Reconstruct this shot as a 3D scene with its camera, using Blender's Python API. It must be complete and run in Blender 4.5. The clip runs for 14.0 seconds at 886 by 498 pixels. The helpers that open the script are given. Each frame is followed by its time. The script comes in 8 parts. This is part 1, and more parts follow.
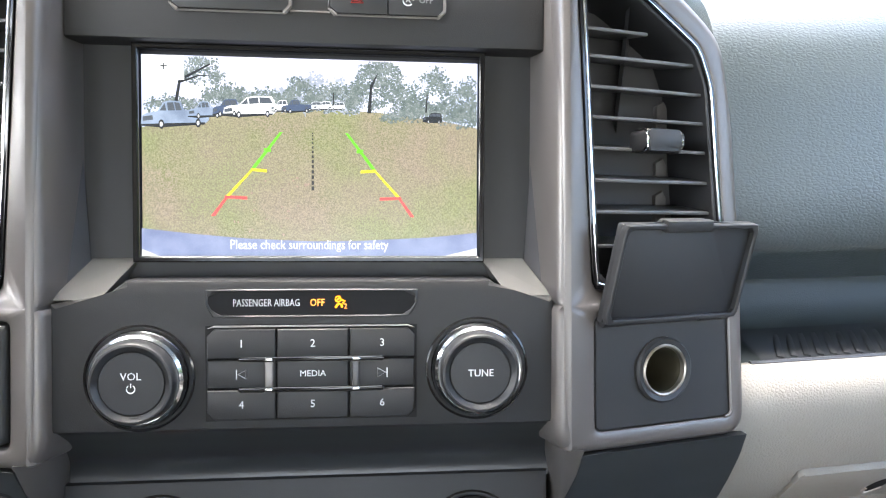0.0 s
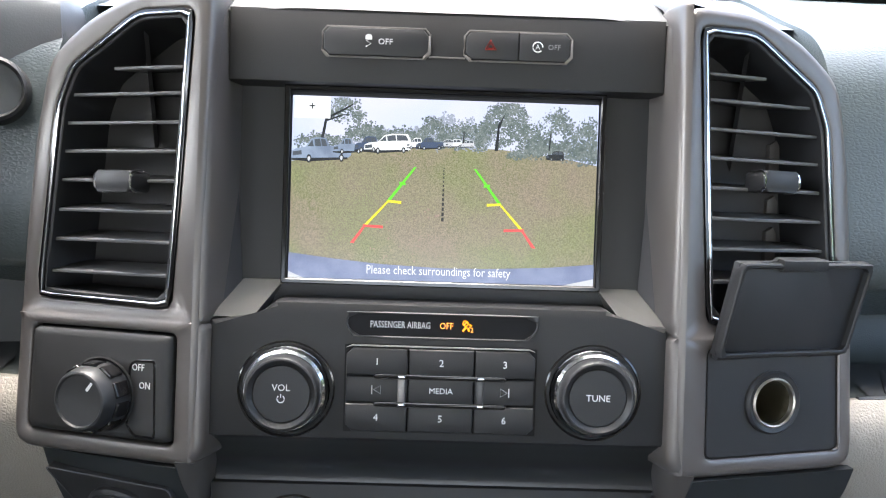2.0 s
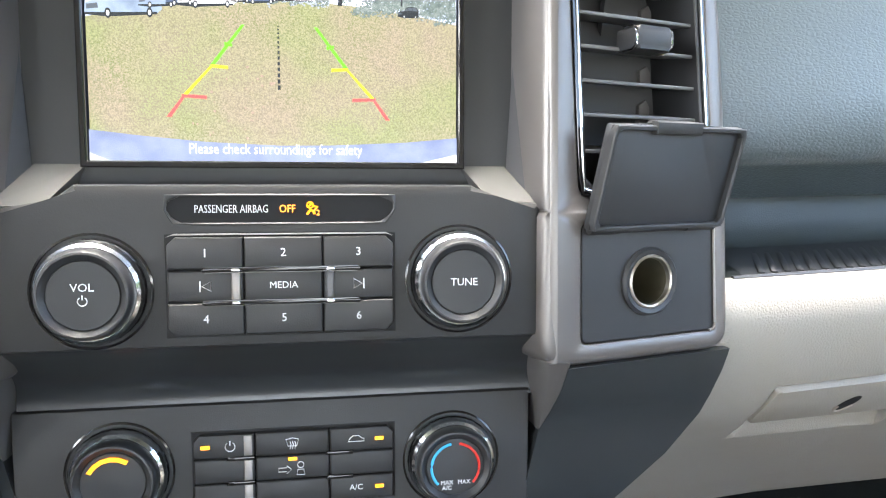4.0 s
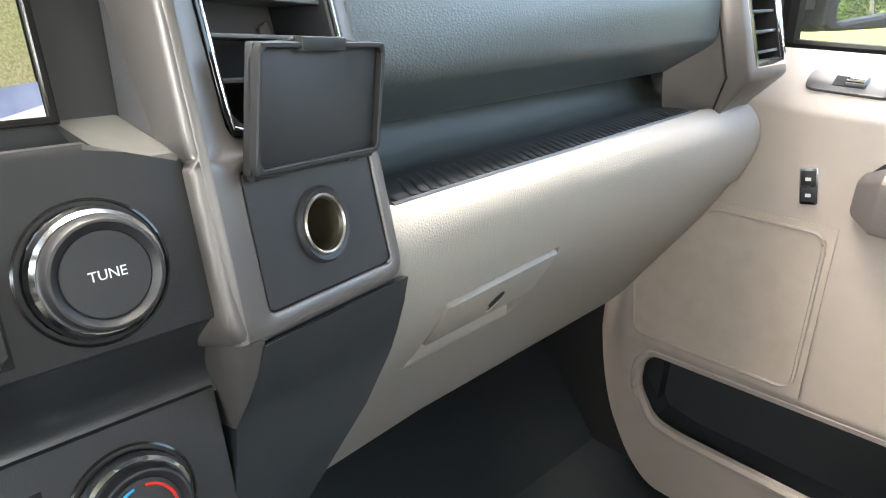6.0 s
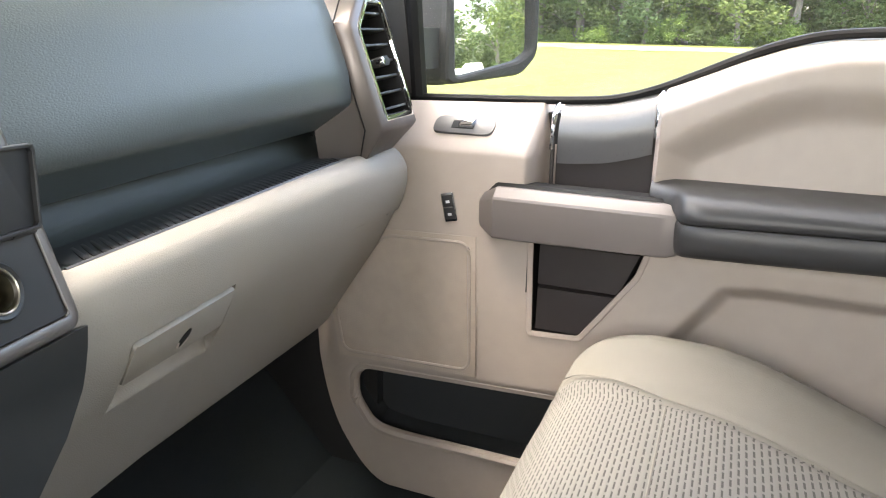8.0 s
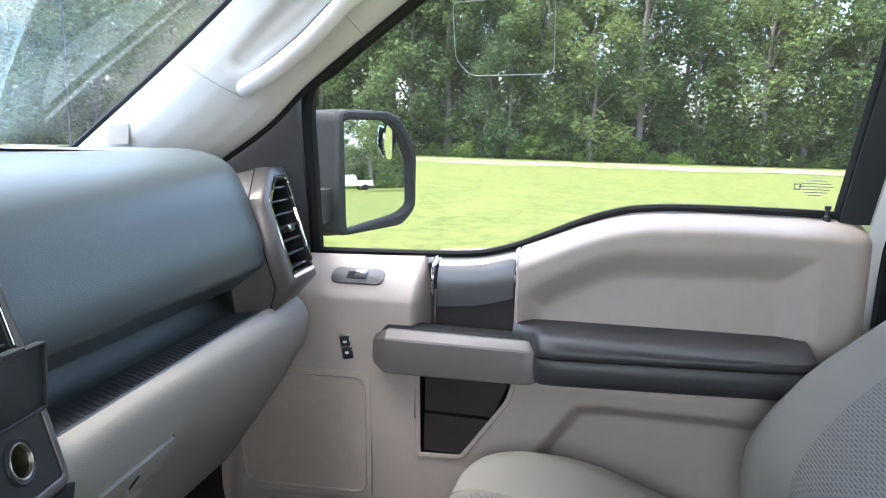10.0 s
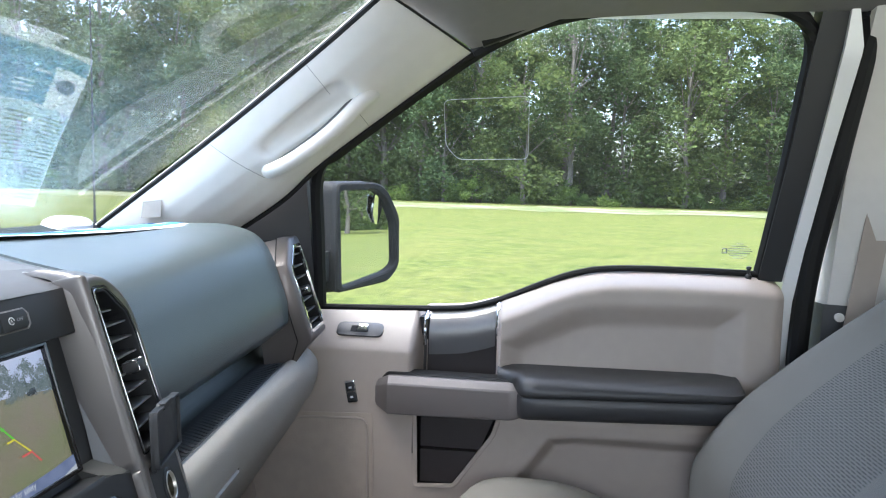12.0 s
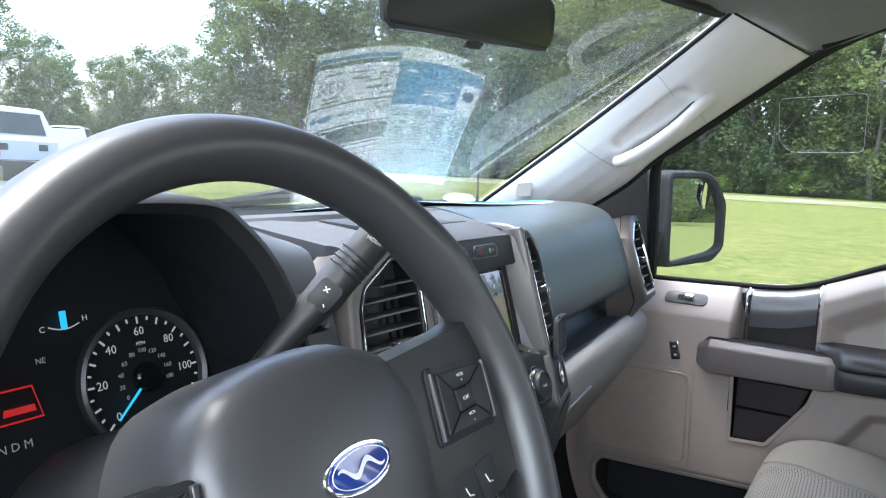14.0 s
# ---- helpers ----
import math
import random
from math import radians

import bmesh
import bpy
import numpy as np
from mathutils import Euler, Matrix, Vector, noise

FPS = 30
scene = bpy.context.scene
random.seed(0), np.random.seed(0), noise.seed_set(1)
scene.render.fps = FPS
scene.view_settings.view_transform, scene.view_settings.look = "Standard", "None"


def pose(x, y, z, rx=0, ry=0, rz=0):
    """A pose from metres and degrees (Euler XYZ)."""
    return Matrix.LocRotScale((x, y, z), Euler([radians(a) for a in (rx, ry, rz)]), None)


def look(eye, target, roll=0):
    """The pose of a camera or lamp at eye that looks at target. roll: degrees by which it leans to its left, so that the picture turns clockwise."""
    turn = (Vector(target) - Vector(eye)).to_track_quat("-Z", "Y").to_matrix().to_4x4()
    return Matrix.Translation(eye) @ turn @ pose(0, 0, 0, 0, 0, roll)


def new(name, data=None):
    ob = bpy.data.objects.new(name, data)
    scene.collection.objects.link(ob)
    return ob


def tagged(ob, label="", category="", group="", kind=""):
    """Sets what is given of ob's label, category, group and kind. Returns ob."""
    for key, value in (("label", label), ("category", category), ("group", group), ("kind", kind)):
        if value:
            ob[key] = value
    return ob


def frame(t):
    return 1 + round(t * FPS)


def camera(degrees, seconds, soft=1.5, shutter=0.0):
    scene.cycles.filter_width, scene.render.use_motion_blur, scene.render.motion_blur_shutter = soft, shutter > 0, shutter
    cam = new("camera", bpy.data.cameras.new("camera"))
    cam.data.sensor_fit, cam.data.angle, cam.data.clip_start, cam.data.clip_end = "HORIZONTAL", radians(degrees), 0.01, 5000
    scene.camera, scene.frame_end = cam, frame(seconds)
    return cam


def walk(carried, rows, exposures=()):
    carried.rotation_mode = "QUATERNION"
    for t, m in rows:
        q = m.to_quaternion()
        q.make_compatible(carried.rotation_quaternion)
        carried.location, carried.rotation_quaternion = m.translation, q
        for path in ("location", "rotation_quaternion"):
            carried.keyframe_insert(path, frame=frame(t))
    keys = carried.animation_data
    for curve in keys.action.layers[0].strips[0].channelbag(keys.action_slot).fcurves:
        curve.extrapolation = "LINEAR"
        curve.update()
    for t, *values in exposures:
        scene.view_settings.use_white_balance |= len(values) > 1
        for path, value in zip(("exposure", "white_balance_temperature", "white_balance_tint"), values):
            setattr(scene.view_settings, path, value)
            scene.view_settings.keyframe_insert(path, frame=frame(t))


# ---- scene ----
cam = camera(64.7, 14.0, 1.1)
EXPOSURES = [(0.0, 4.1, 6450, 10), (1.0, 3.88, 6400, 10), (1.5, 3.60, 6400, 10), (2.2, 3.58, 6350, 10), (4.3, 4.55, 6600, 8), (5.0, 4.38, 6700, 7), (5.5, 4.22, 6750, 6), (6.0, 4.05, 6900, 6), (6.5, 4.05, 6950, 8), (8.0, 3.72, 7150, 9), (8.7, 3.50, 6750, 9), (10.8, 2.68, 5900, 7), (12.0, 2.64, 5900, 7), (13.0, 2.48, 5950, 7), (14.0, 2.54, 5900, 8)]
PATH = [
    (0, (0.0295, 0.0469, 1.4296), (0.2353, 1.9336, 0.7987), 2.04),
    (0.5, (0.0151, 0.0234, 1.4438), (0.011, 1.9175, 0.8019), 2.39),
    (1, (0.0029, 0.0203, 1.449), (0.0485, 1.9296, 0.8552), 3.37),
    (1.5, (0.0002, 0.0255, 1.4497), (0.0284, 1.9258, 0.8265), 3.15),
    (2, (-0.0047, 0.0278, 1.4496), (0.0225, 1.9274, 0.8243), 2.04),
    (2.2, (-0.0076, 0.0298, 1.4455), (0.067, 1.9364, 0.846), 1.62),
    (4.3, (0.0209, 0.0695, 1.3923), (0.4261, 1.8857, 0.6595), 2.79),
    (4.5, (0.0144, 0.0781, 1.3959), (0.4896, 1.8731, 0.653), 2.61),
    (5, (-0.0012, 0.101, 1.3767), (0.8218, 1.7583, 0.6178), 4.02),
    (5.5, (0.0046, 0.1155, 1.3719), (1.125, 1.6, 0.6362), 4.01),
    (6, (0.008, 0.121, 1.3656), (1.3445, 1.407, 0.6172), 2.9),
    (6.5, (0.0075, 0.0952, 1.37), (1.4185, 1.3008, 0.6248), 1.13),
    (7, (0.006, 0.053, 1.3872), (1.6223, 0.9923, 0.6763), -0.05),
    (7.5, (-0.0312, 0.0335, 1.3952), (1.6573, 0.8921, 0.7536), 1.0),
    (8, (-0.0615, -0.0045, 1.4012), (1.7038, 0.7155, 0.7967), 0.9),
    (8.5, (-0.0774, -0.0363, 1.4279), (1.7814, 0.5083, 0.9298), 0.96),
    (8.7, (-0.0984, -0.0346, 1.4379), (1.7917, 0.4501, 0.9989), 1.47),
    (10.8, (-0.3115, -0.026, 1.5205), (1.6383, 0.3726, 1.3214), 2.25),
    (11, (-0.3378, -0.013, 1.5288), (1.6207, 0.3625, 1.376), 2.65),
    (11.5, (-0.3683, 0.0155, 1.5604), (1.6073, 0.3045, 1.4451), 1.57),
    (12, (-0.4281, 0.0372, 1.5452), (1.5502, 0.275, 1.3726), 1.59),
    (12.5, (-0.5362, 0.0404, 1.5631), (1.4158, 0.4012, 1.319), 1.97),
    (13, (-0.6155, 0.0186, 1.5572), (1.2659, 0.6538, 1.3196), 1.86),
    (13.5, (-0.6732, 0.0085, 1.5498), (1.0878, 0.925, 1.3075), 1.67),
    (14, (-0.7353, 0.0086, 1.5407), (0.957, 1.0479, 1.304), 2.57),
]
walk(cam, [(t, look(eye, target, roll)) for t, eye, target, roll in PATH], EXPOSURES)

# ---- world and light ----
world = bpy.data.worlds.new("world")
scene.world = world
world.use_nodes = True
wn = world.node_tree.nodes
sky = wn.new("ShaderNodeTexSky")
sky.sky_type, sky.sun_disc = "NISHITA", False
sky.sun_elevation, sky.sun_rotation = radians(74), radians(338)
sky.air_density, sky.dust_density = 1.0, 5.0
wn["Background"].inputs[1].default_value = 0.18
world.node_tree.links.new(sky.outputs[0], wn["Background"].inputs[0])
sun = new("sun", bpy.data.lights.new("sun", "SUN"))
sun.data.energy, sun.data.angle, sun.data.color = 0.85, radians(24), (1.0, 0.97, 0.93)
sun.matrix_world = look((0, 0, 30), (0.103, -0.256, 29.039))


def window_light(name, eye, target, w, h, power):
    """Daylight coming in through a window behind or beside the seats."""
    lamp = new(name, bpy.data.lights.new(name, "AREA"))
    lamp.data.shape, lamp.data.size, lamp.data.size_y, lamp.data.energy = "RECTANGLE", w, h, power
    lamp.data.color = (1.0, 0.96, 0.91)
    lamp.matrix_world = look(eye, target)


window_light("driver_window_light", (-0.955, 0.02, 1.60), (0.2, 0.02, 1.45), 0.78, 0.42, 1.6)
window_light("rear_window_light", (0.0, -1.585, 1.57), (0.0, 0.2, 1.40), 1.15, 0.38, 0.6)
window_light("rear_side_light", (-0.95, -1.04, 1.62), (0.2, -0.6, 1.45), 0.58, 0.42, 0.6)
window_light("rear_side_light", (0.95, -1.04, 1.62), (-0.2, -0.6, 1.45), 0.58, 0.42, 0.6)


# ---- materials ----
def mat(name, colour, rough=0.5, metal=0.0, vary=0.12, scale=40.0, bump=0.0, bump_scale=400.0, spec=0.5, colour2=None, coat=0.0):
    """Principled surface with blotches at one scale, fine grain at another, and a fine relief."""
    m = bpy.data.materials.new(name)
    m.use_nodes = True
    nt = m.node_tree
    b = nt.nodes["Principled BSDF"]
    b.inputs["Metallic"].default_value = metal
    b.inputs["Specular IOR Level"].default_value = spec
    b.inputs["Coat Weight"].default_value = coat
    tc = nt.nodes.new("ShaderNodeTexCoord")
    n1, n2 = nt.nodes.new("ShaderNodeTexNoise"), nt.nodes.new("ShaderNodeTexNoise")
    n1.inputs["Scale"].default_value, n1.inputs["Detail"].default_value = scale, 4
    n2.inputs["Scale"].default_value, n2.inputs["Detail"].default_value = bump_scale, 2
    mix = nt.nodes.new("ShaderNodeMixRGB")
    lo = [c * (1 - vary) for c in colour] if colour2 is None else colour2
    hi = [min(1, c * (1 + vary)) for c in colour] if colour2 is None else colour
    mix.inputs[1].default_value, mix.inputs[2].default_value = (*lo, 1), (*hi, 1)
    nt.links.new(tc.outputs["Object"], n1.inputs["Vector"])
    nt.links.new(tc.outputs["Object"], n2.inputs["Vector"])
    nt.links.new(n1.outputs["Fac"], mix.inputs[0])
    nt.links.new(mix.outputs[0], b.inputs["Base Color"])
    mr = nt.nodes.new("ShaderNodeMapRange")
    mr.inputs["To Min"].default_value, mr.inputs["To Max"].default_value = max(0.02, rough - 0.07), min(1, rough + 0.07)
    nt.links.new(n1.outputs["Fac"], mr.inputs["Value"])
    nt.links.new(mr.outputs[0], b.inputs["Roughness"])
    if bump:
        bp = nt.nodes.new("ShaderNodeBump")
        bp.inputs["Strength"].default_value, bp.inputs["Distance"].default_value = bump, 0.001
        nt.links.new(n2.outputs["Fac"], bp.inputs["Height"])
        nt.links.new(bp.outputs[0], b.inputs["Normal"])
    return m


def polished(name, colour, rough=0.0):
    """Silvered glass."""
    m = bpy.data.materials.new(name)
    m.use_nodes = True
    b = m.node_tree.nodes["Principled BSDF"]
    b.inputs["Base Color"].default_value = (*colour, 1)
    b.inputs["Metallic"].default_value, b.inputs["Roughness"].default_value = 1.0, rough
    return m


def leather(name, colour, rough, size=260.0, depth=0.6, stretch=1.0):
    """Moulded leather grain: worms of a cell pattern in relief."""
    m = mat(name, colour, rough, vary=0.08, scale=6)
    nt = m.node_tree
    b = nt.nodes["Principled BSDF"]
    tc = nt.nodes.new("ShaderNodeTexCoord")
    warp = nt.nodes.new("ShaderNodeTexNoise")
    warp.inputs["Scale"].default_value = 90
    add = nt.nodes.new("ShaderNodeMixRGB")
    add.blend_type, add.inputs[0].default_value = "ADD", 0.0025
    vor = nt.nodes.new("ShaderNodeTexVoronoi")
    vor.feature = "DISTANCE_TO_EDGE"
    vor.inputs["Scale"].default_value = size
    ramp = nt.nodes.new("ShaderNodeMapRange")
    ramp.inputs["From Max"].default_value = 0.35
    bp = nt.nodes.new("ShaderNodeBump")
    bp.inputs["Strength"].default_value, bp.inputs["Distance"].default_value = depth, 0.0012
    nt.links.new(tc.outputs["Object"], warp.inputs["Vector"])
    nt.links.new(tc.outputs["Object"], add.inputs[1])
    nt.links.new(warp.outputs["Color"], add.inputs[2])
    mp = nt.nodes.new("ShaderNodeMapping")
    mp.inputs["Scale"].default_value = (stretch, 1, 1)
    nt.links.new(add.outputs[0], mp.inputs["Vector"])
    nt.links.new(mp.outputs[0], vor.inputs["Vector"])
    nt.links.new(vor.outputs["Distance"], ramp.inputs["Value"])
    nt.links.new(ramp.outputs[0], bp.inputs["Height"])
    nt.links.new(bp.outputs[0], b.inputs["Normal"])
    return m


def glow(name, colour, strength=1.0, colour2=None, scale=300.0, detail=3.0):
    """A lit display surface."""
    m = bpy.data.materials.new(name)
    m.use_nodes = True
    nt = m.node_tree
    b = nt.nodes["Principled BSDF"]
    b.inputs["Base Color"].default_value = (0.01, 0.01, 0.01, 1)
    b.inputs["Roughness"].default_value = 0.25
    b.inputs["Emission Strength"].default_value = strength
    b.inputs["Emission Color"].default_value = (*colour, 1)
    if colour2:
        tc, n1 = nt.nodes.new("ShaderNodeTexCoord"), nt.nodes.new("ShaderNodeTexNoise")
        n1.inputs["Scale"].default_value, n1.inputs["Detail"].default_value = scale, detail
        mr = nt.nodes.new("ShaderNodeMapRange")
        mr.inputs["From Min"].default_value, mr.inputs["From Max"].default_value = 0.3, 0.7
        mix = nt.nodes.new("ShaderNodeMixRGB")
        mix.inputs[1].default_value, mix.inputs[2].default_value = (*colour, 1), (*colour2, 1)
        nt.links.new(tc.outputs["Object"], n1.inputs["Vector"])
        nt.links.new(n1.outputs["Fac"], mr.inputs["Value"])
        nt.links.new(mr.outputs[0], mix.inputs[0])
        nt.links.new(mix.outputs[0], b.inputs["Emission Color"])
    return m


def pane(name, gloss=0.02, tint=(0.93, 0.96, 0.95), ior=1.5, haze=0.0):
    """Thin clear pane: seen straight through, with a mirror gloss that grows at grazing angles."""
    m = bpy.data.materials.new(name)
    m.use_nodes = True
    nt = m.node_tree
    nt.nodes.remove(nt.nodes["Principled BSDF"])
    out = nt.nodes["Material Output"]
    tr, gl, fr, mx = (nt.nodes.new("ShaderNode" + k) for k in ("BsdfTransparent", "BsdfGlossy", "Fresnel", "MixShader"))
    tr.inputs[0].default_value = (*tint, 1)
    gl.inputs["Roughness"].default_value = gloss
    fr.inputs["IOR"].default_value = ior
    nt.links.new(fr.outputs[0], mx.inputs[0])
    nt.links.new(tr.outputs[0], mx.inputs[1])
    nt.links.new(gl.outputs[0], mx.inputs[2])
    last = mx
    if haze:
        df, m2 = nt.nodes.new("ShaderNodeBsdfDiffuse"), nt.nodes.new("ShaderNodeMixShader")
        tx, rg = nt.nodes.new("ShaderNodeTexNoise"), nt.nodes.new("ShaderNodeMapRange")
        df.inputs[0].default_value = (0.80, 0.82, 0.74, 1)
        tx.inputs["Scale"].default_value, tx.inputs["Detail"].default_value = 2.4, 2
        tcx, mpx = nt.nodes.new("ShaderNodeTexCoord"), nt.nodes.new("ShaderNodeMapping")
        mpx.inputs["Scale"].default_value = (2.2, 0.8, 0.8)
        nt.links.new(tcx.outputs["Object"], mpx.inputs["Vector"])
        nt.links.new(mpx.outputs[0], tx.inputs["Vector"])
        rg.inputs["From Min"].default_value, rg.inputs["From Max"].default_value, rg.inputs["To Max"].default_value = 0.15, 0.85, haze
        rg.inputs["To Min"].default_value = haze * 0.35
        nt.links.new(tx.outputs["Fac"], rg.inputs["Value"])
        nt.links.new(rg.outputs[0], m2.inputs[0])
        nt.links.new(mx.outputs[0], m2.inputs[1])
        nt.links.new(df.outputs[0], m2.inputs[2])
        last = m2
    nt.links.new(last.outputs[0], out.inputs["Surface"])
    return m


BLACK = mat("black_plastic", (0.018, 0.019, 0.021), 0.48, bump=0.05, bump_scale=1600)
DARK = mat("charcoal_plastic", (0.0195, 0.020, 0.021), 0.50, bump=0.09, bump_scale=1500, spec=0.42)
PITCH = mat("shadow_black_plastic", (0.013, 0.013, 0.014), 0.65, spec=0.2)
# vent backs: black plastic, lightened in colour to stand for veiling glare
VENTIN = mat("glare_lifted_vent_plastic", (0.060, 0.060, 0.061), 0.6, spec=0.3)
GLOSS = mat("gloss_black", (0.008, 0.008, 0.009), 0.12)
SILVER = mat("grey_metallic_paint", (0.25, 0.235, 0.225), 0.42, metal=0.55, vary=0.05, bump=0.05, bump_scale=2500)
GRAPH = mat("graphite_metallic_paint", (0.10, 0.10, 0.105), 0.40, metal=0.6, vary=0.05, bump=0.05, bump_scale=2500)
CHROME = mat("chrome", (0.82, 0.83, 0.85), 0.09, metal=1.0, vary=0.03)
DKCHROME = mat("dark_chrome", (0.50, 0.52, 0.54), 0.13, metal=1.0, vary=0.03)
PAD = leather("slate_leather_grain", (0.050, 0.064, 0.068), 0.36, size=500, depth=0.15, stretch=0.6)
PAD.node_tree.nodes["Principled BSDF"].inputs["Specular IOR Level"].default_value = 0.65
SATIN = mat("satin_silver_paint", (0.078, 0.078, 0.075), 0.55, metal=0.0, vary=0.04, spec=0.3)
BEIGE = leather("beige_moulded_plastic", (0.285, 0.262, 0.228), 0.45, size=480, depth=0.22)
BEIGE2 = mat("beige_smooth_plastic", (0.378, 0.326, 0.287), 0.5, bump=0.15, bump_scale=800, vary=0.06)
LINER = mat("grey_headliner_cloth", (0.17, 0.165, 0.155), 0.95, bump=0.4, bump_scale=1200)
PILLAR = mat("light_grey_pillar_trim", (0.64, 0.615, 0.59), 0.62, bump=0.25, bump_scale=900, vary=0.05)
CARPET = mat("black_carpet", (0.009, 0.014, 0.017), 0.95, bump=0.5, bump_scale=500)
RUBBER = mat("black_rubber", (0.0095, 0.0095, 0.010), 0.6, spec=0.22)
WHITEPAINT = mat("white_car_paint", (0.78, 0.79, 0.80), 0.25, coat=0.5, vary=0.03)
TOWER = mat("brown_grey_metallic_paint", (0.140, 0.131, 0.126), 0.36, metal=0.55, vary=0.04, bump=0.04, bump_scale=2500)
HANDLE = mat("satin_handle_paint", (0.165, 0.148, 0.142), 0.46, metal=0.35, vary=0.04)
PODM = mat("warm_grey_metallic_paint", (0.120, 0.107, 0.102), 0.36, metal=0.55, vary=0.04)
CAPM = mat("blue_grey_metallic_paint", (0.16, 0.160, 0.163), 0.30, metal=0.5, vary=0.02, scale=600)
ARM = mat("black_armrest_vinyl", (0.030, 0.030, 0.0315), 0.46, spec=0.55, bump=0.15, bump_scale=900)
BAY = mat("smoky_gloss_plastic", (0.024, 0.026, 0.028), 0.30, vary=0.04, scale=5)
FAIR = mat("fairing_plastic", (0.020, 0.0235, 0.0260), 0.46, bump=0.06, bump_scale=1500)
MATT = mat("dark_slate_rubber", (0.026, 0.029, 0.032), 0.6)
UMBER = mat("dark_umber_plastic", (0.034, 0.029, 0.029), 0.4)
SLATM = mat("grey_slat_plastic", (0.115, 0.115, 0.118), 0.42)
MESHG = mat("grey_speaker_mesh", (0.26, 0.25, 0.24), 0.7, bump=0.5, bump_scale=700)
GREYTRIM = mat("grey_trim", (0.30, 0.29, 0.28), 0.7, bump=0.3, bump_scale=900)
SLATE = mat("slate_trim", (0.060, 0.062, 0.066), 0.6, bump=0.2, bump_scale=900)
OLIVE = mat("dull_olive_metal", (0.10, 0.09, 0.06), 0.5, metal=0.6)
INK = mat("white_print", (0.70, 0.71, 0.72), 0.5)
GREYINK = mat("grey_print", (0.22, 0.22, 0.23), 0.5)
REDINK = mat("red_print", (0.65, 0.03, 0.02), 0.5)
WHEELSKIN = leather("charcoal_steering_skin", (0.034, 0.0345, 0.0375), 0.39, size=800, depth=0.04)
WHEELSKIN.node_tree.nodes["Principled BSDF"].inputs["Specular IOR Level"].default_value = 0.9
GLASS = pane("window_glass", ior=1.22, haze=0.09)
WSGLASS = pane("windshield_glass", gloss=0.0, ior=1.80, haze=0.28)
MIRROR = polished("mirror_glass", (0.80, 0.83, 0.83))
DIMMIRROR = mat("dimmed_mirror_glass", (0.022, 0.023, 0.023), 0.32, vary=0.05, scale=8, spec=0.15)
SHELF = mat("dark_teal_plastic", (0.033, 0.041, 0.041), 0.5, bump=0.15, bump_scale=900)
SHOULD = mat("slate_smooth_plastic", (0.085, 0.092, 0.100), 0.42, bump=0.08, bump_scale=900, spec=0.6)
SAIL = mat("brown_grey_moulded_plastic", (0.055, 0.052, 0.050), 0.6, bump=0.15, bump_scale=900)
CLUSTIN = mat("deep_black_plastic", (0.012, 0.0145, 0.017), 0.6, spec=0.3)
SHEETP = mat("cool_white_paper", (0.80, 0.87, 0.90), 0.55, vary=0.03)
AMBER = glow("amber_lamp", (1.0, 0.30, 0.01), 0.22)
GAUGE = glow("gauge_print", (0.85, 0.85, 0.82), 0.065)
GAUGE2 = glow("dim_gauge_print", (0.6, 0.6, 0.6), 0.05)
CYAN = glow("cyan_needle", (0.05, 0.50, 0.85), 0.2)
BLUEMARK = mat("blue_print", (0.05, 0.42, 0.75), 0.5)
EMBLEM = mat("blue_enamel", (0.012, 0.035, 0.21), 0.15, coat=0.6)
SPOKE = mat("dark_brown_metallic_paint", (0.038, 0.034, 0.033), 0.38, metal=0.4, vary=0.04)
STEEL = mat("worn_steel", (0.55, 0.52, 0.46), 0.35, metal=1.0, vary=0.2)


def fabric(name, base, dark):
    """Woven seat cloth with staggered rows of short dark stitches."""
    m = mat(name, base, 0.95, bump=0.5, bump_scale=1500)
    nt = m.node_tree
    b = nt.nodes["Principled BSDF"]
    tc, sep = nt.nodes.new("ShaderNodeTexCoord"), nt.nodes.new("ShaderNodeSeparateXYZ")
    nt.links.new(tc.outputs["Object"], sep.inputs[0])

    def calc(op, a, b_=None):
        k = nt.nodes.new("ShaderNodeMath")
        k.operation = op
        for i, q in enumerate((a, b_)):
            if isinstance(q, (int, float)):
                k.inputs[i].default_value = q
            elif q is not None:
                nt.links.new(q, k.inputs[i])
        return k.outputs[0]
    row = calc("DIVIDE", calc("SUBTRACT", sep.outputs["Y"], sep.outputs["Z"]), 0.0056)
    along = calc("ADD", calc("DIVIDE", sep.outputs["X"], 0.0150), calc("MULTIPLY", calc("FLOOR", row), 0.5))
    stitch = calc("MULTIPLY", calc("LESS_THAN", calc("FRACT", row), 0.30), calc("LESS_THAN", calc("FRACT", along), 0.72))
    band = calc("PINGPONG", calc("FRACT", row), 0.5)
    mx = nt.nodes.new("ShaderNodeMixRGB")
    mx.inputs[1].default_value, mx.inputs[2].default_value = (*base, 1), (*dark, 1)
    nt.links.new(stitch, mx.inputs[0])
    nt.links.new(mx.outputs[0], b.inputs["Base Color"])
    bp = nt.nodes.new("ShaderNodeBump")
    bp.inputs["Strength"].default_value, bp.inputs["Distance"].default_value = 0.6, 0.0012
    nt.links.new(calc("SUBTRACT", band, stitch), bp.inputs["Height"])
    nt.links.new(bp.outputs[0], b.inputs["Normal"])
    return m


CLOTH = mat("beige_seat_cloth", (0.180, 0.169, 0.148), 0.95, bump=0.6, bump_scale=1100, vary=0.08, scale=15)
WEAVE = fabric("stitched_seat_cloth", (0.172, 0.164, 0.148), (0.066, 0.062, 0.056))


# ---- building helpers ----
ORIGIN = {}


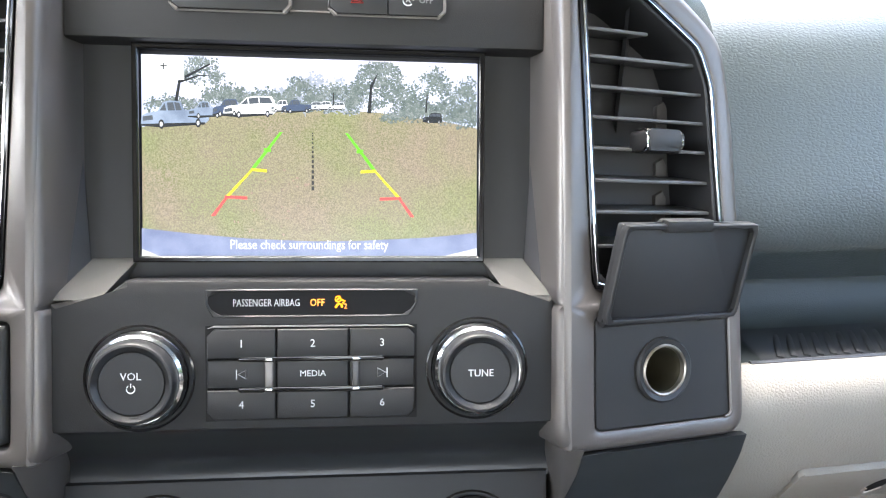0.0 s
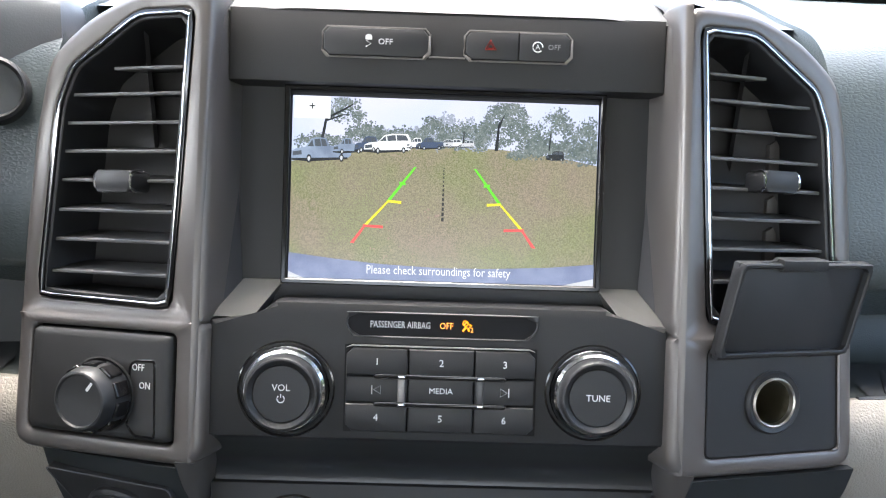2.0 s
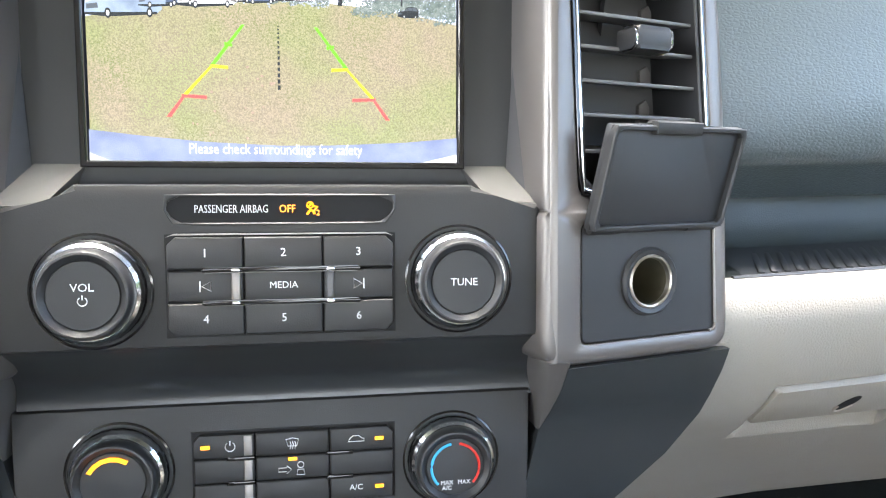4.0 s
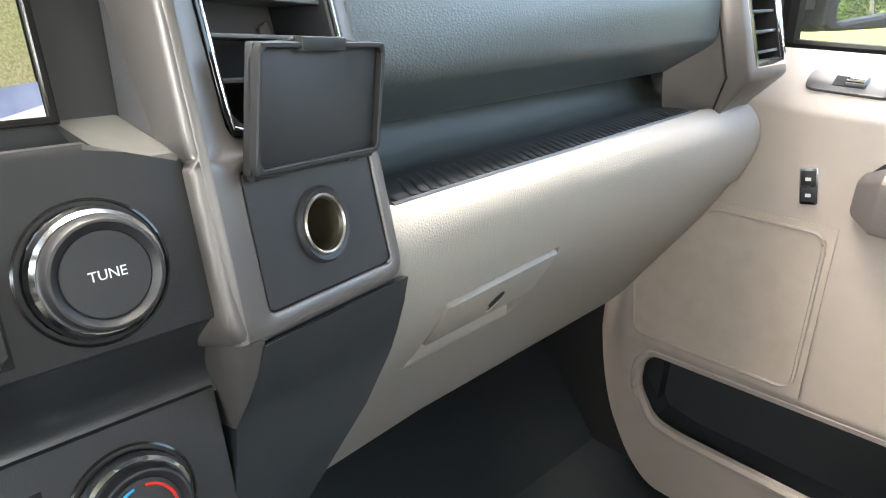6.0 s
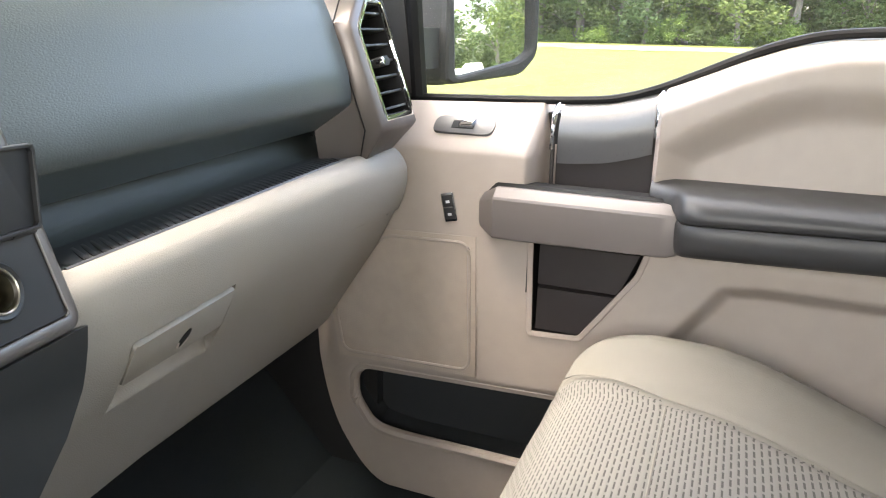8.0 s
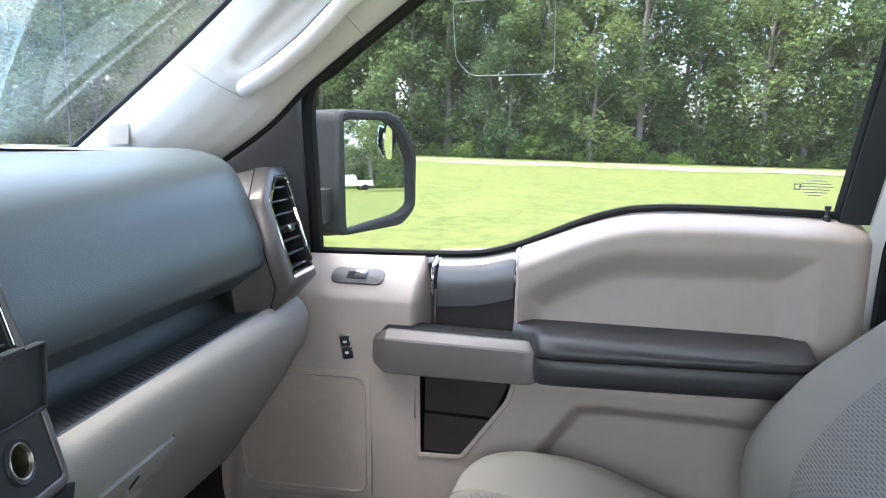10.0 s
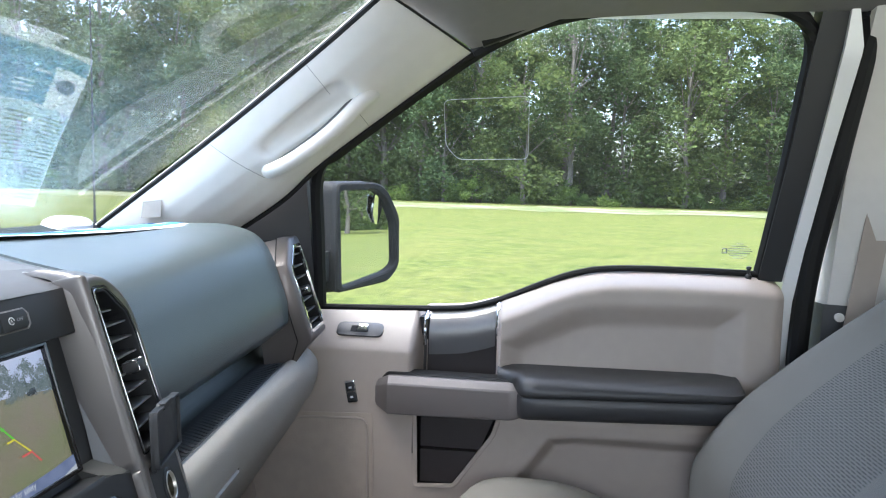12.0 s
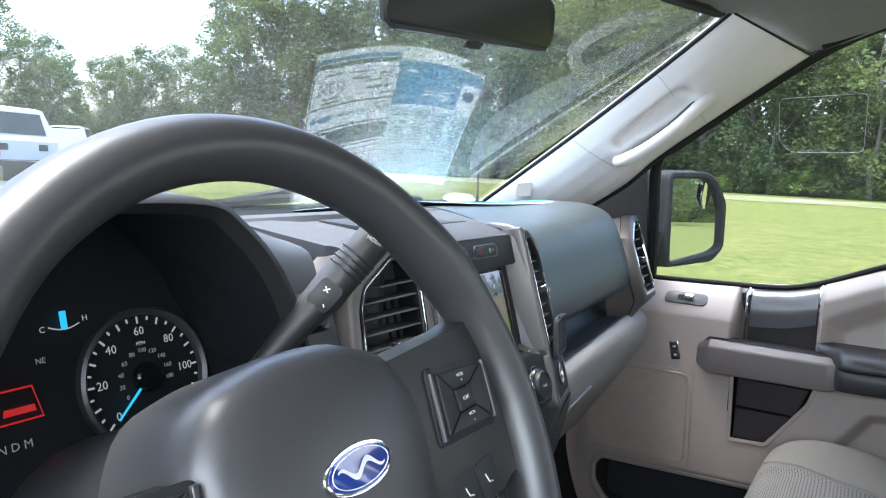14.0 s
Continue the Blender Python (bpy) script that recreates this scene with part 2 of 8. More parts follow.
def thing(name, label, category, at=(0, 0, 0), group="", kind=""):
    ob = new(name)
    ob.location = at
    ORIGIN[ob] = Vector(at)
    return tagged(ob, label, category, group, kind)


def part(name, bm, material, parent, label="", smooth=True, angle=35, inward=False):
    """Links a bmesh, given in world places, as one mesh under a thing or a part."""
    me = bpy.data.meshes.new(name)
    bmesh.ops.recalc_face_normals(bm, faces=bm.faces)
    if inward:
        bm.normal_update()
        cabin = Vector((0, -0.1, 1.4))
        bmesh.ops.reverse_faces(bm, faces=[f for f in bm.faces if f.normal.dot(cabin - f.calc_center_median()) < 0])
    if parent is not None:
        bm.transform(Matrix.Translation(-ORIGIN[parent]))
    for f in bm.faces:
        f.smooth = smooth
    if smooth:
        for e in bm.edges:
            if len(e.link_faces) == 2 and e.calc_face_angle(0) > radians(angle):
                e.smooth = False
    bm.to_mesh(me)
    bm.free()
    for m in material if isinstance(material, (list, tuple)) else [material]:
        me.materials.append(m)
    ob = new(name, me)
    if parent is not None:
        ob.parent = parent
        ORIGIN[ob] = ORIGIN[parent]
    if label:
        tagged(ob, label)
    return ob


def single(name, bm, material, label, category, at=None, kind="", group="", angle=35, inward=False):
    """A thing that is one mesh."""
    at = Vector(at) if at is not None else sum((v.co for v in bm.verts), Vector()) / max(1, len(bm.verts))
    ob = part(name, bm, material, None, angle=angle, inward=inward)
    ob.data.transform(Matrix.Translation(-at))
    ob.location = at
    ORIGIN[ob] = at
    return tagged(ob, label, category, group, kind)


def loft(rings, closed=True, cap=False):
    """A skin over rows of points, all rows of the same length."""
    bm = bmesh.new()
    rows = [[bm.verts.new(p) for p in r] for r in rings]
    k = len(rows[0])
    for a, b in zip(rows, rows[1:]):
        for i in range(k if closed else k - 1):
            j = (i + 1) % k
            bm.faces.new((a[i], a[j], b[j], b[i]))
    if cap:
        bm.faces.new(rows[0])
        bm.faces.new(list(reversed(rows[-1])))
    return bm


def prism(poly, lo, hi, bevel=0.0, m=None, seg=2):
    """A flat polygon (u, v) given thickness from n = lo to n = hi, with rounded upper edges."""
    bm = bmesh.new()
    a = [bm.verts.new((u, v, lo)) for u, v in poly]
    b = [bm.verts.new((u, v, hi)) for u, v in poly]
    k = len(poly)
    for i in range(k):
        j = (i + 1) % k
        bm.faces.new((a[i], a[j], b[j], b[i]))
    bm.faces.new(list(reversed(a)))
    top = bm.faces.new(b)
    if bevel:
        bmesh.ops.bevel(bm, geom=list(top.edges) + list(top.verts), offset=bevel, segments=seg, affect="EDGES", profile=0.5)
    if m is not None:
        bm.transform(m)
    return bm


def dome(poly, lo, hi, b, m, k=112):
    """A plate with a softly rounded rim."""
    c = (sum(p[0] for p in poly) / len(poly), sum(p[1] for p in poly) / len(poly))
    rings = [[m @ Vector((*p, h)) for p in by_angle(inset(poly, d), c, k)] for d, h in ((0, lo), (0, hi - b), (0.1 * b, hi - 0.55 * b), (0.4 * b, hi - 0.16 * b), (b, hi))]
    return loft(rings, True, True)


def box(x0, x1, y0, y1, z0, z1, bevel=0.0, m=None, seg=2):
    bm = bmesh.new()
    bmesh.ops.create_cube(bm, size=1.0)
    bm.transform(Matrix.Translation(((x0 + x1) / 2, (y0 + y1) / 2, (z0 + z1) / 2)) @ Matrix.Diagonal((x1 - x0, y1 - y0, z1 - z0, 1)))
    if bevel:
        bmesh.ops.bevel(bm, geom=bm.edges[:] + bm.verts[:], offset=bevel, segments=seg, affect="EDGES", profile=0.5)
    if m is not None:
        bm.transform(m)
    return bm


def turned(profile, m, seg=48, cap=True):
    """A turned body: (radius, height) pairs about the local n axis."""
    rings = [[m @ Vector((r * math.cos(2 * math.pi * i / seg), r * math.sin(2 * math.pi * i / seg), h)) for i in range(seg)] for r, h in profile]
    return loft(rings, True, cap)


def tube(points, radius, seg=8, closed=False, flat=1.0, cap=True):
    """A round bar along points; radius may be a list."""
    pts = [Vector(p) for p in points]
    k = len(pts)
    rings, up = [], Vector((0.13, 0.31, 0.94)).normalized()
    for i, p in enumerate(pts):
        a, b = (pts[(i - 1) % k], pts[(i + 1) % k]) if closed else (pts[max(0, i - 1)], pts[min(k - 1, i + 1)])
        d = (b - a).normalized()
        s = d.cross(up).normalized()
        w = s.cross(d)
        r = radius[i] if isinstance(radius, (list, tuple)) else radius
        rings.append([p + r * (math.cos(2 * math.pi * j / seg) * s + flat * math.sin(2 * math.pi * j / seg) * w) for j in range(seg)])
    if closed:
        rings.append(rings[0])
        return loft(rings, True, False)
    return loft(rings, True, cap)


def curve(points, n=40):
    """A smooth line through the points (Catmull-Rom)."""
    p = [np.array(q, float) for q in points]
    p = [2 * p[0] - p[1]] + p + [2 * p[-1] - p[-2]]
    out = []
    spans = len(p) - 3
    for i in range(n + 1):
        s = min(i / n * spans, spans - 1e-9)
        k = int(s)
        t = s - k
        a, b, c, d = p[k:k + 4]
        out.append(0.5 * (2 * b + (c - a) * t + (2 * a - 5 * b + 4 * c - d) * t * t + (3 * b - a - 3 * c + d) * t ** 3))
    return [Vector(q) for q in out]


def inset(poly, d):
    """The polygon (counter-clockwise) moved inwards by d."""
    out, k = [], len(poly)
    for i in range(k):
        (ax, ay), (bx, by), (cx, cy) = poly[i - 1], poly[i], poly[(i + 1) % k]
        u, v = Vector((bx - ax, by - ay)).normalized(), Vector((cx - bx, cy - by)).normalized()
        n1, n2 = Vector((-u.y, u.x)), Vector((-v.y, v.x))
        s = (n1 + n2) / max(0.25, 1 + n1.dot(n2))
        out.append((bx + d * s.x, by + d * s.y))
    return out


def rounded(poly, r, seg=4):
    """The polygon with its corners rounded."""
    out, k = [], len(poly)
    for i in range(k):
        a, b, c = Vector(poly[i - 1]), Vector(poly[i]), Vector(poly[(i + 1) % k])
        q = min(r, (a - b).length * 0.45, (c - b).length * 0.45)
        p0, p1 = b + (a - b).normalized() * q, b + (c - b).normalized() * q
        for j in range(seg + 1):
            t = j / seg
            w = (1 - t) ** 2 * p0 + 2 * t * (1 - t) * b + t * t * p1
            out.append((w.x, w.y))
    return out


def resample(poly, k):
    """k points at even steps round the closed polygon."""
    p = [Vector(q) for q in poly]
    p.append(p[0])
    cum = [0.0]
    for a, b in zip(p, p[1:]):
        cum.append(cum[-1] + (b - a).length)
    out, j = [], 0
    for i in range(k):
        s = cum[-1] * i / k
        while cum[j + 1] < s:
            j += 1
        t = (s - cum[j]) / max(1e-9, cum[j + 1] - cum[j])
        w = p[j].lerp(p[j + 1], t)
        out.append((w.x, w.y))
    return out


def by_angle(poly, centre, k):
    """k points of the closed polygon at even angles about the centre."""
    out = []
    for i in range(k):
        a = 2 * math.pi * i / k
        d = Vector((math.cos(a), math.sin(a)))
        best = 0.0
        for p, q in zip(poly, list(poly[1:]) + [poly[0]]):
            p, q = Vector(p) - Vector(centre), Vector(q) - Vector(centre)
            e = q - p
            den = d.x * e.y - d.y * e.x
            if abs(den) < 1e-12:
                continue
            t, s = (p.x * e.y - p.y * e.x) / den, (p.x * d.y - p.y * d.x) / den
            if t > 0 and -1e-6 <= s <= 1 + 1e-6:
                best = max(best, t)
        out.append((centre[0] + best * d.x, centre[1] + best * d.y))
    return out


def framed(outer, inner, lo, hi, deep, m, bevel=0.0015, k=96):
    """A plate with a hole: sides down to lo, face at hi, and the hole's walls down to deep."""
    c = (sum(p[0] for p in inner) / len(inner), sum(p[1] for p in inner) / len(inner))
    o, i = by_angle(outer, c, k), by_angle(inner, c, k)
    o2, i2 = by_angle(inset(outer, bevel), c, k), by_angle(inset(inner, -bevel), c, k)
    rings = [[m @ Vector((*p, h)) for p in pts] for pts, h in ((o, lo), (o, hi - bevel), (o2, hi), (i2, hi), (i, hi - bevel), (i, deep))]
    return loft(rings)


def words(text, size, m, material, parent, name="lettering", flat=False, align="CENTER"):
    """Raised print with the built-in font; m takes u, v, n to the world."""
    cu = bpy.data.curves.new(name, "FONT")
    cu.body, cu.size, cu.align_x, cu.align_y, cu.resolution_u = text, size, align, "CENTER", 2
    cu.extrude = 0.0 if flat else 0.00012
    tmp = bpy.data.objects.new("t", cu)
    scene.collection.objects.link(tmp)
    me = bpy.data.meshes.new_from_object(tmp.evaluated_get(bpy.context.evaluated_depsgraph_get()))
    bpy.data.objects.remove(tmp)
    bm = bmesh.new()
    bm.from_mesh(me)
    bpy.data.meshes.remove(me)
    bm.transform(m)
    return part(name, bm, material, parent, smooth=False)


def at(m, u, v, n, turn=0.0):
    return m @ Matrix.Translation((u, v, n)) @ Matrix.Rotation(turn, 4, "Z")


def frame_of(origin, u, v):
    u, v = Vector(u).normalized(), Vector(v).normalized()
    n = u.cross(v).normalized()
    v = n.cross(u)
    m = Matrix((u, v, n)).transposed().to_4x4()
    return Matrix.Translation(origin) @ m

# ---- centre stack of the dashboard ----
LEANB = radians(16.5)
S = frame_of((0, 0.393, 1.31), (1, 0, 0), (0, math.sin(LEANB), math.cos(LEANB)))   # u right, v up the face, n to the seats
stack = thing("centre_console_stack", "charcoal dashboard centre stack with screen, knobs and button block", "dashboard", (0, 0.42, 1.15))
part("upper_panel", prism([(-0.119, 0.1065), (0.119, 0.1065), (0.119, 0.147), (-0.119, 0.147)], -0.03, 0.008, 0.003, S), DARK, stack)
part("recess_panel", prism([(-0.122, -0.03), (0.124, -0.03), (0.124, 0.11), (-0.120, 0.11)], -0.03, -0.007, 0, S), BLACK, stack)
LOWER = [(-0.1238, -0.0850), (0.1243, -0.0850), (0.1232, -0.0195), (0.101, -0.0195), (0.0895, -0.0110), (-0.0875, -0.0110), (-0.099, -0.0215), (-0.1225, -0.0215)]
part("lower_panel", prism(LOWER, -0.02, 0.018, 0.003, S), DARK, stack)
for s in (-1, 1):
    q = [(s * 0.0885, -0.0015, -0.006), (s * 0.111, -0.0015, -0.006), (s * 0.1225, -0.0205, 0.0165), (s * 0.100, -0.0205, 0.0175)]
    bm = bmesh.new()
    vs = [bm.verts.new(S @ Vector(p)) for p in q] + [bm.verts.new(S @ Vector((p[0], p[1] - 0.002, p[2] - 0.012))) for p in q]
    for f in ((0, 1, 2, 3), (7, 6, 5, 4), (0, 1, 5, 4), (1, 2, 6, 5), (2, 3, 7, 6), (3, 0, 4, 7)):
        bm.faces.new([vs[i] for i in f])
    part("bracket", bm, SATIN, stack, "satin silver corner bracket")
    bm = bmesh.new()
    q = [(s * 0.1175, 0.088, -0.006), (s * 0.1195, 0.088, 0.004), (s * 0.1228, -0.020, 0.015), (s * 0.112, -0.003, -0.006), (s * 0.1200, 0.088, -0.01), (s * 0.1232, -0.02, -0.01)]
    vs = [bm.verts.new(S @ Vector(p)) for p in q]
    for f in ((0, 1, 2, 3), (1, 4, 5, 2), (0, 3, 5, 4), (0, 4, 1), (3, 2, 5)):
        bm.faces.new([vs[i] for i in f])
    part("side_wedge", bm, GRAPH, stack)

# screen
def bezel(u0, u1, v0, v1, w, d):
    """Square-cornered frame with a thin bevel, its inner walls going down to the glass."""
    ring_ = lambda e, n: [S @ Vector(p) for p in ((u0 + e, v0 + e, n), (u1 - e, v0 + e, n), (u1 - e, v1 - e, n), (u0 + e, v1 - e, n))]
    return loft([ring_(0, -0.007), ring_(0, d - 0.0006), ring_(0.0006, d), ring_(w - 0.0006, d), ring_(w, d - 0.0006), ring_(w, -0.004)])


screen = part("touch_screen", bezel(-0.0892, 0.0890, -0.0032, 0.1066, 0.0030, 0.0012), GLOSS, stack, "lit touch screen showing the reversing camera", angle=20)


def flat(poly, n, material, name, parent=None, m=S):
    bm = bmesh.new()
    bm.faces.new([bm.verts.new(m @ Vector((u, v, n))) for u, v in poly])
    return part(name, bm, material, parent or screen, smooth=False)


LW, LH = 0.171, 0.1015


def px(x, y):
    """Screen place from shares of its width and height (y down)."""
    return (-0.0855 + LW * x, LH * (1 - y))


LCD = 0.165


def ground_glow():
    """Lit picture of dry grass: fine grain, broad green and pinkish patches."""
    m = glow("screen_field", (0.2, 0.2, 0.12), LCD)
    nt = m.node_tree
    tc = nt.nodes.new("ShaderNodeTexCoord")

    def blend(scale, detail, lo, hi, a, b):
        n1, mr, mx = (nt.nodes.new("ShaderNode" + k) for k in ("TexNoise", "MapRange", "MixRGB"))
        n1.inputs["Scale"].default_value, n1.inputs["Detail"].default_value = scale, detail
        mr.inputs["From Min"].default_value, mr.inputs["From Max"].default_value = lo, hi
        nt.links.new(tc.outputs["Object"], n1.inputs["Vector"])
        nt.links.new(n1.outputs["Fac"], mr.inputs["Value"])
        nt.links.new(mr.outputs[0], mx.inputs[0])
        for i, q in ((1, a), (2, b)):
            if isinstance(q, tuple):
                mx.inputs[i].default_value = (*q, 1)
            else:
                nt.links.new(q, mx.inputs[i])
        return mx
    light = blend(26, 3, 0.40, 0.62, (0.205, 0.215, 0.108), (0.245, 0.200, 0.148))
    dark = blend(30, 3, 0.40, 0.62, (0.115, 0.130, 0.058), (0.148, 0.127, 0.090))
    grain = blend(1250, 6, 0.36, 0.62, dark.outputs[0], light.outputs[0])
    nt.links.new(grain.outputs[0], nt.nodes["Principled BSDF"].inputs["Emission Color"])
    return m


FIELD = ground_glow()
FIELD2 = glow("screen_dry_patch", (0.30, 0.215, 0.175), LCD, (0.17, 0.125, 0.10), 1100, 5)
SKYG = glow("screen_sky", (0.50, 0.49, 0.59), LCD, (0.35, 0.42, 0.60), 16, 3)
TREEG = glow("screen_trees", (0.060, 0.078, 0.078), LCD, (0.125, 0.150, 0.140), 420, 3)
TREEG2 = glow("screen_light_leaves", (0.11, 0.135, 0.125), LCD, (0.19, 0.21, 0.21), 420, 3)
HAZEG = glow("screen_far_trees", (0.19, 0.21, 0.25), LCD, (0.26, 0.29, 0.34), 420, 3)
TRUCKG = glow("screen_blue_trucks", (0.12, 0.155, 0.22), LCD, (0.20, 0.25, 0.33), 120, 2)
NAVYG = glow("screen_navy_trucks", (0.045, 0.065, 0.11), LCD)
WHITEG = glow("screen_white", (0.58, 0.59, 0.60), LCD)
PALEG = glow("screen_pale_paint", (0.42, 0.43, 0.45), LCD)
DARKG = glow("screen_dark", (0.015, 0.018, 0.022), LCD)
GLAZEG = glow("screen_car_glass", (0.055, 0.065, 0.080), LCD)
BUMPG = glow("screen_bumper", (0.10, 0.125, 0.22), LCD, (0.17, 0.20, 0.31), 90, 3)
GREENG, YELLG, REDG = glow("screen_green", (0.10, 0.50, 0.02), LCD), glow("screen_yellow", (0.62, 0.54, 0.02), LCD), glow("screen_red", (0.62, 0.06, 0.06), LCD)
flat([px(0, 1), px(1, 1), px(1, 0), px(0, 0)], -0.0030, SKYG, "camera_sky")
hor = [(0, 0.36), (0.1, 0.325), (0.2, 0.298), (0.3, 0.278), (0.4, 0.266), (0.5, 0.258), (0.6, 0.256), (0.7, 0.265), (0.8, 0.283), (0.9, 0.305), (1, 0.335)]
flat([px(0, 1), px(1, 1)] + [px(x, y) for x, y in reversed(hor)], -0.0028, FIELD, "camera_field")
LIFT = [0]


def scatter(blobs, per, size, seed, material, name="tree_silhouette"):
    """Leaf specks in soft clumps, each clump (x, y, width, height) in shares of the screen."""
    r, bm = random.Random(seed), bmesh.new()
    LIFT[0] += 1
    for bx, by, bw, bh in blobs:
        for _ in range(int(per * bw * bh * 2600) + 8):
            a, d = r.random() * 6.283, r.random() ** 0.6
            x, y = bx + bw * d * math.cos(a), by + bh * d * math.sin(a)
            q = size * (0.5 + r.random())
            if not (q < x < 1 - q and 2 * q < y < 0.97):
                continue
            t0 = r.random() * 2
            bm.faces.new([bm.verts.new(S @ Vector((*px(x + q * (0.6 + 0.6 * r.random()) * math.cos(t0 + k), y + 1.68 * q * (0.6 + 0.6 * r.random()) * math.sin(t0 + k)), -0.0027 + 0.00003 * LIFT[0] + 0.000002 * r.random()))) for k in (0, 1.26, 2.5, 3.77, 5.0)])
    return part(name, bm, material, screen, smooth=False)


def tree_blobs(x0, x1, base, top, n, seed, w=0.022, h=0.030):
    """Clump places for a row of crowns between x0 and x1."""
    r = random.Random(seed)
    out = []
    for i in range(n):
        t = (i + r.random()) / n
        edge = math.sin(math.pi * min(0.93, max(0.07, t))) ** 0.5
        out.append((x0 + (x1 - x0) * t, base + (top - base) * edge * r.random() ** 0.7, w * (0.5 + r.random()), h * (0.5 + r.random())))
    return out


scatter(tree_blobs(0.14, 0.62, 0.265, 0.165, 60, 31, 0.02, 0.022), 9, 0.0030, 1, HAZEG)
scatter(tree_blobs(0.40, 0.64, 0.255, 0.095, 60, 32), 7, 0.0034, 2, HAZEG)
for sd, (x0, x1, b, t, n) in enumerate(((0.10, 0.225, 0.13, 0.0, 22), (0.18, 0.30, 0.22, 0.155, 22), (0.285, 0.43, 0.245, 0.175, 24), (0.42, 0.505, 0.25, 0.10, 24), (0.50, 0.63, 0.25, 0.125, 28), (0.615, 0.785, 0.26, 0.0, 70), (0.785, 0.925, 0.275, 0.045, 44), (0.935, 1.0, 0.32, 0.10, 34), (0.72, 1.0, 0.30, 0.235, 46), (0.02, 0.16, 0.255, 0.225, 16))):
    scatter(tree_blobs(x0, x1, b, t, n, 40 + sd), 11, 0.0032, 50 + sd, TREEG)
    scatter(tree_blobs(x0, x1, b - 0.01, t + 0.01, n // 2, 70 + sd), 4.5, 0.0021, 80 + sd, TREEG2)
for pts in ([(0.095, 0.235), (0.105, 0.235), (0.115, 0.13), (0.20, 0.045), (0.195, 0.04), (0.108, 0.12)], [(0.112, 0.14), (0.165, 0.105), (0.225, 0.10), (0.165, 0.098), (0.112, 0.128)], [(0.662, 0.27), (0.674, 0.27), (0.676, 0.15), (0.695, 0.06), (0.670, 0.13)], [(0.838, 0.26), (0.843, 0.26), (0.846, 0.17), (0.842, 0.17)], [(0.557, 0.25), (0.562, 0.25), (0.562, 0.17), (0.559, 0.17)]):
    flat([px(*p) for p in pts], -0.00165, DARKG, "camera_trunk")
scatter([(0.39, 0.70, 0.10, 0.13), (0.36, 0.84, 0.13, 0.06), (0.45, 0.60, 0.05, 0.06)], 0.10, 0.0036, 97, FIELD2, "camera_dry_patch")


def parked(x, y, w, h, paint, kind="suv", slope=0.16):
    """A parked vehicle seen from its front quarter: body, roof, glass, lamps and wheels. y: the near wheel's foot."""
    g = lambda a, b: px(x + w * a, y - w * slope * 0.52 * a - h * b)
    if kind == "suv":
        body = [(0, 0.16), (0.02, 0.50), (0.10, 0.60), (0.30, 0.64), (0.44, 0.98), (0.60, 1.04), (0.92, 1.0), (0.99, 0.66), (1.0, 0.24), (0.94, 0.12), (0.40, 0.10), (0.30, 0.05)]
        glaze = [[(0.335, 0.66), (0.455, 0.92), (0.475, 0.66)], [(0.50, 0.66), (0.485, 0.93), (0.66, 0.96), (0.68, 0.67)], [(0.70, 0.67), (0.685, 0.96), (0.88, 0.93), (0.94, 0.66)]]
    else:
        body = [(0, 0.16), (0.01, 0.48), (0.08, 0.58), (0.24, 0.64), (0.33, 0.97), (0.42, 1.02), (0.58, 0.98), (0.64, 0.66), (0.99, 0.62), (1.0, 0.26), (0.94, 0.14), (0.36, 0.10), (0.26, 0.05)]
        glaze = [[(0.275, 0.66), (0.35, 0.92), (0.375, 0.65)], [(0.40, 0.65), (0.385, 0.94), (0.475, 0.95), (0.50, 0.65)], [(0.515, 0.65), (0.49, 0.95), (0.565, 0.92), (0.60, 0.65)]]
    LIFT[0] += 1
    z = -0.00164 + 0.00001 * (LIFT[0] % 20)
    flat([g(*p) for p in body], z, paint, "camera_vehicle")
    for poly in glaze:
        flat([g(*p) for p in poly], z + 0.00020, GLAZEG, "camera_vehicle_window")
    flat([g(*p) for p in ((0.03, 0.30), (0.03, 0.46), (0.17, 0.50), (0.18, 0.33))], z + 0.00020, GLAZEG, "camera_vehicle_grille")
    flat([g(*p) for p in ((0.0, 0.12), (0.0, 0.19), (0.94, 0.18), (0.94, 0.10), (0.3, 0.04))], z + 0.00021, DARKG, "camera_vehicle_shade")
    for q, r in ((0.30, 0.15), (0.84, 0.14)):
        c = (x + w * q, y - w * slope * 0.52 * q - h * 0.16)
        for k, mm, o in ((1.0, DARKG, 0.00023), (0.55, PALEG, 0.00026)):
            flat([px(c[0] + 0.40 * r * h * k * math.cos(a), c[1] + 1.15 * r * h * k * math.sin(a)) for a in [i * math.pi / 7 for i in range(14)]], z + o, mm, "camera_wheel")


for x, y, w, h, paint, kind in ((0.545, 0.262, 0.05, 0.040, PALEG, "suv"), (0.50, 0.264, 0.055, 0.045, WHITEG, "suv"), (0.475, 0.266, 0.05, 0.045, PALEG, "suv"), (0.375, 0.278, 0.05, 0.06, WHITEG, "suv"), (0.405, 0.282, 0.09, 0.068, NAVYG, "truck"), (0.135, 0.318, 0.10, 0.085, TRUCKG, "truck"), (0.205, 0.305, 0.075, 0.085, NAVYG, "suv"), (0.235, 0.312, 0.155, 0.105, WHITEG, "suv"), (0.0, 0.372, 0.195, 0.135, TRUCKG, "truck"), (0.83, 0.316, 0.06, 0.055, DARKG, "suv")):
    parked(x, y, w, h, paint, kind, -0.06 if x > 0.8 else 0.16)
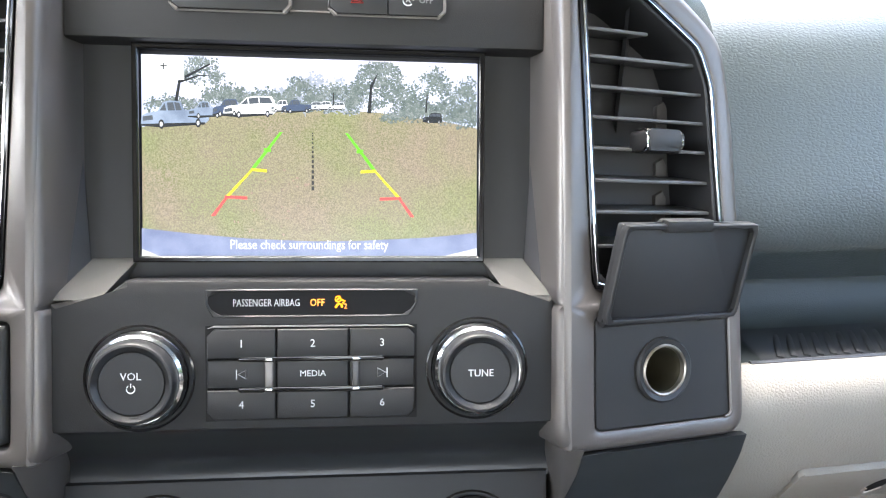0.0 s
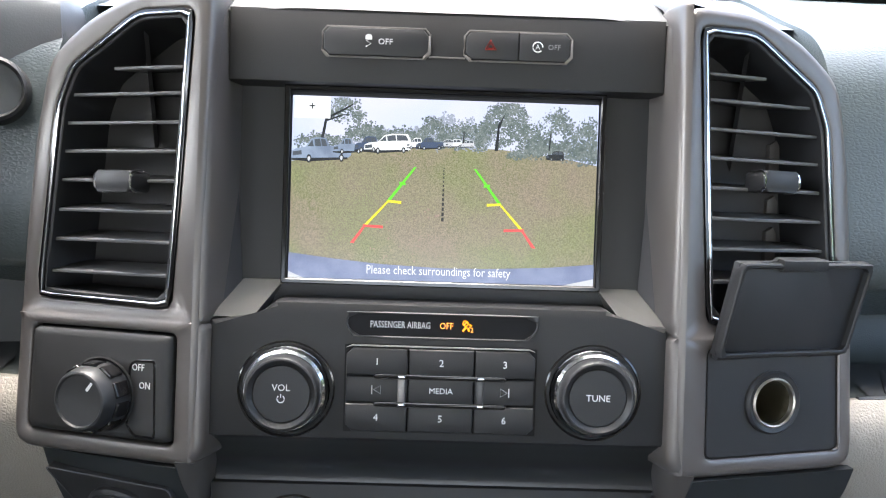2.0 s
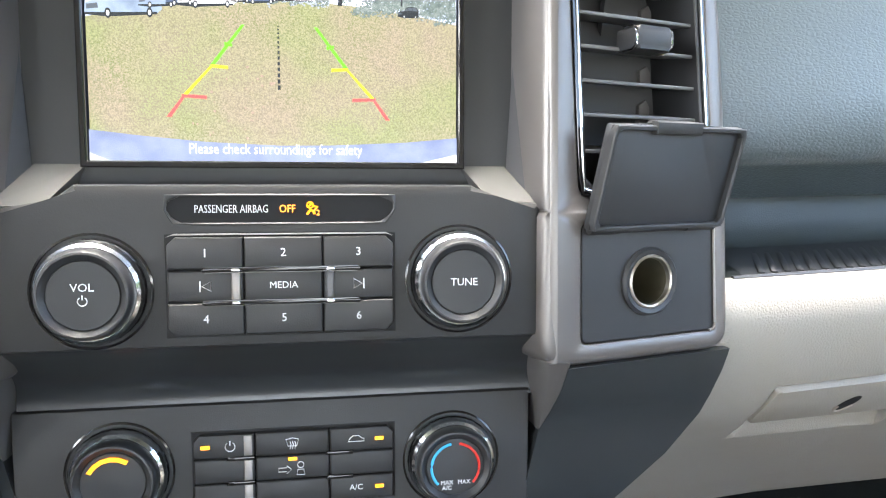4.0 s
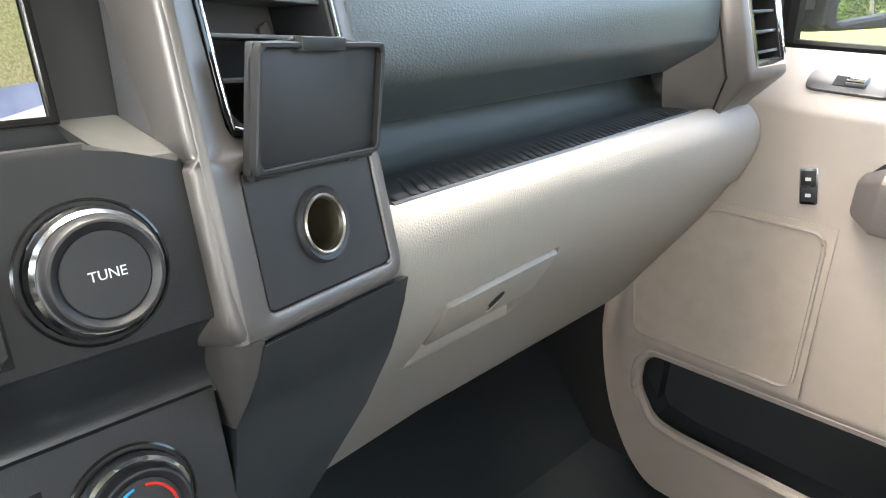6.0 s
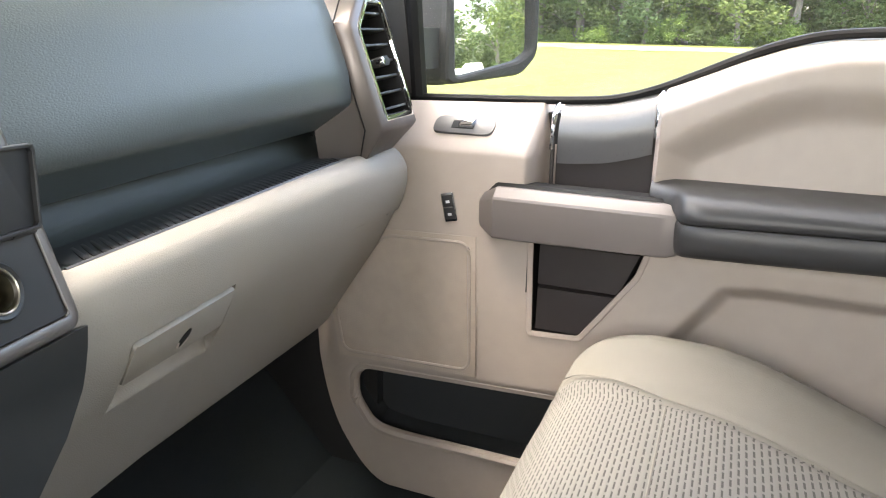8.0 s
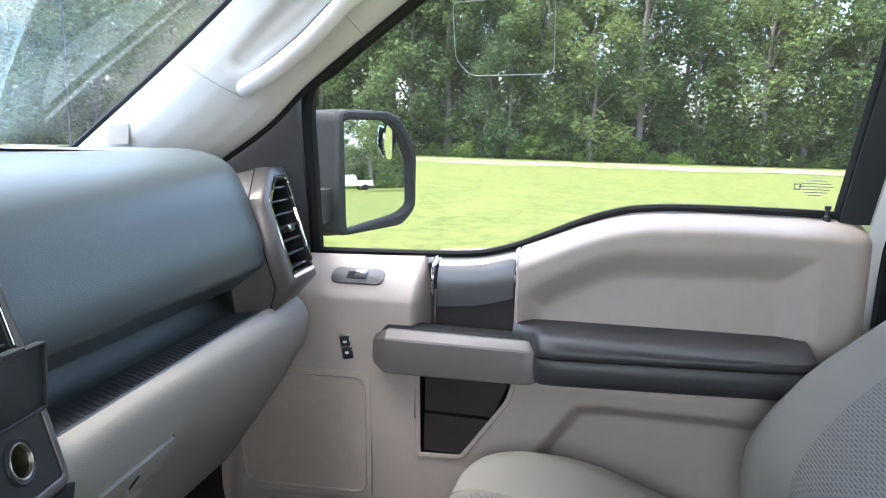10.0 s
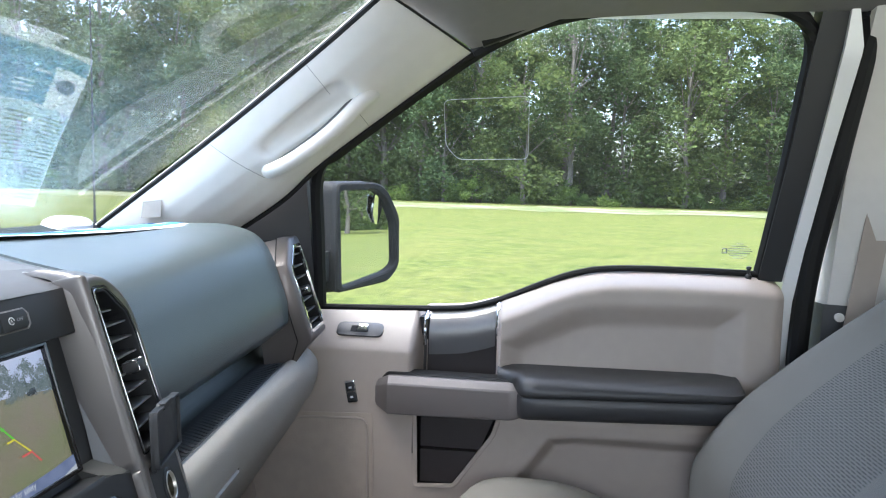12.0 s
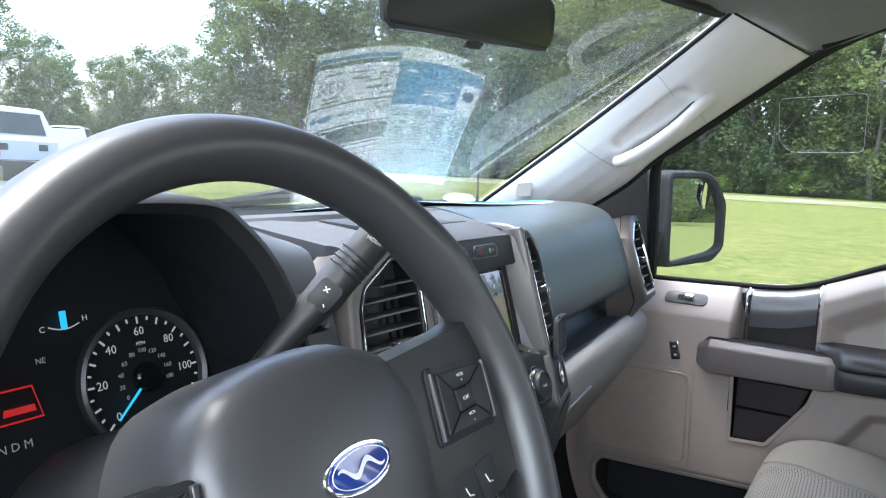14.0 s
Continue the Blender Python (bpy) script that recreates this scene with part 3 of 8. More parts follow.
flat([px(0, 1), px(1, 1), px(1, 0.880), px(0.85, 0.905), px(0.65, 0.922), px(0.5, 0.926), px(0.3, 0.912), px(0.15, 0.89), px(0, 0.862)], -0.00115, BUMPG, "camera_bumper")
for pts in ([(0.0, 1), (0.05, 1), (0.0, 0.965)], [(1, 1), (0.90, 1), (1, 0.96)]):
    flat([px(*p) for p in pts], -0.00112, PALEG, "camera_bumper_edge")
for s in (1, -1):
    lx = (lambda x: x) if s == 1 else (lambda x: 1.005 - x)
    for (xa, ya), (xb, yb), m_ in (((0.405, 0.375), (0.32, 0.565), GREENG), ((0.32, 0.565), (0.245, 0.705), YELLG), ((0.245, 0.705), (0.205, 0.80), REDG)):
        flat([px(lx(xa) - 0.004, ya), px(lx(xa) + 0.004, ya), px(lx(xb) + 0.006, yb), px(lx(xb) - 0.006, yb)], -0.00108, m_, "guide_line")
    for x, y, w, m_ in ((0.355, 0.47, 0.02, GREENG), (0.318, 0.572, 0.045, YELLG), (0.240, 0.71, 0.065, REDG)):
        flat([px(lx(x), y), px(lx(x + w), y + 0.006), px(lx(x + w), y - 0.009), px(lx(x), y - 0.014)], -0.00104, m_, "guide_tick")
for i in range(13):
    y = 0.375 + 0.30 * (i / 13) ** 1.25
    h = 0.006 + 0.016 * i / 13
    w_ = 0.0018 + 0.0022 * i / 13
    flat([px(0.4985 - w_, y + h), px(0.4985 + w_, y + h), px(0.4985 + w_, y), px(0.4985 - w_, y)], -0.00104, DARKG, "guide_dash")
flat([px(0.008, 0.125), px(0.125, 0.125), px(0.125, 0.005), px(0.008, 0.005)], -0.00104, WHITEG, "zoom_key")
words("+", 0.007, at(S, *px(0.066, 0.062), -0.0010), DARKG, screen, "zoom_sign", True)
words("Please check surroundings for safety", 0.0061, at(S, *px(0.49, 0.945), -0.0010) @ Matrix.Diagonal((0.90, 1.15, 1, 1)), WHITEG, screen, "screen_message", True)

# switches above the screen
for u0, u1, name in ((-0.067, -0.0108, "traction_switch"), (0.0095, 0.0378, "hazard_switch"), (0.0382, 0.066, "stop_start_switch")):
    o = [(u0, 0.1235), (u1, 0.1235), (u1, 0.1365), (u0, 0.1365)]
    if name == "traction_switch":
        o = [(u0 + 0.003, 0.1215), (u1 - 0.003, 0.1215), (u1, 0.1245), (u1, 0.1330), (u1 - 0.003, 0.1365), (u0 + 0.003, 0.1365), (u0, 0.1330), (u0, 0.1245)]
    elif name == "hazard_switch":
        o = [(u0 + 0.003, 0.1215), (u1, 0.1215), (u1, 0.1365), (u0 + 0.003, 0.1365), (u0, 0.1330), (u0, 0.1245)]
    else:
        o = [(u0, 0.1215), (u1 - 0.003, 0.1215), (u1, 0.1245), (u1, 0.1330), (u1 - 0.003, 0.1365), (u0, 0.1365)]
    sw = part(name, prism(o, 0.006, 0.0105, 0.001, S), BLACK, stack)
    if name != "stop_start_switch":
        e = u0
        part("switch_edge", prism([(e - 0.0012, 0.1235), (e + 0.0002, 0.1235), (e + 0.0030, 0.1215), (e + 0.0030, 0.1205), (e + 0.0022, 0.1205), (e - 0.0012, 0.1240)], 0.007, 0.0108, 0.0002, S), SILVER, sw)
    if name != "hazard_switch":
        e = u1
        part("switch_edge", prism([(e - 0.0030, 0.1205), (e - 0.0030, 0.1215), (e, 0.1245), (e, 0.133), (e + 0.0012, 0.133), (e + 0.0012, 0.1240), (e - 0.0022, 0.1205)], 0.007, 0.0108, 0.0002, S), SILVER, sw)
    c = (u0 + u1) / 2
    if name == "traction_switch":
        words("OFF", 0.0045, at(S, c + 0.005, 0.129, 0.0106), INK, sw)
        part("skid_symbol", tube([S @ Vector((c - 0.004 + dx, 0.129 + dy, 0.0107)) for dx, dy in ((-0.0015, -0.0028), (0.0012, -0.0012), (-0.0012, 0.0004), (0.0012, 0.0018))], 0.0003, 4), INK, sw)
        part("car_symbol", prism([(c - 0.0058, 0.1300), (c - 0.0022, 0.1300), (c - 0.0022, 0.1318), (c - 0.003, 0.1328), (c - 0.005, 0.1328), (c - 0.0058, 0.1318)], 0.0104, 0.0107, 0, S), INK, sw)
    elif name == "hazard_switch":
        for r, k in ((0.0034, 0), (0.0019, 1)):
            part("warning_triangle", tube([S @ Vector((c - 0.001 + r * math.sin(a), 0.1285 + r * math.cos(a), 0.0107)) for a in (0, 2.094, 4.189)], 0.0003, 4, closed=True), REDINK, sw)
    else:
        part("stop_start_symbol", tube([S @ Vector((c - 0.004 + 0.0027 * math.cos(a), 0.129 + 0.0027 * math.sin(a), 0.0107)) for a in [i * 0.5 for i in range(12)]], 0.00035, 4), INK, sw)
        words("A", 0.0036, at(S, c - 0.004, 0.129, 0.0106), INK, sw)
        words("OFF", 0.0040, at(S, c + 0.005, 0.129, 0.0106), GREYINK, sw)
part("switch_rim", tube([S @ Vector((*p, 0.0092)) for p in ((-0.0655, 0.1208), (-0.0125, 0.1208), (-0.0098, 0.1240), (-0.0098, 0.1338), (-0.0125, 0.1370), (-0.0655, 0.1370), (-0.0680, 0.1338), (-0.0680, 0.1240))], 0.0006, 5, closed=True), SILVER, stack)
part("switch_rim", tube([S @ Vector((*p, 0.0092)) for p in ((0.0112, 0.1208), (0.0640, 0.1208), (0.0670, 0.1240), (0.0670, 0.1338), (0.0640, 0.1370), (0.0112, 0.1370), (0.0085, 0.1338), (0.0085, 0.1240))], 0.0006, 5, closed=True), SILVER, stack)
part("switch_bridge", prism([(-0.0105, 0.1218), (0.0092, 0.1218), (0.0092, 0.1226), (-0.0105, 0.1226)], 0.006, 0.009, 0, S), SILVER, stack)

# passenger airbag lamp strip
STRIP = [(-0.0455, -0.0282), (0.0475, -0.0282), (0.0515, -0.0225), (0.0515, -0.0165), (-0.0485, -0.0165), (-0.0490, -0.0225)]
strip = part("airbag_strip", framed(inset(STRIP, -0.0012), STRIP, 0.016, 0.0196, 0.0178, S, 0.0005), BLACK, stack)
part("strip_window", prism(STRIP, 0.0160, 0.0184, 0, S), PITCH, strip)
words("PASSENGER AIRBAG", 0.0046, at(S, -0.021, -0.0222, 0.0189) @ Matrix.Diagonal((0.78, 1.1, 1, 1)), INK, strip)
words("OFF", 0.0046, at(S, 0.0035, -0.0222, 0.0189) @ Matrix.Diagonal((0.9, 1.1, 1, 1)), AMBER, strip)
AM = [S @ Vector((*p, 0.0188)) for p in ((0.0122, -0.0246), (0.0138, -0.0226), (0.0152, -0.0232), (0.0156, -0.0246))]
part("airbag_symbol", tube(AM, 0.0006, 4), AMBER, strip)
part("airbag_ring", tube([S @ Vector((0.0136 + 0.0014 * math.cos(a), -0.0204 + 0.0014 * math.sin(a), 0.0188)) for a in [i * 0.628 for i in range(10)]], 0.00032, 4, closed=True), AMBER, strip)
part("airbag_cross", tube([S @ Vector((0.0126, -0.0214, 0.0188)), S @ Vector((0.0146, -0.0194, 0.0188))], 0.0004, 4), AMBER, strip)
part("airbag_seat", tube([S @ Vector((*p, 0.0188)) for p in ((0.0152, -0.0208), (0.0170, -0.0214), (0.0158, -0.0226))], 0.00045, 4), AMBER, strip)
words("2", 0.0036, at(S, 0.0172, -0.0240, 0.0189), AMBER, strip)

# button block
US, VS = (-0.0492, -0.0160, 0.0190, 0.0515), (-0.0342, -0.0492, -0.0638, -0.0790)
names = (("1", "2", "3"), ("prev", "MEDIA", "next"), ("4", "5", "6"))
part("button_well", prism([(-0.0502, -0.0800), (0.0525, -0.0800), (0.0525, -0.0332), (-0.0502, -0.0332)], 0.014, 0.0184, 0, S), PITCH, stack)
for r in range(3):
    for c in range(3):
        u0, u1, v1, v0 = US[c] + 0.0003, US[c + 1] - 0.0003, VS[r] - 0.0003, VS[r + 1] + 0.0003
        o = [(u0, v0), (u1, v0), (u1, v1), (u0, v1)]
        k = 0.0035
        if (r, c) == (0, 0):
            o = [(u0, v0), (u1, v0), (u1, v1), (u0 + k, v1), (u0, v1 - k)]
        if (r, c) == (0, 2):
            o = [(u0, v0), (u1, v0), (u1, v1 - k), (u1 - k, v1), (u0, v1)]
        if (r, c) == (2, 0):
            o = [(u0, v0 + k), (u0 + k, v0), (u1, v0), (u1, v1), (u0, v1)]
        if (r, c) == (2, 2):
            o = [(u0, v0), (u1 - k, v0), (u1, v0 + k), (u1, v1), (u0, v1)]
        b = part("radio_button", prism(o, 0.0160, 0.0218 if r != 1 or c == 1 else 0.0212, 0.0008, S), DARK, stack)
        t, cu, cv = names[r][c], (u0 + u1) / 2, (v0 + v1) / 2
        if t in ("prev", "next"):
            s = 1 if t == "next" else -1
            tri = [(cu - s * 0.0022, cv - 0.0022), (cu + s * 0.0016, cv), (cu - s * 0.0022, cv + 0.0022)]
            part("skip_symbol", tube([S @ Vector((*p, 0.0214)) for p in tri], 0.0003, 4, closed=True), INK, b)
            part("skip_bar", tube([S @ Vector((cu + s * 0.0024, cv + d, 0.0214)) for d in (-0.0024, 0.0024)], 0.0003, 4), INK, b)
        else:
            words(t, 0.0053 if len(t) == 1 else 0.0043, at(S, cu, cv, 0.0219), INK, b)
for v in (-0.0492, -0.0640):
    bar = part("slot_bar", prism(rounded([(-0.034, v - 0.0012), (0.036, v - 0.0012), (0.036, v + 0.0012), (-0.034, v + 0.0012)], 0.001), 0.018, 0.0228, 0.0006, S), GLOSS, stack)
    for u in (-0.0195, 0.0225):
        part("slot_cap", prism([(u - 0.002, v - 0.0006), (u + 0.002, v - 0.0006), (u + 0.0014, v + 0.0010), (u - 0.0014, v + 0.0010)], 0.0225, 0.0234, 0.0002, S), CHROME, bar)
part("slot_link", prism([(-0.0215, -0.063), (-0.0175, -0.063), (-0.0175, -0.0502), (-0.0215, -0.0502)], 0.0205, 0.0221, 0.0006, S), SILVER, stack)
part("slot_link", prism([(0.0205, -0.063), (0.0240, -0.063), (0.0240, -0.0502), (0.0205, -0.0502)], 0.0205, 0.0221, 0.0006, S), GRAPH, stack)
part("block_edge", prism([(-0.0492, -0.0345), (-0.0460, -0.0330), (0.0478, -0.0330), (0.0512, -0.0345), (0.0480, -0.0336), (-0.0462, -0.0336)], 0.0190, 0.0212, 0, S), SILVER, stack)


def knob(u, v, n, parent, m=S, r=0.0232, label="round knob with chrome ring"):
    """A big rotary knob: moat, ribbed chrome ring, dished face."""
    k = part("rotary_knob", turned([(r * 1.12, n - 0.002), (r * 1.12, n + 0.0006), (r * 1.08, n + 0.001), (r * 1.05, n - 0.002)], at(m, u, v, 0), 56, False), GLOSS, parent, label)
    part("knob_ring", turned([(r * 1.02, n - 0.004), (r * 1.02, n + 0.002), (r * 1.00, n + 0.0042), (r * 0.95, n + 0.0066), (r * 0.89, n + 0.0080), (r * 0.84, n + 0.0078)], at(m, u, v, 0), 30, False), DKCHROME, k, "chrome knob ring", angle=9)
    part("knob_face", turned([(r * 0.87, n), (r * 0.865, n + 0.0085), (r * 0.83, n + 0.0128), (r * 0.80, n + 0.0138), (r * 0.76, n + 0.0140), (r * 0.65, n + 0.0116), (r * 0.63, n + 0.0122), (0.0001, n + 0.0128)], at(m, u, v, 0), 56, False), BLACK, k, "dished black knob face")
    return k


kv = knob(-0.081, -0.0582, 0.018, stack)
words("VOL", 0.0049, at(S, -0.081, -0.0548, 0.0312), INK, kv)
part("power_symbol", tube([S @ Vector((-0.081 + 0.0019 * math.sin(a), -0.0605 + 0.0019 * math.cos(a), 0.0312)) for a in [0.6 + i * 0.46 for i in range(12)]], 0.00025, 4), INK, kv)
part("power_stroke", tube([S @ Vector((-0.081, -0.0605 + d, 0.0312)) for d in (0.0006, 0.0026)], 0.00025, 4), INK, kv)
kt = knob(0.083, -0.0558, 0.018, stack)
words("TUNE", 0.0049, at(S, 0.083, -0.0558, 0.0312), INK, kt)

# bay between radio and climate panel, and the climate panel
prof = [(-0.0830, 0.0160), (-0.0855, 0.0145), (-0.0915, 0.0065), (-0.1010, -0.0055), (-0.1090, -0.0135), (-0.1160, -0.0165), (-0.1235, -0.0160)]
part("storage_bay", loft([[S @ Vector((u, q.x, q.y)) for q in curve([(v, n, 0) for v, n in prof], 24)] for u in (-0.128, 0.0, 0.130)], False), BAY, stack, "smoky gloss hollow below the radio", angle=80)
part("climate_panel", prism([(-0.130, -0.235), (0.128, -0.235), (0.128, -0.1205), (-0.130, -0.1205)], -0.05, -0.013, 0.002, S), DARK, stack)
UC, VC = (-0.0460, -0.0160, 0.0210, 0.0540), (-0.1352, -0.1478, -0.1605, -0.1735)
part("button_well", prism([(-0.047, -0.1745), (0.055, -0.1745), (0.055, -0.1343), (-0.047, -0.1343)], -0.016, -0.0126, 0, S), PITCH, stack)
for r in range(3):
    for c in range(3):
        dv = -0.006 if c == 1 and r else 0.0
        u0, u1, v1, v0 = UC[c] + 0.0003, UC[c + 1] - 0.0003, VC[r] - 0.0003, VC[r + 1] + 0.0003
        o = [(u0, v0), (u1, v0), (u1, v1), (u0, v1)]
        if (r, c) == (0, 0):
            o = [(u0, v0), (u1, v0), (u1, v1), (u0 + 0.003, v1), (u0, v1 - 0.003)]
        if (r, c) == (0, 2):
            o = [(u0, v0), (u1, v0), (u1, v1 - 0.003), (u1 - 0.003, v1), (u0, v1)]
        b = part("climate_button", prism(o, -0.015, -0.0095, 0.0008, S), DARK, stack)
        cu, cv = (u0 + u1) / 2, (v0 + v1) / 2
        if (r, c) in ((0, 0), (0, 2), (2, 2)):
            e = cu + (-0.009 if c == 0 else 0.009)
            part("indicator", prism([(e - 0.0022, cv - 0.0009), (e + 0.0022, cv - 0.0009), (e + 0.0022, cv + 0.0009), (e - 0.0022, cv + 0.0009)], -0.0096, -0.0092, 0, S), AMBER, b, "lit amber indicator")
        if (r, c) == (1, 1):
            part("indicator", prism([(cu - 0.0022, v1 - 0.0024), (cu + 0.0022, v1 - 0.0024), (cu + 0.0022, v1 - 0.0008), (cu - 0.0022, v1 - 0.0008)], -0.0096, -0.0092, 0, S), AMBER, b, "lit amber indicator")
            part("face_symbol", tube([S @ Vector((cu + 0.004 + 0.0016 * math.cos(a), cv + 0.0012 + 0.0016 * math.sin(a), -0.0092)) for a in [i * 0.63 for i in range(10)]], 0.00025, 4, closed=True), INK, b)
            part("body_symbol", tube([S @ Vector((cu + x, cv + y, -0.0092)) for x, y in ((0.002, -0.004), (0.0025, -0.0012), (0.0055, -0.0012), (0.006, -0.004))], 0.00025, 4, closed=True), INK, b)
            part("arrow_symbol", tube([S @ Vector((cu + x, cv + y, -0.0092)) for x, y in ((-0.007, -0.002), (-0.003, -0.002), (-0.003, -0.0032), (-0.0005, -0.001), (-0.003, 0.001), (-0.003, 0), (-0.007, 0))], 0.00025, 4, closed=True), INK, b)
        if (r, c) == (0, 0):
            part("power_symbol", tube([S @ Vector((cu + 0.003 + 0.0024 * math.sin(a), cv + 0.0024 * math.cos(a), -0.0092)) for a in [0.6 + i * 0.46 for i in range(12)]], 0.00025, 4), INK, b)
            part("power_stroke", tube([S @ Vector((cu + 0.003, cv + d, -0.0092)) for d in (0.0006, 0.003)], 0.00025, 4), INK, b)
        if (r, c) == (0, 1):
            part("defrost_symbol", tube([S @ Vector((cu + x, cv + y, -0.0092)) for x, y in ((-0.0032, 0.002), (0, 0.0028), (0.0032, 0.002), (0.0022, -0.0014), (-0.0022, -0.0014))], 0.00025, 4, closed=True), INK, b)
            for d in (-0.0012, 0, 0.0012):
                part("defrost_stroke", tube([S @ Vector((cu + d + x, cv + y, -0.0092)) for x, y in ((0, 0.001), (0.0005, -0.0005), (0, -0.003))], 0.0002, 4), INK, b)
        if (r, c) == (0, 2):
            part("recirculation_symbol", tube([S @ Vector((cu - 0.003 + x, cv + y, -0.0092)) for x, y in ((-0.004, -0.001), (-0.003, 0.0006), (-0.0015, 0.002), (0.0015, 0.002), (0.003, 0.0006), (0.0042, 0.0004), (0.0042, -0.001))], 0.00025, 4, closed=True), INK, b)
        if (r, c) == (2, 2):
            words("A/C", 0.0042, at(S, cu - 0.003, cv, -0.0094), INK, b)
for r in (1, 2):
    for u, mm in ((-0.0225, SILVER), (0.0265, GLOSS)):
        part("slot_cap", prism([(u - 0.0075, VC[r] - 0.001), (u + 0.0065, VC[r] - 0.001), (u + 0.0065, VC[r] + 0.001), (u - 0.0065, VC[r] + 0.001)], -0.0105, -0.0085, 0.0004, S), GLOSS, stack)
for r in range(3):
    part("slot_link", prism([(-0.0215, VC[r + 1] + 0.001), (-0.0172, VC[r + 1] + 0.001), (-0.0172, VC[r] - 0.001), (-0.0215, VC[r] - 0.001)], -0.0105, -0.0092, 0.0005, S), SILVER, stack)
kc = knob(0.085, -0.1560, -0.013, stack)
for a0, a1, mm in ((1.75, 3.9, BLUEMARK), (-0.75, 1.4, REDINK)):
    part("temperature_arc", tube([S @ Vector((0.085 + 0.0125 * math.cos(a0 + (a1 - a0) * i / 14), -0.156 + 0.0125 * math.sin(a0 + (a1 - a0) * i / 14), 0.0001)) for i in range(15)], 0.0007, 4), mm, kc)
for u, w in ((0.0805, "A/C"), (0.0895, "")):
    words("MAX", 0.0031, at(S, u, -0.1640, 0.0001), INK, kc)
    if w:
        words(w, 0.0031, at(S, u, -0.1668, 0.0001), INK, kc)
kf = knob(-0.081, -0.1530, -0.013, stack)
for i in range(5):
    a = 1.15 + i * 0.33
    part("fan_mark", prism([(-0.0020, 0.0108), (0.0020, 0.0108), (0.0024, 0.0128), (-0.0024, 0.0128)], -0.0002, 0.0003, 0, at(S, -0.081, -0.153, 0, a - 1.57)), AMBER, kf, "lit amber fan mark")


# ---- vent towers either side of the stack ----
def tower(side):
    """Metallic upright with an air vent above a switch panel; side 1 is the passenger's."""
    # u outwards from the stack's middle, on a face turned outwards
    base = S @ Vector((side * 0.14, 0, 0.0205))
    uu = (S.to_3x3() @ Vector((side, 0, -0.27))).normalized()
    vv = S.to_3x3() @ Vector((0, 1, 0))
    if side == 1:
        m = frame_of(base, uu, vv)
        f = lambda u, v: ((u - 0.14) * 1.0358, v)
    else:
        m = frame_of(base, -uu, vv)
        f = lambda u, v: (-(u - 0.14) * 1.0358, v)
    P = lambda pts: [f(u, v) for u, v in (pts if side == 1 else list(reversed(pts)))]
    t = thing("vent_tower", "grey metallic dashboard upright with a slatted chrome framed vent", "dashboard trim", m.translation, "vent towers")
    dv = 0.0 if side == 1 else -0.006
    SEAM = -0.0242
    OUT = rounded([(0.1235, SEAM - 0.05), (0.2398, SEAM - 0.05), (0.2345, 0.02), (0.229, 0.075), (0.221, 0.118), (0.196, 0.1385), (0.166, 0.151), (0.1235, 0.151)], 0.012)
    VENT = rounded([(0.1425, -0.0175), (0.2255, -0.0150), (0.2145, 0.092), (0.2060, 0.113), (0.1655, 0.1405), (0.1320, 0.1405)], 0.006)

    def half_frame(outer, inner, deep, up):
        """Soft-edged metallic frame round an opening; two of them meet at the seam."""
        b = 0.0050
        c = (sum(p[0] for p in inner) / len(inner), sum(p[1] for p in inner) / len(inner))

        def cut(p, h):
            over = (SEAM - p[1]) * up
            if over <= 0:
                return m @ Vector((*p, h))
            q = (SEAM - c[1]) / (p[1] - c[1])
            return m @ Vector((c[0] + (p[0] - c[0]) * q, SEAM, h if h < -0.05 else 0.0))
        rings = [[cut(p, h) for p in by_angle(inset(outer, d), c, 160)] for d, h in ((0.0, -0.07), (0.0, -b), (0.12 * b, -0.5 * b), (0.45 * b, -0.12 * b), (b, 0.0))]
        for d, h in ((-0.0016, 0.0), (-0.0005, -0.0005), (0.0, -0.0016), (0.0, deep)):
            rings.append([m @ Vector((*p, h)) for p in by_angle(inset(inner, d), c, 160)])
        return loft(rings)
    part("vent_surround", half_frame(P(OUT), P(VENT), -0.055, 1), TOWER, t, angle=70)
    part("frame_groove", framed(P(VENT), P(inset(VENT, 0.0016)), -0.004, 0.0004, -0.008, m, 0.0002), GLOSS, t)
    INNER = inset(VENT, 0.0016)
    part("vent_frame", framed(P(INNER), P(inset(INNER, 0.0013)), -0.004, 0.0010, -0.006, m, 0.0004), DKCHROME, t, "chrome vent frame")
    part("vent_lining", framed(P(inset(INNER, 0.0013)), P(inset(INNER, 0.0034)), -0.006, -0.0008, -0.05, m, 0.0006), BLACK, t)
    part("vent_back", prism(P(inset(VENT, 0.002)), -0.056, -0.036, 0, m), VENTIN, t)
    hole = inset(VENT, 0.0036)

    def span(v):
        xs = []
        for a, b in zip(hole, hole[1:] + hole[:1]):
            if (a[1] - v) * (b[1] - v) <= 0 and a[1] != b[1]:
                xs.append(a[0] + (b[0] - a[0]) * (v - a[1]) / (b[1] - a[1]))
        return min(xs), max(xs)
    for i, v in enumerate((0.1190, 0.1052, 0.0897, 0.0742, 0.0583, 0.0418, 0.0254, 0.0076)):
        v += dv
        a, b = span(v)
        if i == 0:
            b = a + (b - a) * 0.72
        (x0, y0), (x1, y1) = f(a, v), f(b, v)
        x0, x1 = min(x0, x1), max(x0, x1)
        sl = box(x0, x1, -0.0009, 0.0009, -0.030, -0.004, 0.0004)
        sl.transform(m @ Matrix.Translation((0, v, 0)) @ Matrix.Translation((0, 0, -0.017)) @ Matrix.Rotation(radians(9), 4, "X") @ Matrix.Translation((0, 0, 0.017)))
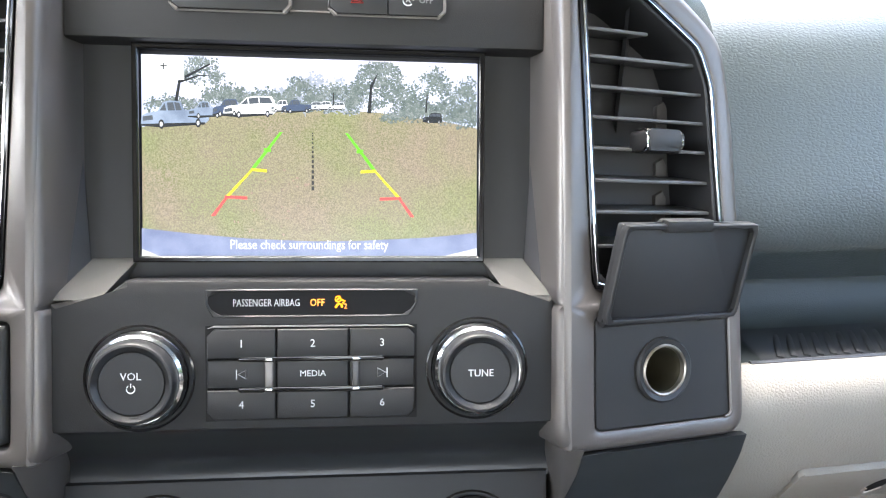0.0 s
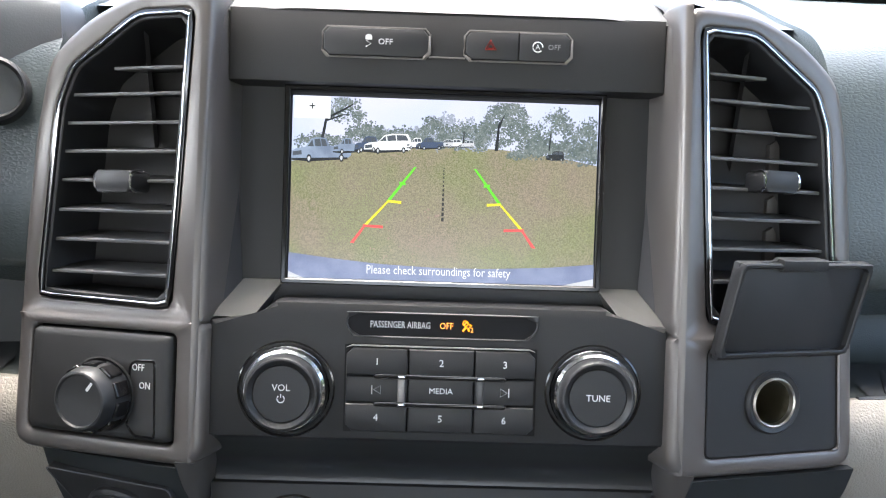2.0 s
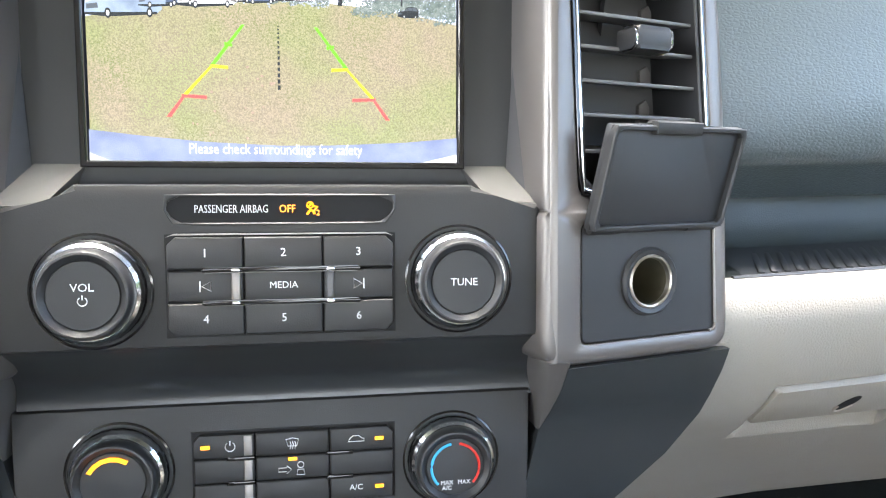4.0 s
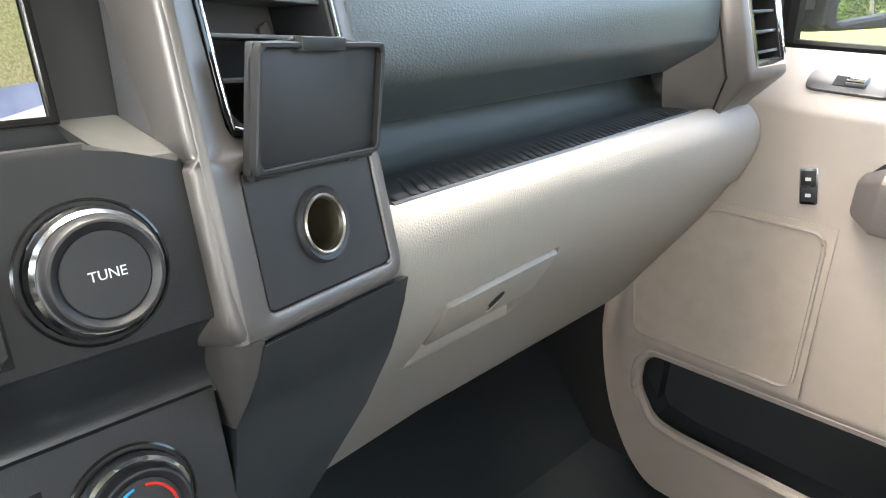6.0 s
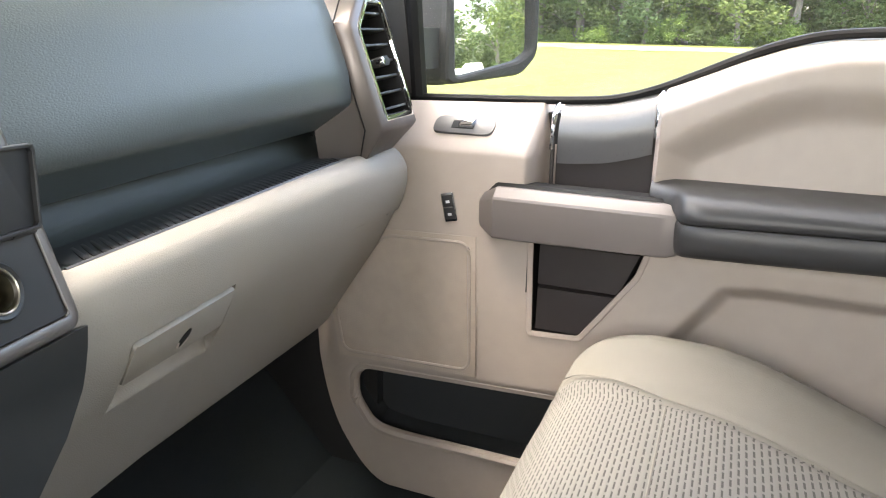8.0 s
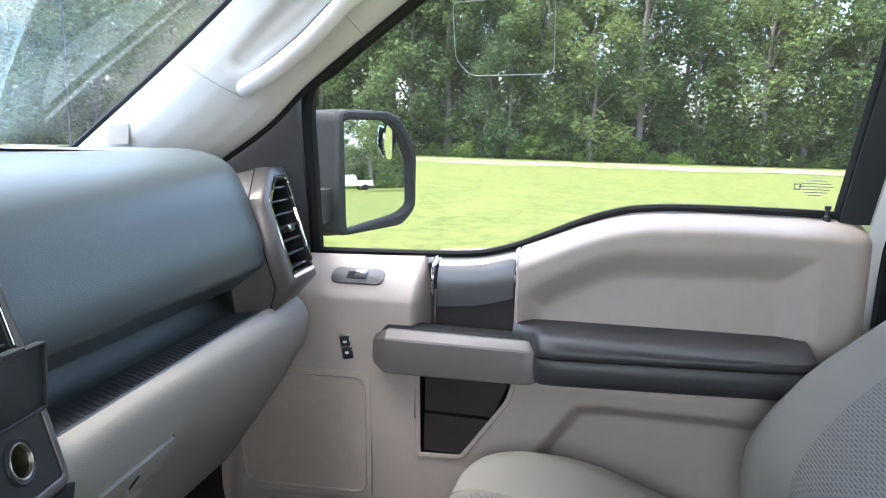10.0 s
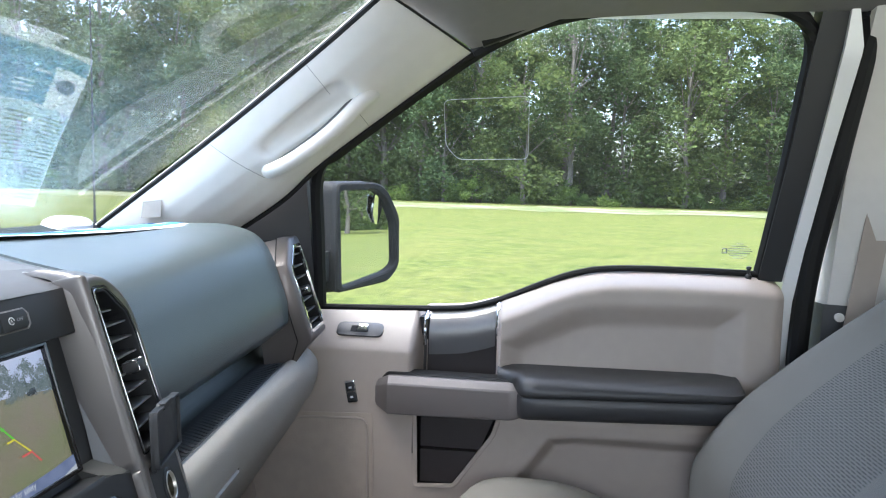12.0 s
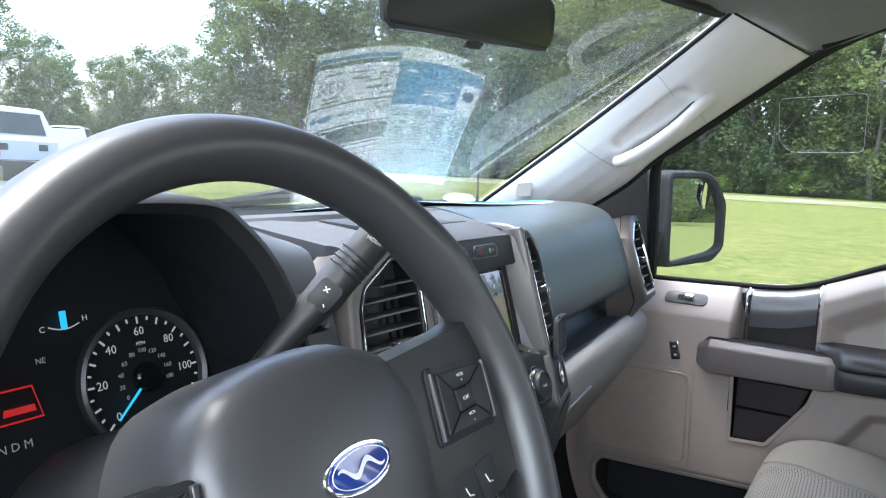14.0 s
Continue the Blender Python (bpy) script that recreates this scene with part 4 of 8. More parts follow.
        part("slat", sl, SLATM, t)
    for u in ((0.150, 0.160) if side == -1 else (0.150, 0.158)):
        x, _ = f(u, 0)
        part("vane", box(x - 0.0006, x + 0.0006, -0.012, 0.095, -0.0362, -0.0325, 0, m), PITCH, t)
    if side == 1:
        FLAP = mat("grey_flap", (0.10, 0.095, 0.09), 0.6)
        for v0, v1 in ((0.062, 0.089), (0.045, 0.056), (0.012, 0.037)):
            part("damper", prism([(f(0.2035, 0)[0], v0), (f(0.2110, 0)[0], v0), (f(0.2110, 0)[0], v1 - 0.004), (f(0.2085, 0)[0], v1), (f(0.2035, 0)[0], v1 - 0.003)], -0.0362, -0.033, 0.001, m), FLAP, t)
    kx, ky = f(0.178 if side == 1 else 0.172, 0.0605 if side == 1 else 0.0495)
    kb = part("vent_tab", prism(rounded([(-0.0118, -0.0056), (0.0118, -0.0056), (0.0118, 0.0056), (-0.0118, 0.0056)], 0.003), -0.006, 0.0085, 0.0022, at(m, kx, ky, 0)), BLACK, t)
    for s in (-1, 1):
        part("tab_cap", tube([at(m, kx, ky, 0) @ Vector((s * 0.0108, 0.0054 * b, c)) for b, c in ((-1.02, -0.002), (-1.02, 0.0052), (-0.66, 0.0080), (0.0, 0.0084), (0.66, 0.0080), (1.02, 0.0052), (1.02, -0.002))], 0.0007, 6), CHROME, kb, "chrome end band")
    # lower half with the switch panel
    LOW = rounded([(0.1235, -0.101), (0.2415, -0.101), (0.2350, SEAM + 0.05), (0.1235, SEAM + 0.05)], 0.014)
    pin = 0.1445 if side == 1 else 0.1395
    PAN = rounded([(pin + 0.0005, -0.0905), (0.2310, -0.0900), (0.2275, -0.0300), (pin - 0.0005, -0.0300)], 0.004)
    part("lower_surround", half_frame(P(LOW), P(PAN), -0.006, -1), TOWER, t, angle=70)
    if side == 1:
        part("panel_edge", tube([m @ Vector((*f(u, v), 0.0001)) for u, v in rounded([(0.1475, -0.0897), (0.2303, -0.0893), (0.2270, -0.0330)], 0.004)[5:10] + [(0.2270, -0.0330)]], 0.0007, 5), SILVER, t)
        hx, hy = f(0.1855, -0.0605)
        hole_ = [(hx + 0.0124 * math.cos(a), hy + 0.0124 * math.sin(a)) for a in [i * math.pi / 20 for i in range(40)]]
        pn = part("switch_panel", framed(P(inset(PAN, 0.0006)), hole_, -0.006, -0.0008, -0.03, m, 0.0005, 128), DARK, t)
    else:
        pn = part("switch_panel", dome(P(inset(PAN, 0.0012)), -0.006, 0.0022, 0.0042, m), DARK, t, angle=60)
    # rounded metallic flank beside the stack, running over the top
    rows = [(0.152, 0.1195, 0.006), (0.05, 0.1215, 0.006), (-0.06, 0.1230, 0.006), (-0.098, 0.1240, 0.004)]
    edge = lambda v, u, n: [S @ Vector((side * (u + a), v, n + b)) for a, b in ((0.0, -0.026), (0.0, 0.0), (0.0005, 0.008), (0.0014, 0.0135), (0.0028, 0.0170), (0.0046, 0.0186), (0.0072, 0.0188), (0.0074, -0.026))]
    rows = [(0.1535, 0.1195, 0.0000), (0.1530, 0.1195, 0.0030), (0.1515, 0.1195, 0.0052), (0.1490, 0.1195, 0.006)] + rows[1:]
    part("flank", loft([edge(v, u, n) for v, u, n in rows], True, True), TOWER, t, "soft-edged metallic flank strip", angle=70)
    top = edge(0.1535, 0.1195, 0.0)[1:7] + [m @ Vector((*f(u, v), -0.0045)) for u, v in ((0.146, 0.1510), (0.158, 0.1510), (0.168, 0.1502), (0.182, 0.1443), (0.196, 0.1380), (0.209, 0.1280), (0.2195, 0.1180), (0.2245, 0.104))]
    part("tower_cap", loft([[p + Vector((0, d, h)) for p in top] for d, h in ((0, -0.0008), (0.006, 0.0012), (0.018, 0.0032), (0.034, 0.0036), (0.037, 0.0010), (0.060, 0.0002))], False), TOWER, t, angle=45)
    foot = [(-0.0982, 0.1240, 0.004, 0.0226, 0.1380), (-0.115, 0.1280, -0.013, 0.012, 0.1378), (-0.130, 0.1312, -0.0135, 0.000, 0.1358), (-0.143, 0.1325, -0.0137, -0.0115, 0.1337)]
    fl = loft([[S @ Vector((side * u, v, n)), S @ Vector((side * (u + 0.25 * (w - u)), v, n + 0.72 * (q - n))), S @ Vector((side * (u + 0.6 * (w - u)), v, n + 0.96 * (q - n))), S @ Vector((side * w, v, q)), S @ Vector((side * w, v, q - 0.05)), S @ Vector((side * u, v, q - 0.05))] for v, u, n, q, w in foot], True, True)
    part("foot_flank", fl, TOWER, t, angle=60)
    # dark fairing under the tower
    low = [(-0.1012, 0.1375, 0.0225, 0.2415, -0.0065), (-0.115, 0.1370, 0.0125, 0.2405, -0.012), (-0.130, 0.1350, 0.0005, 0.2375, -0.018), (-0.143, 0.1330, -0.0112, 0.2345, -0.024), (-0.17, 0.1270, -0.0125, 0.219, -0.034), (-0.21, 0.1240, -0.028, 0.186, -0.050), (-0.26, 0.122, -0.045, 0.150, -0.07)]
    if side == -1:
        low = [(v, u, n, u + 0.82 * (w - u), q) for v, u, n, w, q in low]
    fl = loft([[S @ Vector((side * u, v, n)), S @ Vector((side * w, v, q)), S @ Vector((side * w, v, q - 0.06)), S @ Vector((side * u, v, q - 0.08))] for v, u, n, w, q in low], True, True)
    part("fairing", fl, FAIR, t)
    return t, m, f, pn


TR, MR, FR, _ = tower(1)
TL, ML, FL_, PL_ = tower(-1)

# power socket and its open cover on the passenger's tower
sx, sy = FR(0.1855, -0.0605)
soc = part("power_socket", turned([(0.0178, -0.001), (0.0178, 0.0006), (0.0165, 0.0018), (0.0140, 0.0010)], at(MR, sx, sy, 0), 40, False), BLACK, TR, "open twelve volt socket")
part("socket_liner", turned([(0.0119, -0.001), (0.0115, -0.030), (0.0001, -0.030)], at(MR, sx, sy, 0), 40, False), OLIVE, soc)
part("socket_sleeve", turned([(0.0140, -0.0005), (0.0140, 0.0014), (0.0132, 0.0020), (0.0124, 0.0014), (0.0119, -0.001)], at(MR, sx, sy, 0), 40, False), STEEL, soc, "worn steel sleeve")
part("socket_pin", turned([(0.0018, -0.030), (0.0018, -0.022), (0.0001, -0.021)], at(MR, sx, sy, 0), 12, False), STEEL, soc)
h0, h1 = FR(0.1435, -0.0325), FR(0.2265, -0.0315)
CV = frame_of(MR @ Vector((h0[0], h0[1], 0.0015)), (MR @ Vector((h1[0], h1[1], 0.0015))) - (MR @ Vector((h0[0], h0[1], 0.0015))), MR.to_3x3() @ Vector((0, 1, 0.20)))
COV = [(0.0, 0.0), (0.084, 0.0), (0.0905, 0.0515), (0.060, 0.0515), (0.0585, 0.0535), (0.031, 0.0535), (0.0295, 0.0515), (0.006, 0.0515)]
cover = part("socket_cover", prism(rounded(COV, 0.0015, 2), 0.0, 0.004, 0.0008, CV), BLACK, TR, "open hinged black socket cover")
RIM = rounded([(0.0, 0.0), (0.084, 0.0), (0.0905, 0.0515), (0.006, 0.0515)], 0.003)
part("cover_rim", framed(RIM, inset(RIM, 0.0026), 0.002, 0.0075, 0.0035, CV, 0.0006), BLACK, cover)
part("cover_tab", prism([(0.030, 0.0475), (0.0590, 0.0475), (0.0590, 0.0535), (0.030, 0.0535)], 0.003, 0.0082, 0.0012, CV), DARK, cover)
for a, b in ((0.002, 0.018), (0.0185, 0.0625), (0.063, 0.082)):
    part("hinge", tube([CV @ Vector((a, 0.0, 0.002)), CV @ Vector((b, 0.0, 0.002))], 0.0026 if a != 0.0185 else 0.0022, 10), BLACK, cover)

# four wheel drive dial and the second dial on the driver's tower
sx, sy = FL_(0.1800, -0.0650)
md = at(ML, sx, sy, 0)
part("dial_moat", turned([(0.0205, 0.0036), (0.0196, 0.0042), (0.0180, 0.0030)], md, 48, False), PITCH, TL)
dial = part("drive_dial", turned([(0.0182, 0.002), (0.0180, 0.010), (0.0170, 0.0150), (0.0160, 0.0188), (0.0150, 0.0204), (0.0140, 0.0208), (0.0132, 0.0198), (0.0001, 0.0194)], md, 48, False), BLACK, TL, "ribbed rotary drive dial")
for i in range(10):
    part("dial_rib", prism([(-0.0044, 0.0168), (0.0044, 0.0168), (0.0036, 0.0186), (-0.0036, 0.0186)], 0.005, 0.0140, 0.0006, md @ Matrix.Rotation(2 * math.pi * i / 10, 4, "Z")), GLOSS, dial)
part("dial_mark", prism([(-0.0007, 0.0072), (0.0007, 0.0072), (0.0007, 0.0122), (-0.0007, 0.0122)], 0.0194, 0.0202, 0, md @ Matrix.Rotation(radians(-38), 4, "Z")), INK, dial)
ux = rounded([FL_(*p) for p in ((0.1655, -0.0815), (0.1610, -0.0865), (0.1490, -0.0865), (0.1495, -0.0450), (0.1610, -0.0455), (0.1645, -0.0485))], 0.002)
part("dial_scale", framed(inset(ux, -0.0005), inset(ux, 0.0009), 0.0005, 0.0026, 0.0005, ML, 0.0003), GLOSS, PL_)
words("OFF", 0.0052, at(ML, *FL_(0.1592, -0.0493), 0.0024) @ Matrix.Diagonal((0.85, 1, 1, 1)), INK, PL_)
words("ON", 0.0052, at(ML, *FL_(0.1552, -0.0588), 0.0024) @ Matrix.Diagonal((0.85, 1, 1, 1)), INK, PL_)
lowm = frame_of(S @ Vector((-0.178, -0.128, -0.0060)), S.to_3x3() @ Vector((1, 0, 0.26)), S.to_3x3() @ Vector((0, 1, 0.60)))
LSP = rounded([(-0.018, -0.050), (0.040, -0.050), (0.036, 0.014), (-0.041, 0.020)], 0.003)
p2 = part("lower_switch_panel", prism(LSP, -0.01, 0.0022, 0.001, lowm), DARK, TL)
part("panel_rim", tube([lowm @ Vector((*p, 0.0020)) for p in LSP], 0.0005, 5, closed=True), GRAPH, p2)
ml2 = at(lowm, 0.000, -0.012, 0.002)
ld = part("lower_dial", turned([(0.0225, 0.000), (0.0225, 0.0025), (0.0205, 0.0040), (0.0190, 0.0035), (0.0180, 0.008), (0.0172, 0.016), (0.0160, 0.0185), (0.0150, 0.0180), (0.0001, 0.0178)], ml2, 48, False), BLACK, TL, "lower rotary light dial")
for i in range(24):
    part("dial_rib", prism([(-0.0011, 0.0168), (0.0011, 0.0168), (0.0008, 0.0186), (-0.0008, 0.0186)], 0.006, 0.0150, 0.0004, ml2 @ Matrix.Rotation(2 * math.pi * i / 24, 4, "Z")), GLOSS, ld)
part("dial_mark", prism([(-0.0008, 0.009), (0.0008, 0.009), (0.0008, 0.0145), (-0.0008, 0.0145)], 0.0176, 0.0182, 0, ml2), INK, ld)

# ---- dashboard ----
def ws_y(x, z):
    """The windshield's place ahead, bowed back at the upper corners."""
    return (1.7148 - z * 0.7848) / 0.6198 - 0.336 * max(0.0, abs(x) + 1.7 * (z - 1.485) - 0.60) ** 2


dash = thing("dashboard", "slate and beige dashboard with padded top and closed glovebox", "dashboard", (0, 0.62, 1.2))


def pad_profile(x):
    k = (abs(x) - 0.25) / 0.45
    yl, zl = 0.415 + 0.018 * k, 1.291 + 0.017 * k
    ze = 1.291 + 0.006 * k
    p = [(yl + 0.09, ze + 0.002), (yl + 0.055, ze - 0.015), (yl + 0.046, ze - 0.019), (yl + 0.040, ze - 0.0195), (yl + 0.036, ze - 0.017), (yl + 0.020, ze - 0.003), (yl + 0.007, ze + 0.0085), (yl + 0.003, ze + 0.013), (yl + 0.0015, ze + 0.0175), (yl + 0.0015, ze + 0.024), (yl + 0.003, zl + 0.034), (yl + 0.007, zl + 0.050), (yl + 0.017, zl + 0.078), (yl + 0.030, zl + 0.112),
         (yl + 0.046, zl + 0.139), (yl + 0.072, zl + 0.157), (yl + 0.120, zl + 0.167), (0.625, 1.4735), (0.70, 1.464), (0.80, 1.450), (ws_y(x, 1.43) + 0.01, 1.430)]
    return [(c.x, c.y) for c in curve([(a, b, 0) for a, b in p], 72)]


def pad(side, x0, x1):
    rings = []
    if x0 < 0.3:
        for d, e, h in ((0.006, 0.030, 0.075), (0.0045, 0.014, 0.035), (0.002, 0.004, 0.008)):
            rings.append([Vector((side * (x0 - d), y + e, z - h)) for y, z in pad_profile(x0)])
    for i in range(13):
        x = x0 + (x1 - x0) * i / 12
        rings.append([Vector((side * x, y, z)) for y, z in pad_profile(x)])
    x = x1
    for d, s in ((0.006, 0.004), (0.012, 0.012), (0.016, 0.05)):
        rings.append([Vector((side * (x + d), y + s * (1 if z > 1.33 else 0.6), z - s * 0.3)) for y, z in pad_profile(x)])
    return loft(rings, False)


part("upper_pad", pad(1, 0.2285, 0.706), PAD, dash, "slate grey padded upper dash with leather grain")
part("driver_pad", pad(-1, 0.2285, 0.298), PAD, dash, "slate grey padded upper dash with leather grain")
part("driver_pad", pad(-1, 0.655, 0.80), PAD, dash, "slate grey padded upper dash with leather grain")
for s in (-1, 1):
    part("pad_shoulder", loft([[Vector((s * x, y, z - 0.0025)) for y, z in pad_profile(0.2285) if y > 0.505 and z > 1.42] for x in (0.196, 0.206, 0.218, 0.230)], False), PAD, dash)
part("driver_top", loft([[Vector((x, y, z)) for y, z in ((0.56, 1.475), (0.625, 1.4735), (0.70, 1.464), (0.80, 1.450), (ws_y(x, 1.43) + 0.01, 1.430))] for x in np.linspace(-0.70, -0.30, 9)], False), PAD, dash)
rows = []
for i in range(9):
    k = -1 + 2 * i / 8
    rows.append([Vector((k * float(np.interp(y, (0.435, 0.50), (0.166, 0.206))), y, z)) for y, z in ((0.4270, 1.4525), (0.433, 1.4560), (0.455, 1.4620), (0.478, 1.4665), (0.482, 1.4600 if abs(k) < 0.7 else 1.4663), (0.60, 1.4650 if abs(k) < 0.7 else 1.4690), (0.604, 1.4720), (0.63, 1.473), (0.70, 1.464), (0.80, 1.450), (ws_y(0, 1.43) + 0.01, 1.430))])
for i, row in enumerate(rows):
    for p in row:
        if p.y < 0.60:
            p.z -= 0.012 * max(0.0, abs(i - 4) / 4 - 0.5) ** 2 * 4 * min(1.0, (0.60 - p.y) / 0.08)
rows = [[p - Vector((0, 0, 0.07)) for p in rows[0]]] + rows + [[p - Vector((0, 0, 0.07)) for p in rows[-1]]]
part("centre_top", loft(rows, False), SLATE, dash, "charcoal centre top with tray", angle=25)
part("tray_mat", prism(rounded([(-0.105, 0.486), (0.105, 0.486), (0.080, 0.597), (-0.080, 0.597)], 0.01), 1.4600, 1.4665, 0.001, Matrix.Identity(4)), BLACK, dash, "black tray mat")
# open shelf under the pad, ribbed mat, and the beige lower dash
y0 = lambda x: 0.395 + 0.0913 * (x - 0.256)


def shelf_rows(side):
    rows = []
    for i in range(11):
        x = 0.2 + 0.66 * i / 10
        b = y0(x)
        rows.append([Vector((side * x, y, z)) for y, z in ((b + 0.078, 1.290), (b + 0.074, 1.280), (b + 0.070, 1.268), (b + 0.063, 1.254), (b + 0.055, 1.2455), (b + 0.046, 1.2412), (b + 0.004, 1.2400))])
    return rows


G = frame_of((0.307, 0.3965, 1.162), (0.164, 0.0150, 0.0), (0.0, -0.52, 0.85))
PLATE = [(-0.009, -0.040), (0.132, -0.047), (0.122, 0.0085), (-0.0135, 0.0080)]
LEDGE = [(0.000, -0.078), (0.143, -0.090), (0.132, -0.047), (-0.009, -0.040)]


def inside(p, poly):
    """Whether the point lies in the polygon."""
    odd = False
    for (ax, ay), (bx, by) in zip(poly, poly[1:] + poly[:1]):
        if (ay > p[1]) != (by > p[1]) and p[0] < (bx - ax) * (p[1] - ay) / (by - ay) + ax:
            odd = not odd
    return odd


for s in (1, -1):
    part("shelf", loft(shelf_rows(s), False), SHELF, dash, "dark open shelf below the pad", angle=70)
    part("shelf_mat", loft([[Vector((s * x, y0(x) + d, z)) for d, z in ((0.046, 1.2405), (0.044, 1.2430), (0.006, 1.2412), (0.004, 1.2404))] for x in np.linspace(0.262, 0.70, 9)], False), MATT, dash, "dark ribbed shelf mat")
    xs_ = [0.2 + 0.651 * i / 70 for i in range(71)]
    if s == 1:
        xs_ = sorted(set([x for x in xs_ if not 0.275 < x < 0.47] + [0.275 + 0.195 * i / 120 for i in range(121)]))
    rows = []
    for x in xs_:
        b = y0(x)
        k = min(1.0, max(0.0, (x - 0.42) / 0.40))
        near = [(b + 0.006, 1.2395), (b + 0.002, 1.2425), (b - 0.004, 1.2425), (b - 0.013, 1.2330), (b - 0.017, 1.215), (b - 0.014, 1.190), (b - 0.003, 1.160), (b + 0.018, 1.125), (b + 0.045, 1.090), (b + 0.075, 1.045), (b + 0.103, 1.000), (b + 0.129, 0.955), (b + 0.155, 0.945)]
        far = [(b + 0.006, 1.2395), (b + 0.002, 1.2425), (b - 0.004, 1.2425), (b - 0.015, 1.2330), (b - 0.023, 1.216), (b - 0.022, 1.190), (b - 0.010, 1.155), (b + 0.008, 1.118), (b + 0.028, 1.082), (b + 0.055, 1.041), (b + 0.092, 0.986), (b + 0.129, 0.932), (b + 0.155, 0.925)]
        w = [(p[0] + (q[0] - p[0]) * k, p[1] + (q[1] - p[1]) * k) for p, q in zip(near, far)]
        sh = 0.0 if x < 0.70 else (x - 0.70)
        rows.append([Vector((s * x, c.x, c.y - (0.07 * sh if c.y > 1.15 else 0.0))) for c in curve([(a, q, 0) for a, q in w], 170 if s == 1 else 70)])
    if s == 1:
        back, out = G.inverted(), G.to_3x3() @ Vector((0, 0, 1))
        for x, row in zip(xs_, rows):
            if 0.27 < x < 0.48:
                for p in row:
                    q = back @ p
                    if -0.10 < q.y < 0.02:
                        if inside(q, PLATE):
                            p -= out * 0.022
                        elif inside(q, LEDGE):
                            top, foot = -0.040 - 0.05 * (q.x + 0.009), -0.078 - 0.084 * q.x
                            p -= out * 0.021 * min(1.0, max(0.0, (q.y - foot) / (top - foot))) ** 0.8
    last = rows[-1]
    rows.append([Vector((s * (abs(p.x) + 0.006), p.y + 0.004, p.z - 0.002)) for p in last])
    rows.append([Vector((s * (abs(p.x) + 0.010), p.y + 0.012, p.z - 0.004)) for p in last])
    rows.append([Vector((s * (abs(p.x) + 0.011), p.y + 0.035, p.z - 0.006)) for p in last])
    part("lower_dash", loft(rows, False), BEIGE, dash, "beige grained lower dash with glovebox door", angle=42)
for i in range(46):
    x = 0.272 + 0.42 * i / 46
    b = y0(x)
    part("mat_rib", box(x - 0.0022, x + 0.0022, b + 0.008, b + 0.042, 1.2398, 1.2426, 0.0009, Matrix.Translation((x, b, 0)) @ Matrix.Rotation(radians(-24), 4, "Z") @ Matrix.Translation((-x, -b, 0))), MATT, dash)
part("shelf_lip", tube([Vector((0.25 + 0.44 * i / 12, y0(0.25 + 0.44 * i / 12) - 0.0005, 1.2432)) for i in range(13)], 0.0016, 6), GRAPH, dash)

# glovebox latch plate, pull recess and lock
latch = part("latch_plate", prism(rounded(inset(PLATE, 0.0011), 0.003), -0.012, 0.0026, 0.0022, G), BEIGE, dash, "beige glovebox pull latch")
LK = [(0.0074 * math.cos(a) + 0.062, 0.0105 * math.sin(a) - 0.0235) for a in [i * math.pi / 12 for i in range(24)]]
LK = [(0.062 + (u - 0.062) * 0.80 + (v + 0.0235) * 0.20, v) for u, v in LK]
part("lock_slot", prism(LK, 0.0020, 0.0031, 0, G), PITCH, latch, "dark finger slot of the latch")
part("slot_rim", tube([G @ Vector((u, v, 0.0028)) for u, v in LK[13:24]], 0.0011, 6), BEIGE2, latch)

# end vent pod beside the passenger's door
E0 = frame_of((0.80, 0.436, 1.362), (1, 0.10, 0.0), (0.0, 0.30, 0.95))
pod = thing("end_vent", "silver-grey dash end pod with a narrow chrome framed vent", "air vent", (0.78, 0.45, 1.33))
PVENT = rounded([(-0.060, -0.081), (0.047, -0.083), (0.046, 0.070), (0.040, 0.078), (-0.010, 0.078), (-0.063, 0.041), (-0.065, 0.030)], 0.004)
POD = [
    [(-0.057, -0.079, 0.0015), (0.046, -0.081, 0.0015), (0.045, 0.070, 0.0015), (0.039, 0.077, 0.0015), (-0.010, 0.077, 0.0015), (-0.062, 0.041, 0.0015), (-0.064, 0.030, 0.0015), (-0.060, -0.074, 0.0015)],
    [(-0.069, -0.0885, 0.0), (0.052, -0.0915, 0.0), (0.055, 0.074, 0.0), (0.045, 0.089, 0.0), (-0.012, 0.089, 0.0), (-0.073, 0.046, 0.0), (-0.076, 0.030, 0.0), (-0.072, -0.084, 0.0)],
    [(-0.069, -0.0935, -0.004), (0.052, -0.0960, -0.004), (0.057, 0.075, -0.003), (0.047, 0.092, -0.003), (-0.013, 0.092, -0.003), (-0.076, 0.048, -0.003), (-0.079, 0.030, -0.003), (-0.076, -0.086, -0.003)],
    [(-0.064, -0.135, -0.056), (0.038, -0.127, -0.054), (0.060, 0.076, -0.030), (0.048, 0.096, -0.026), (-0.016, 0.097, -0.022), (-0.080, 0.051, -0.021), (-0.084, 0.028, -0.021), (-0.081, -0.084, -0.021)],
    [(-0.066, -0.136, -0.058), (0.038, -0.126, -0.057), (0.060, 0.075, -0.032), (0.048, 0.094, -0.028), (-0.015, 0.095, -0.024), (-0.079, 0.050, -0.023), (-0.083, 0.028, -0.023), (-0.081, -0.085, -0.023)],
    [(-0.115, -0.118, -0.080), (0.036, -0.118, -0.088), (0.060, 0.076, -0.080), (0.048, 0.097, -0.080), (-0.018, 0.097, -0.070), (-0.084, 0.052, -0.065), (-0.093, 0.028, -0.065), (-0.118, -0.080, -0.072)],
]
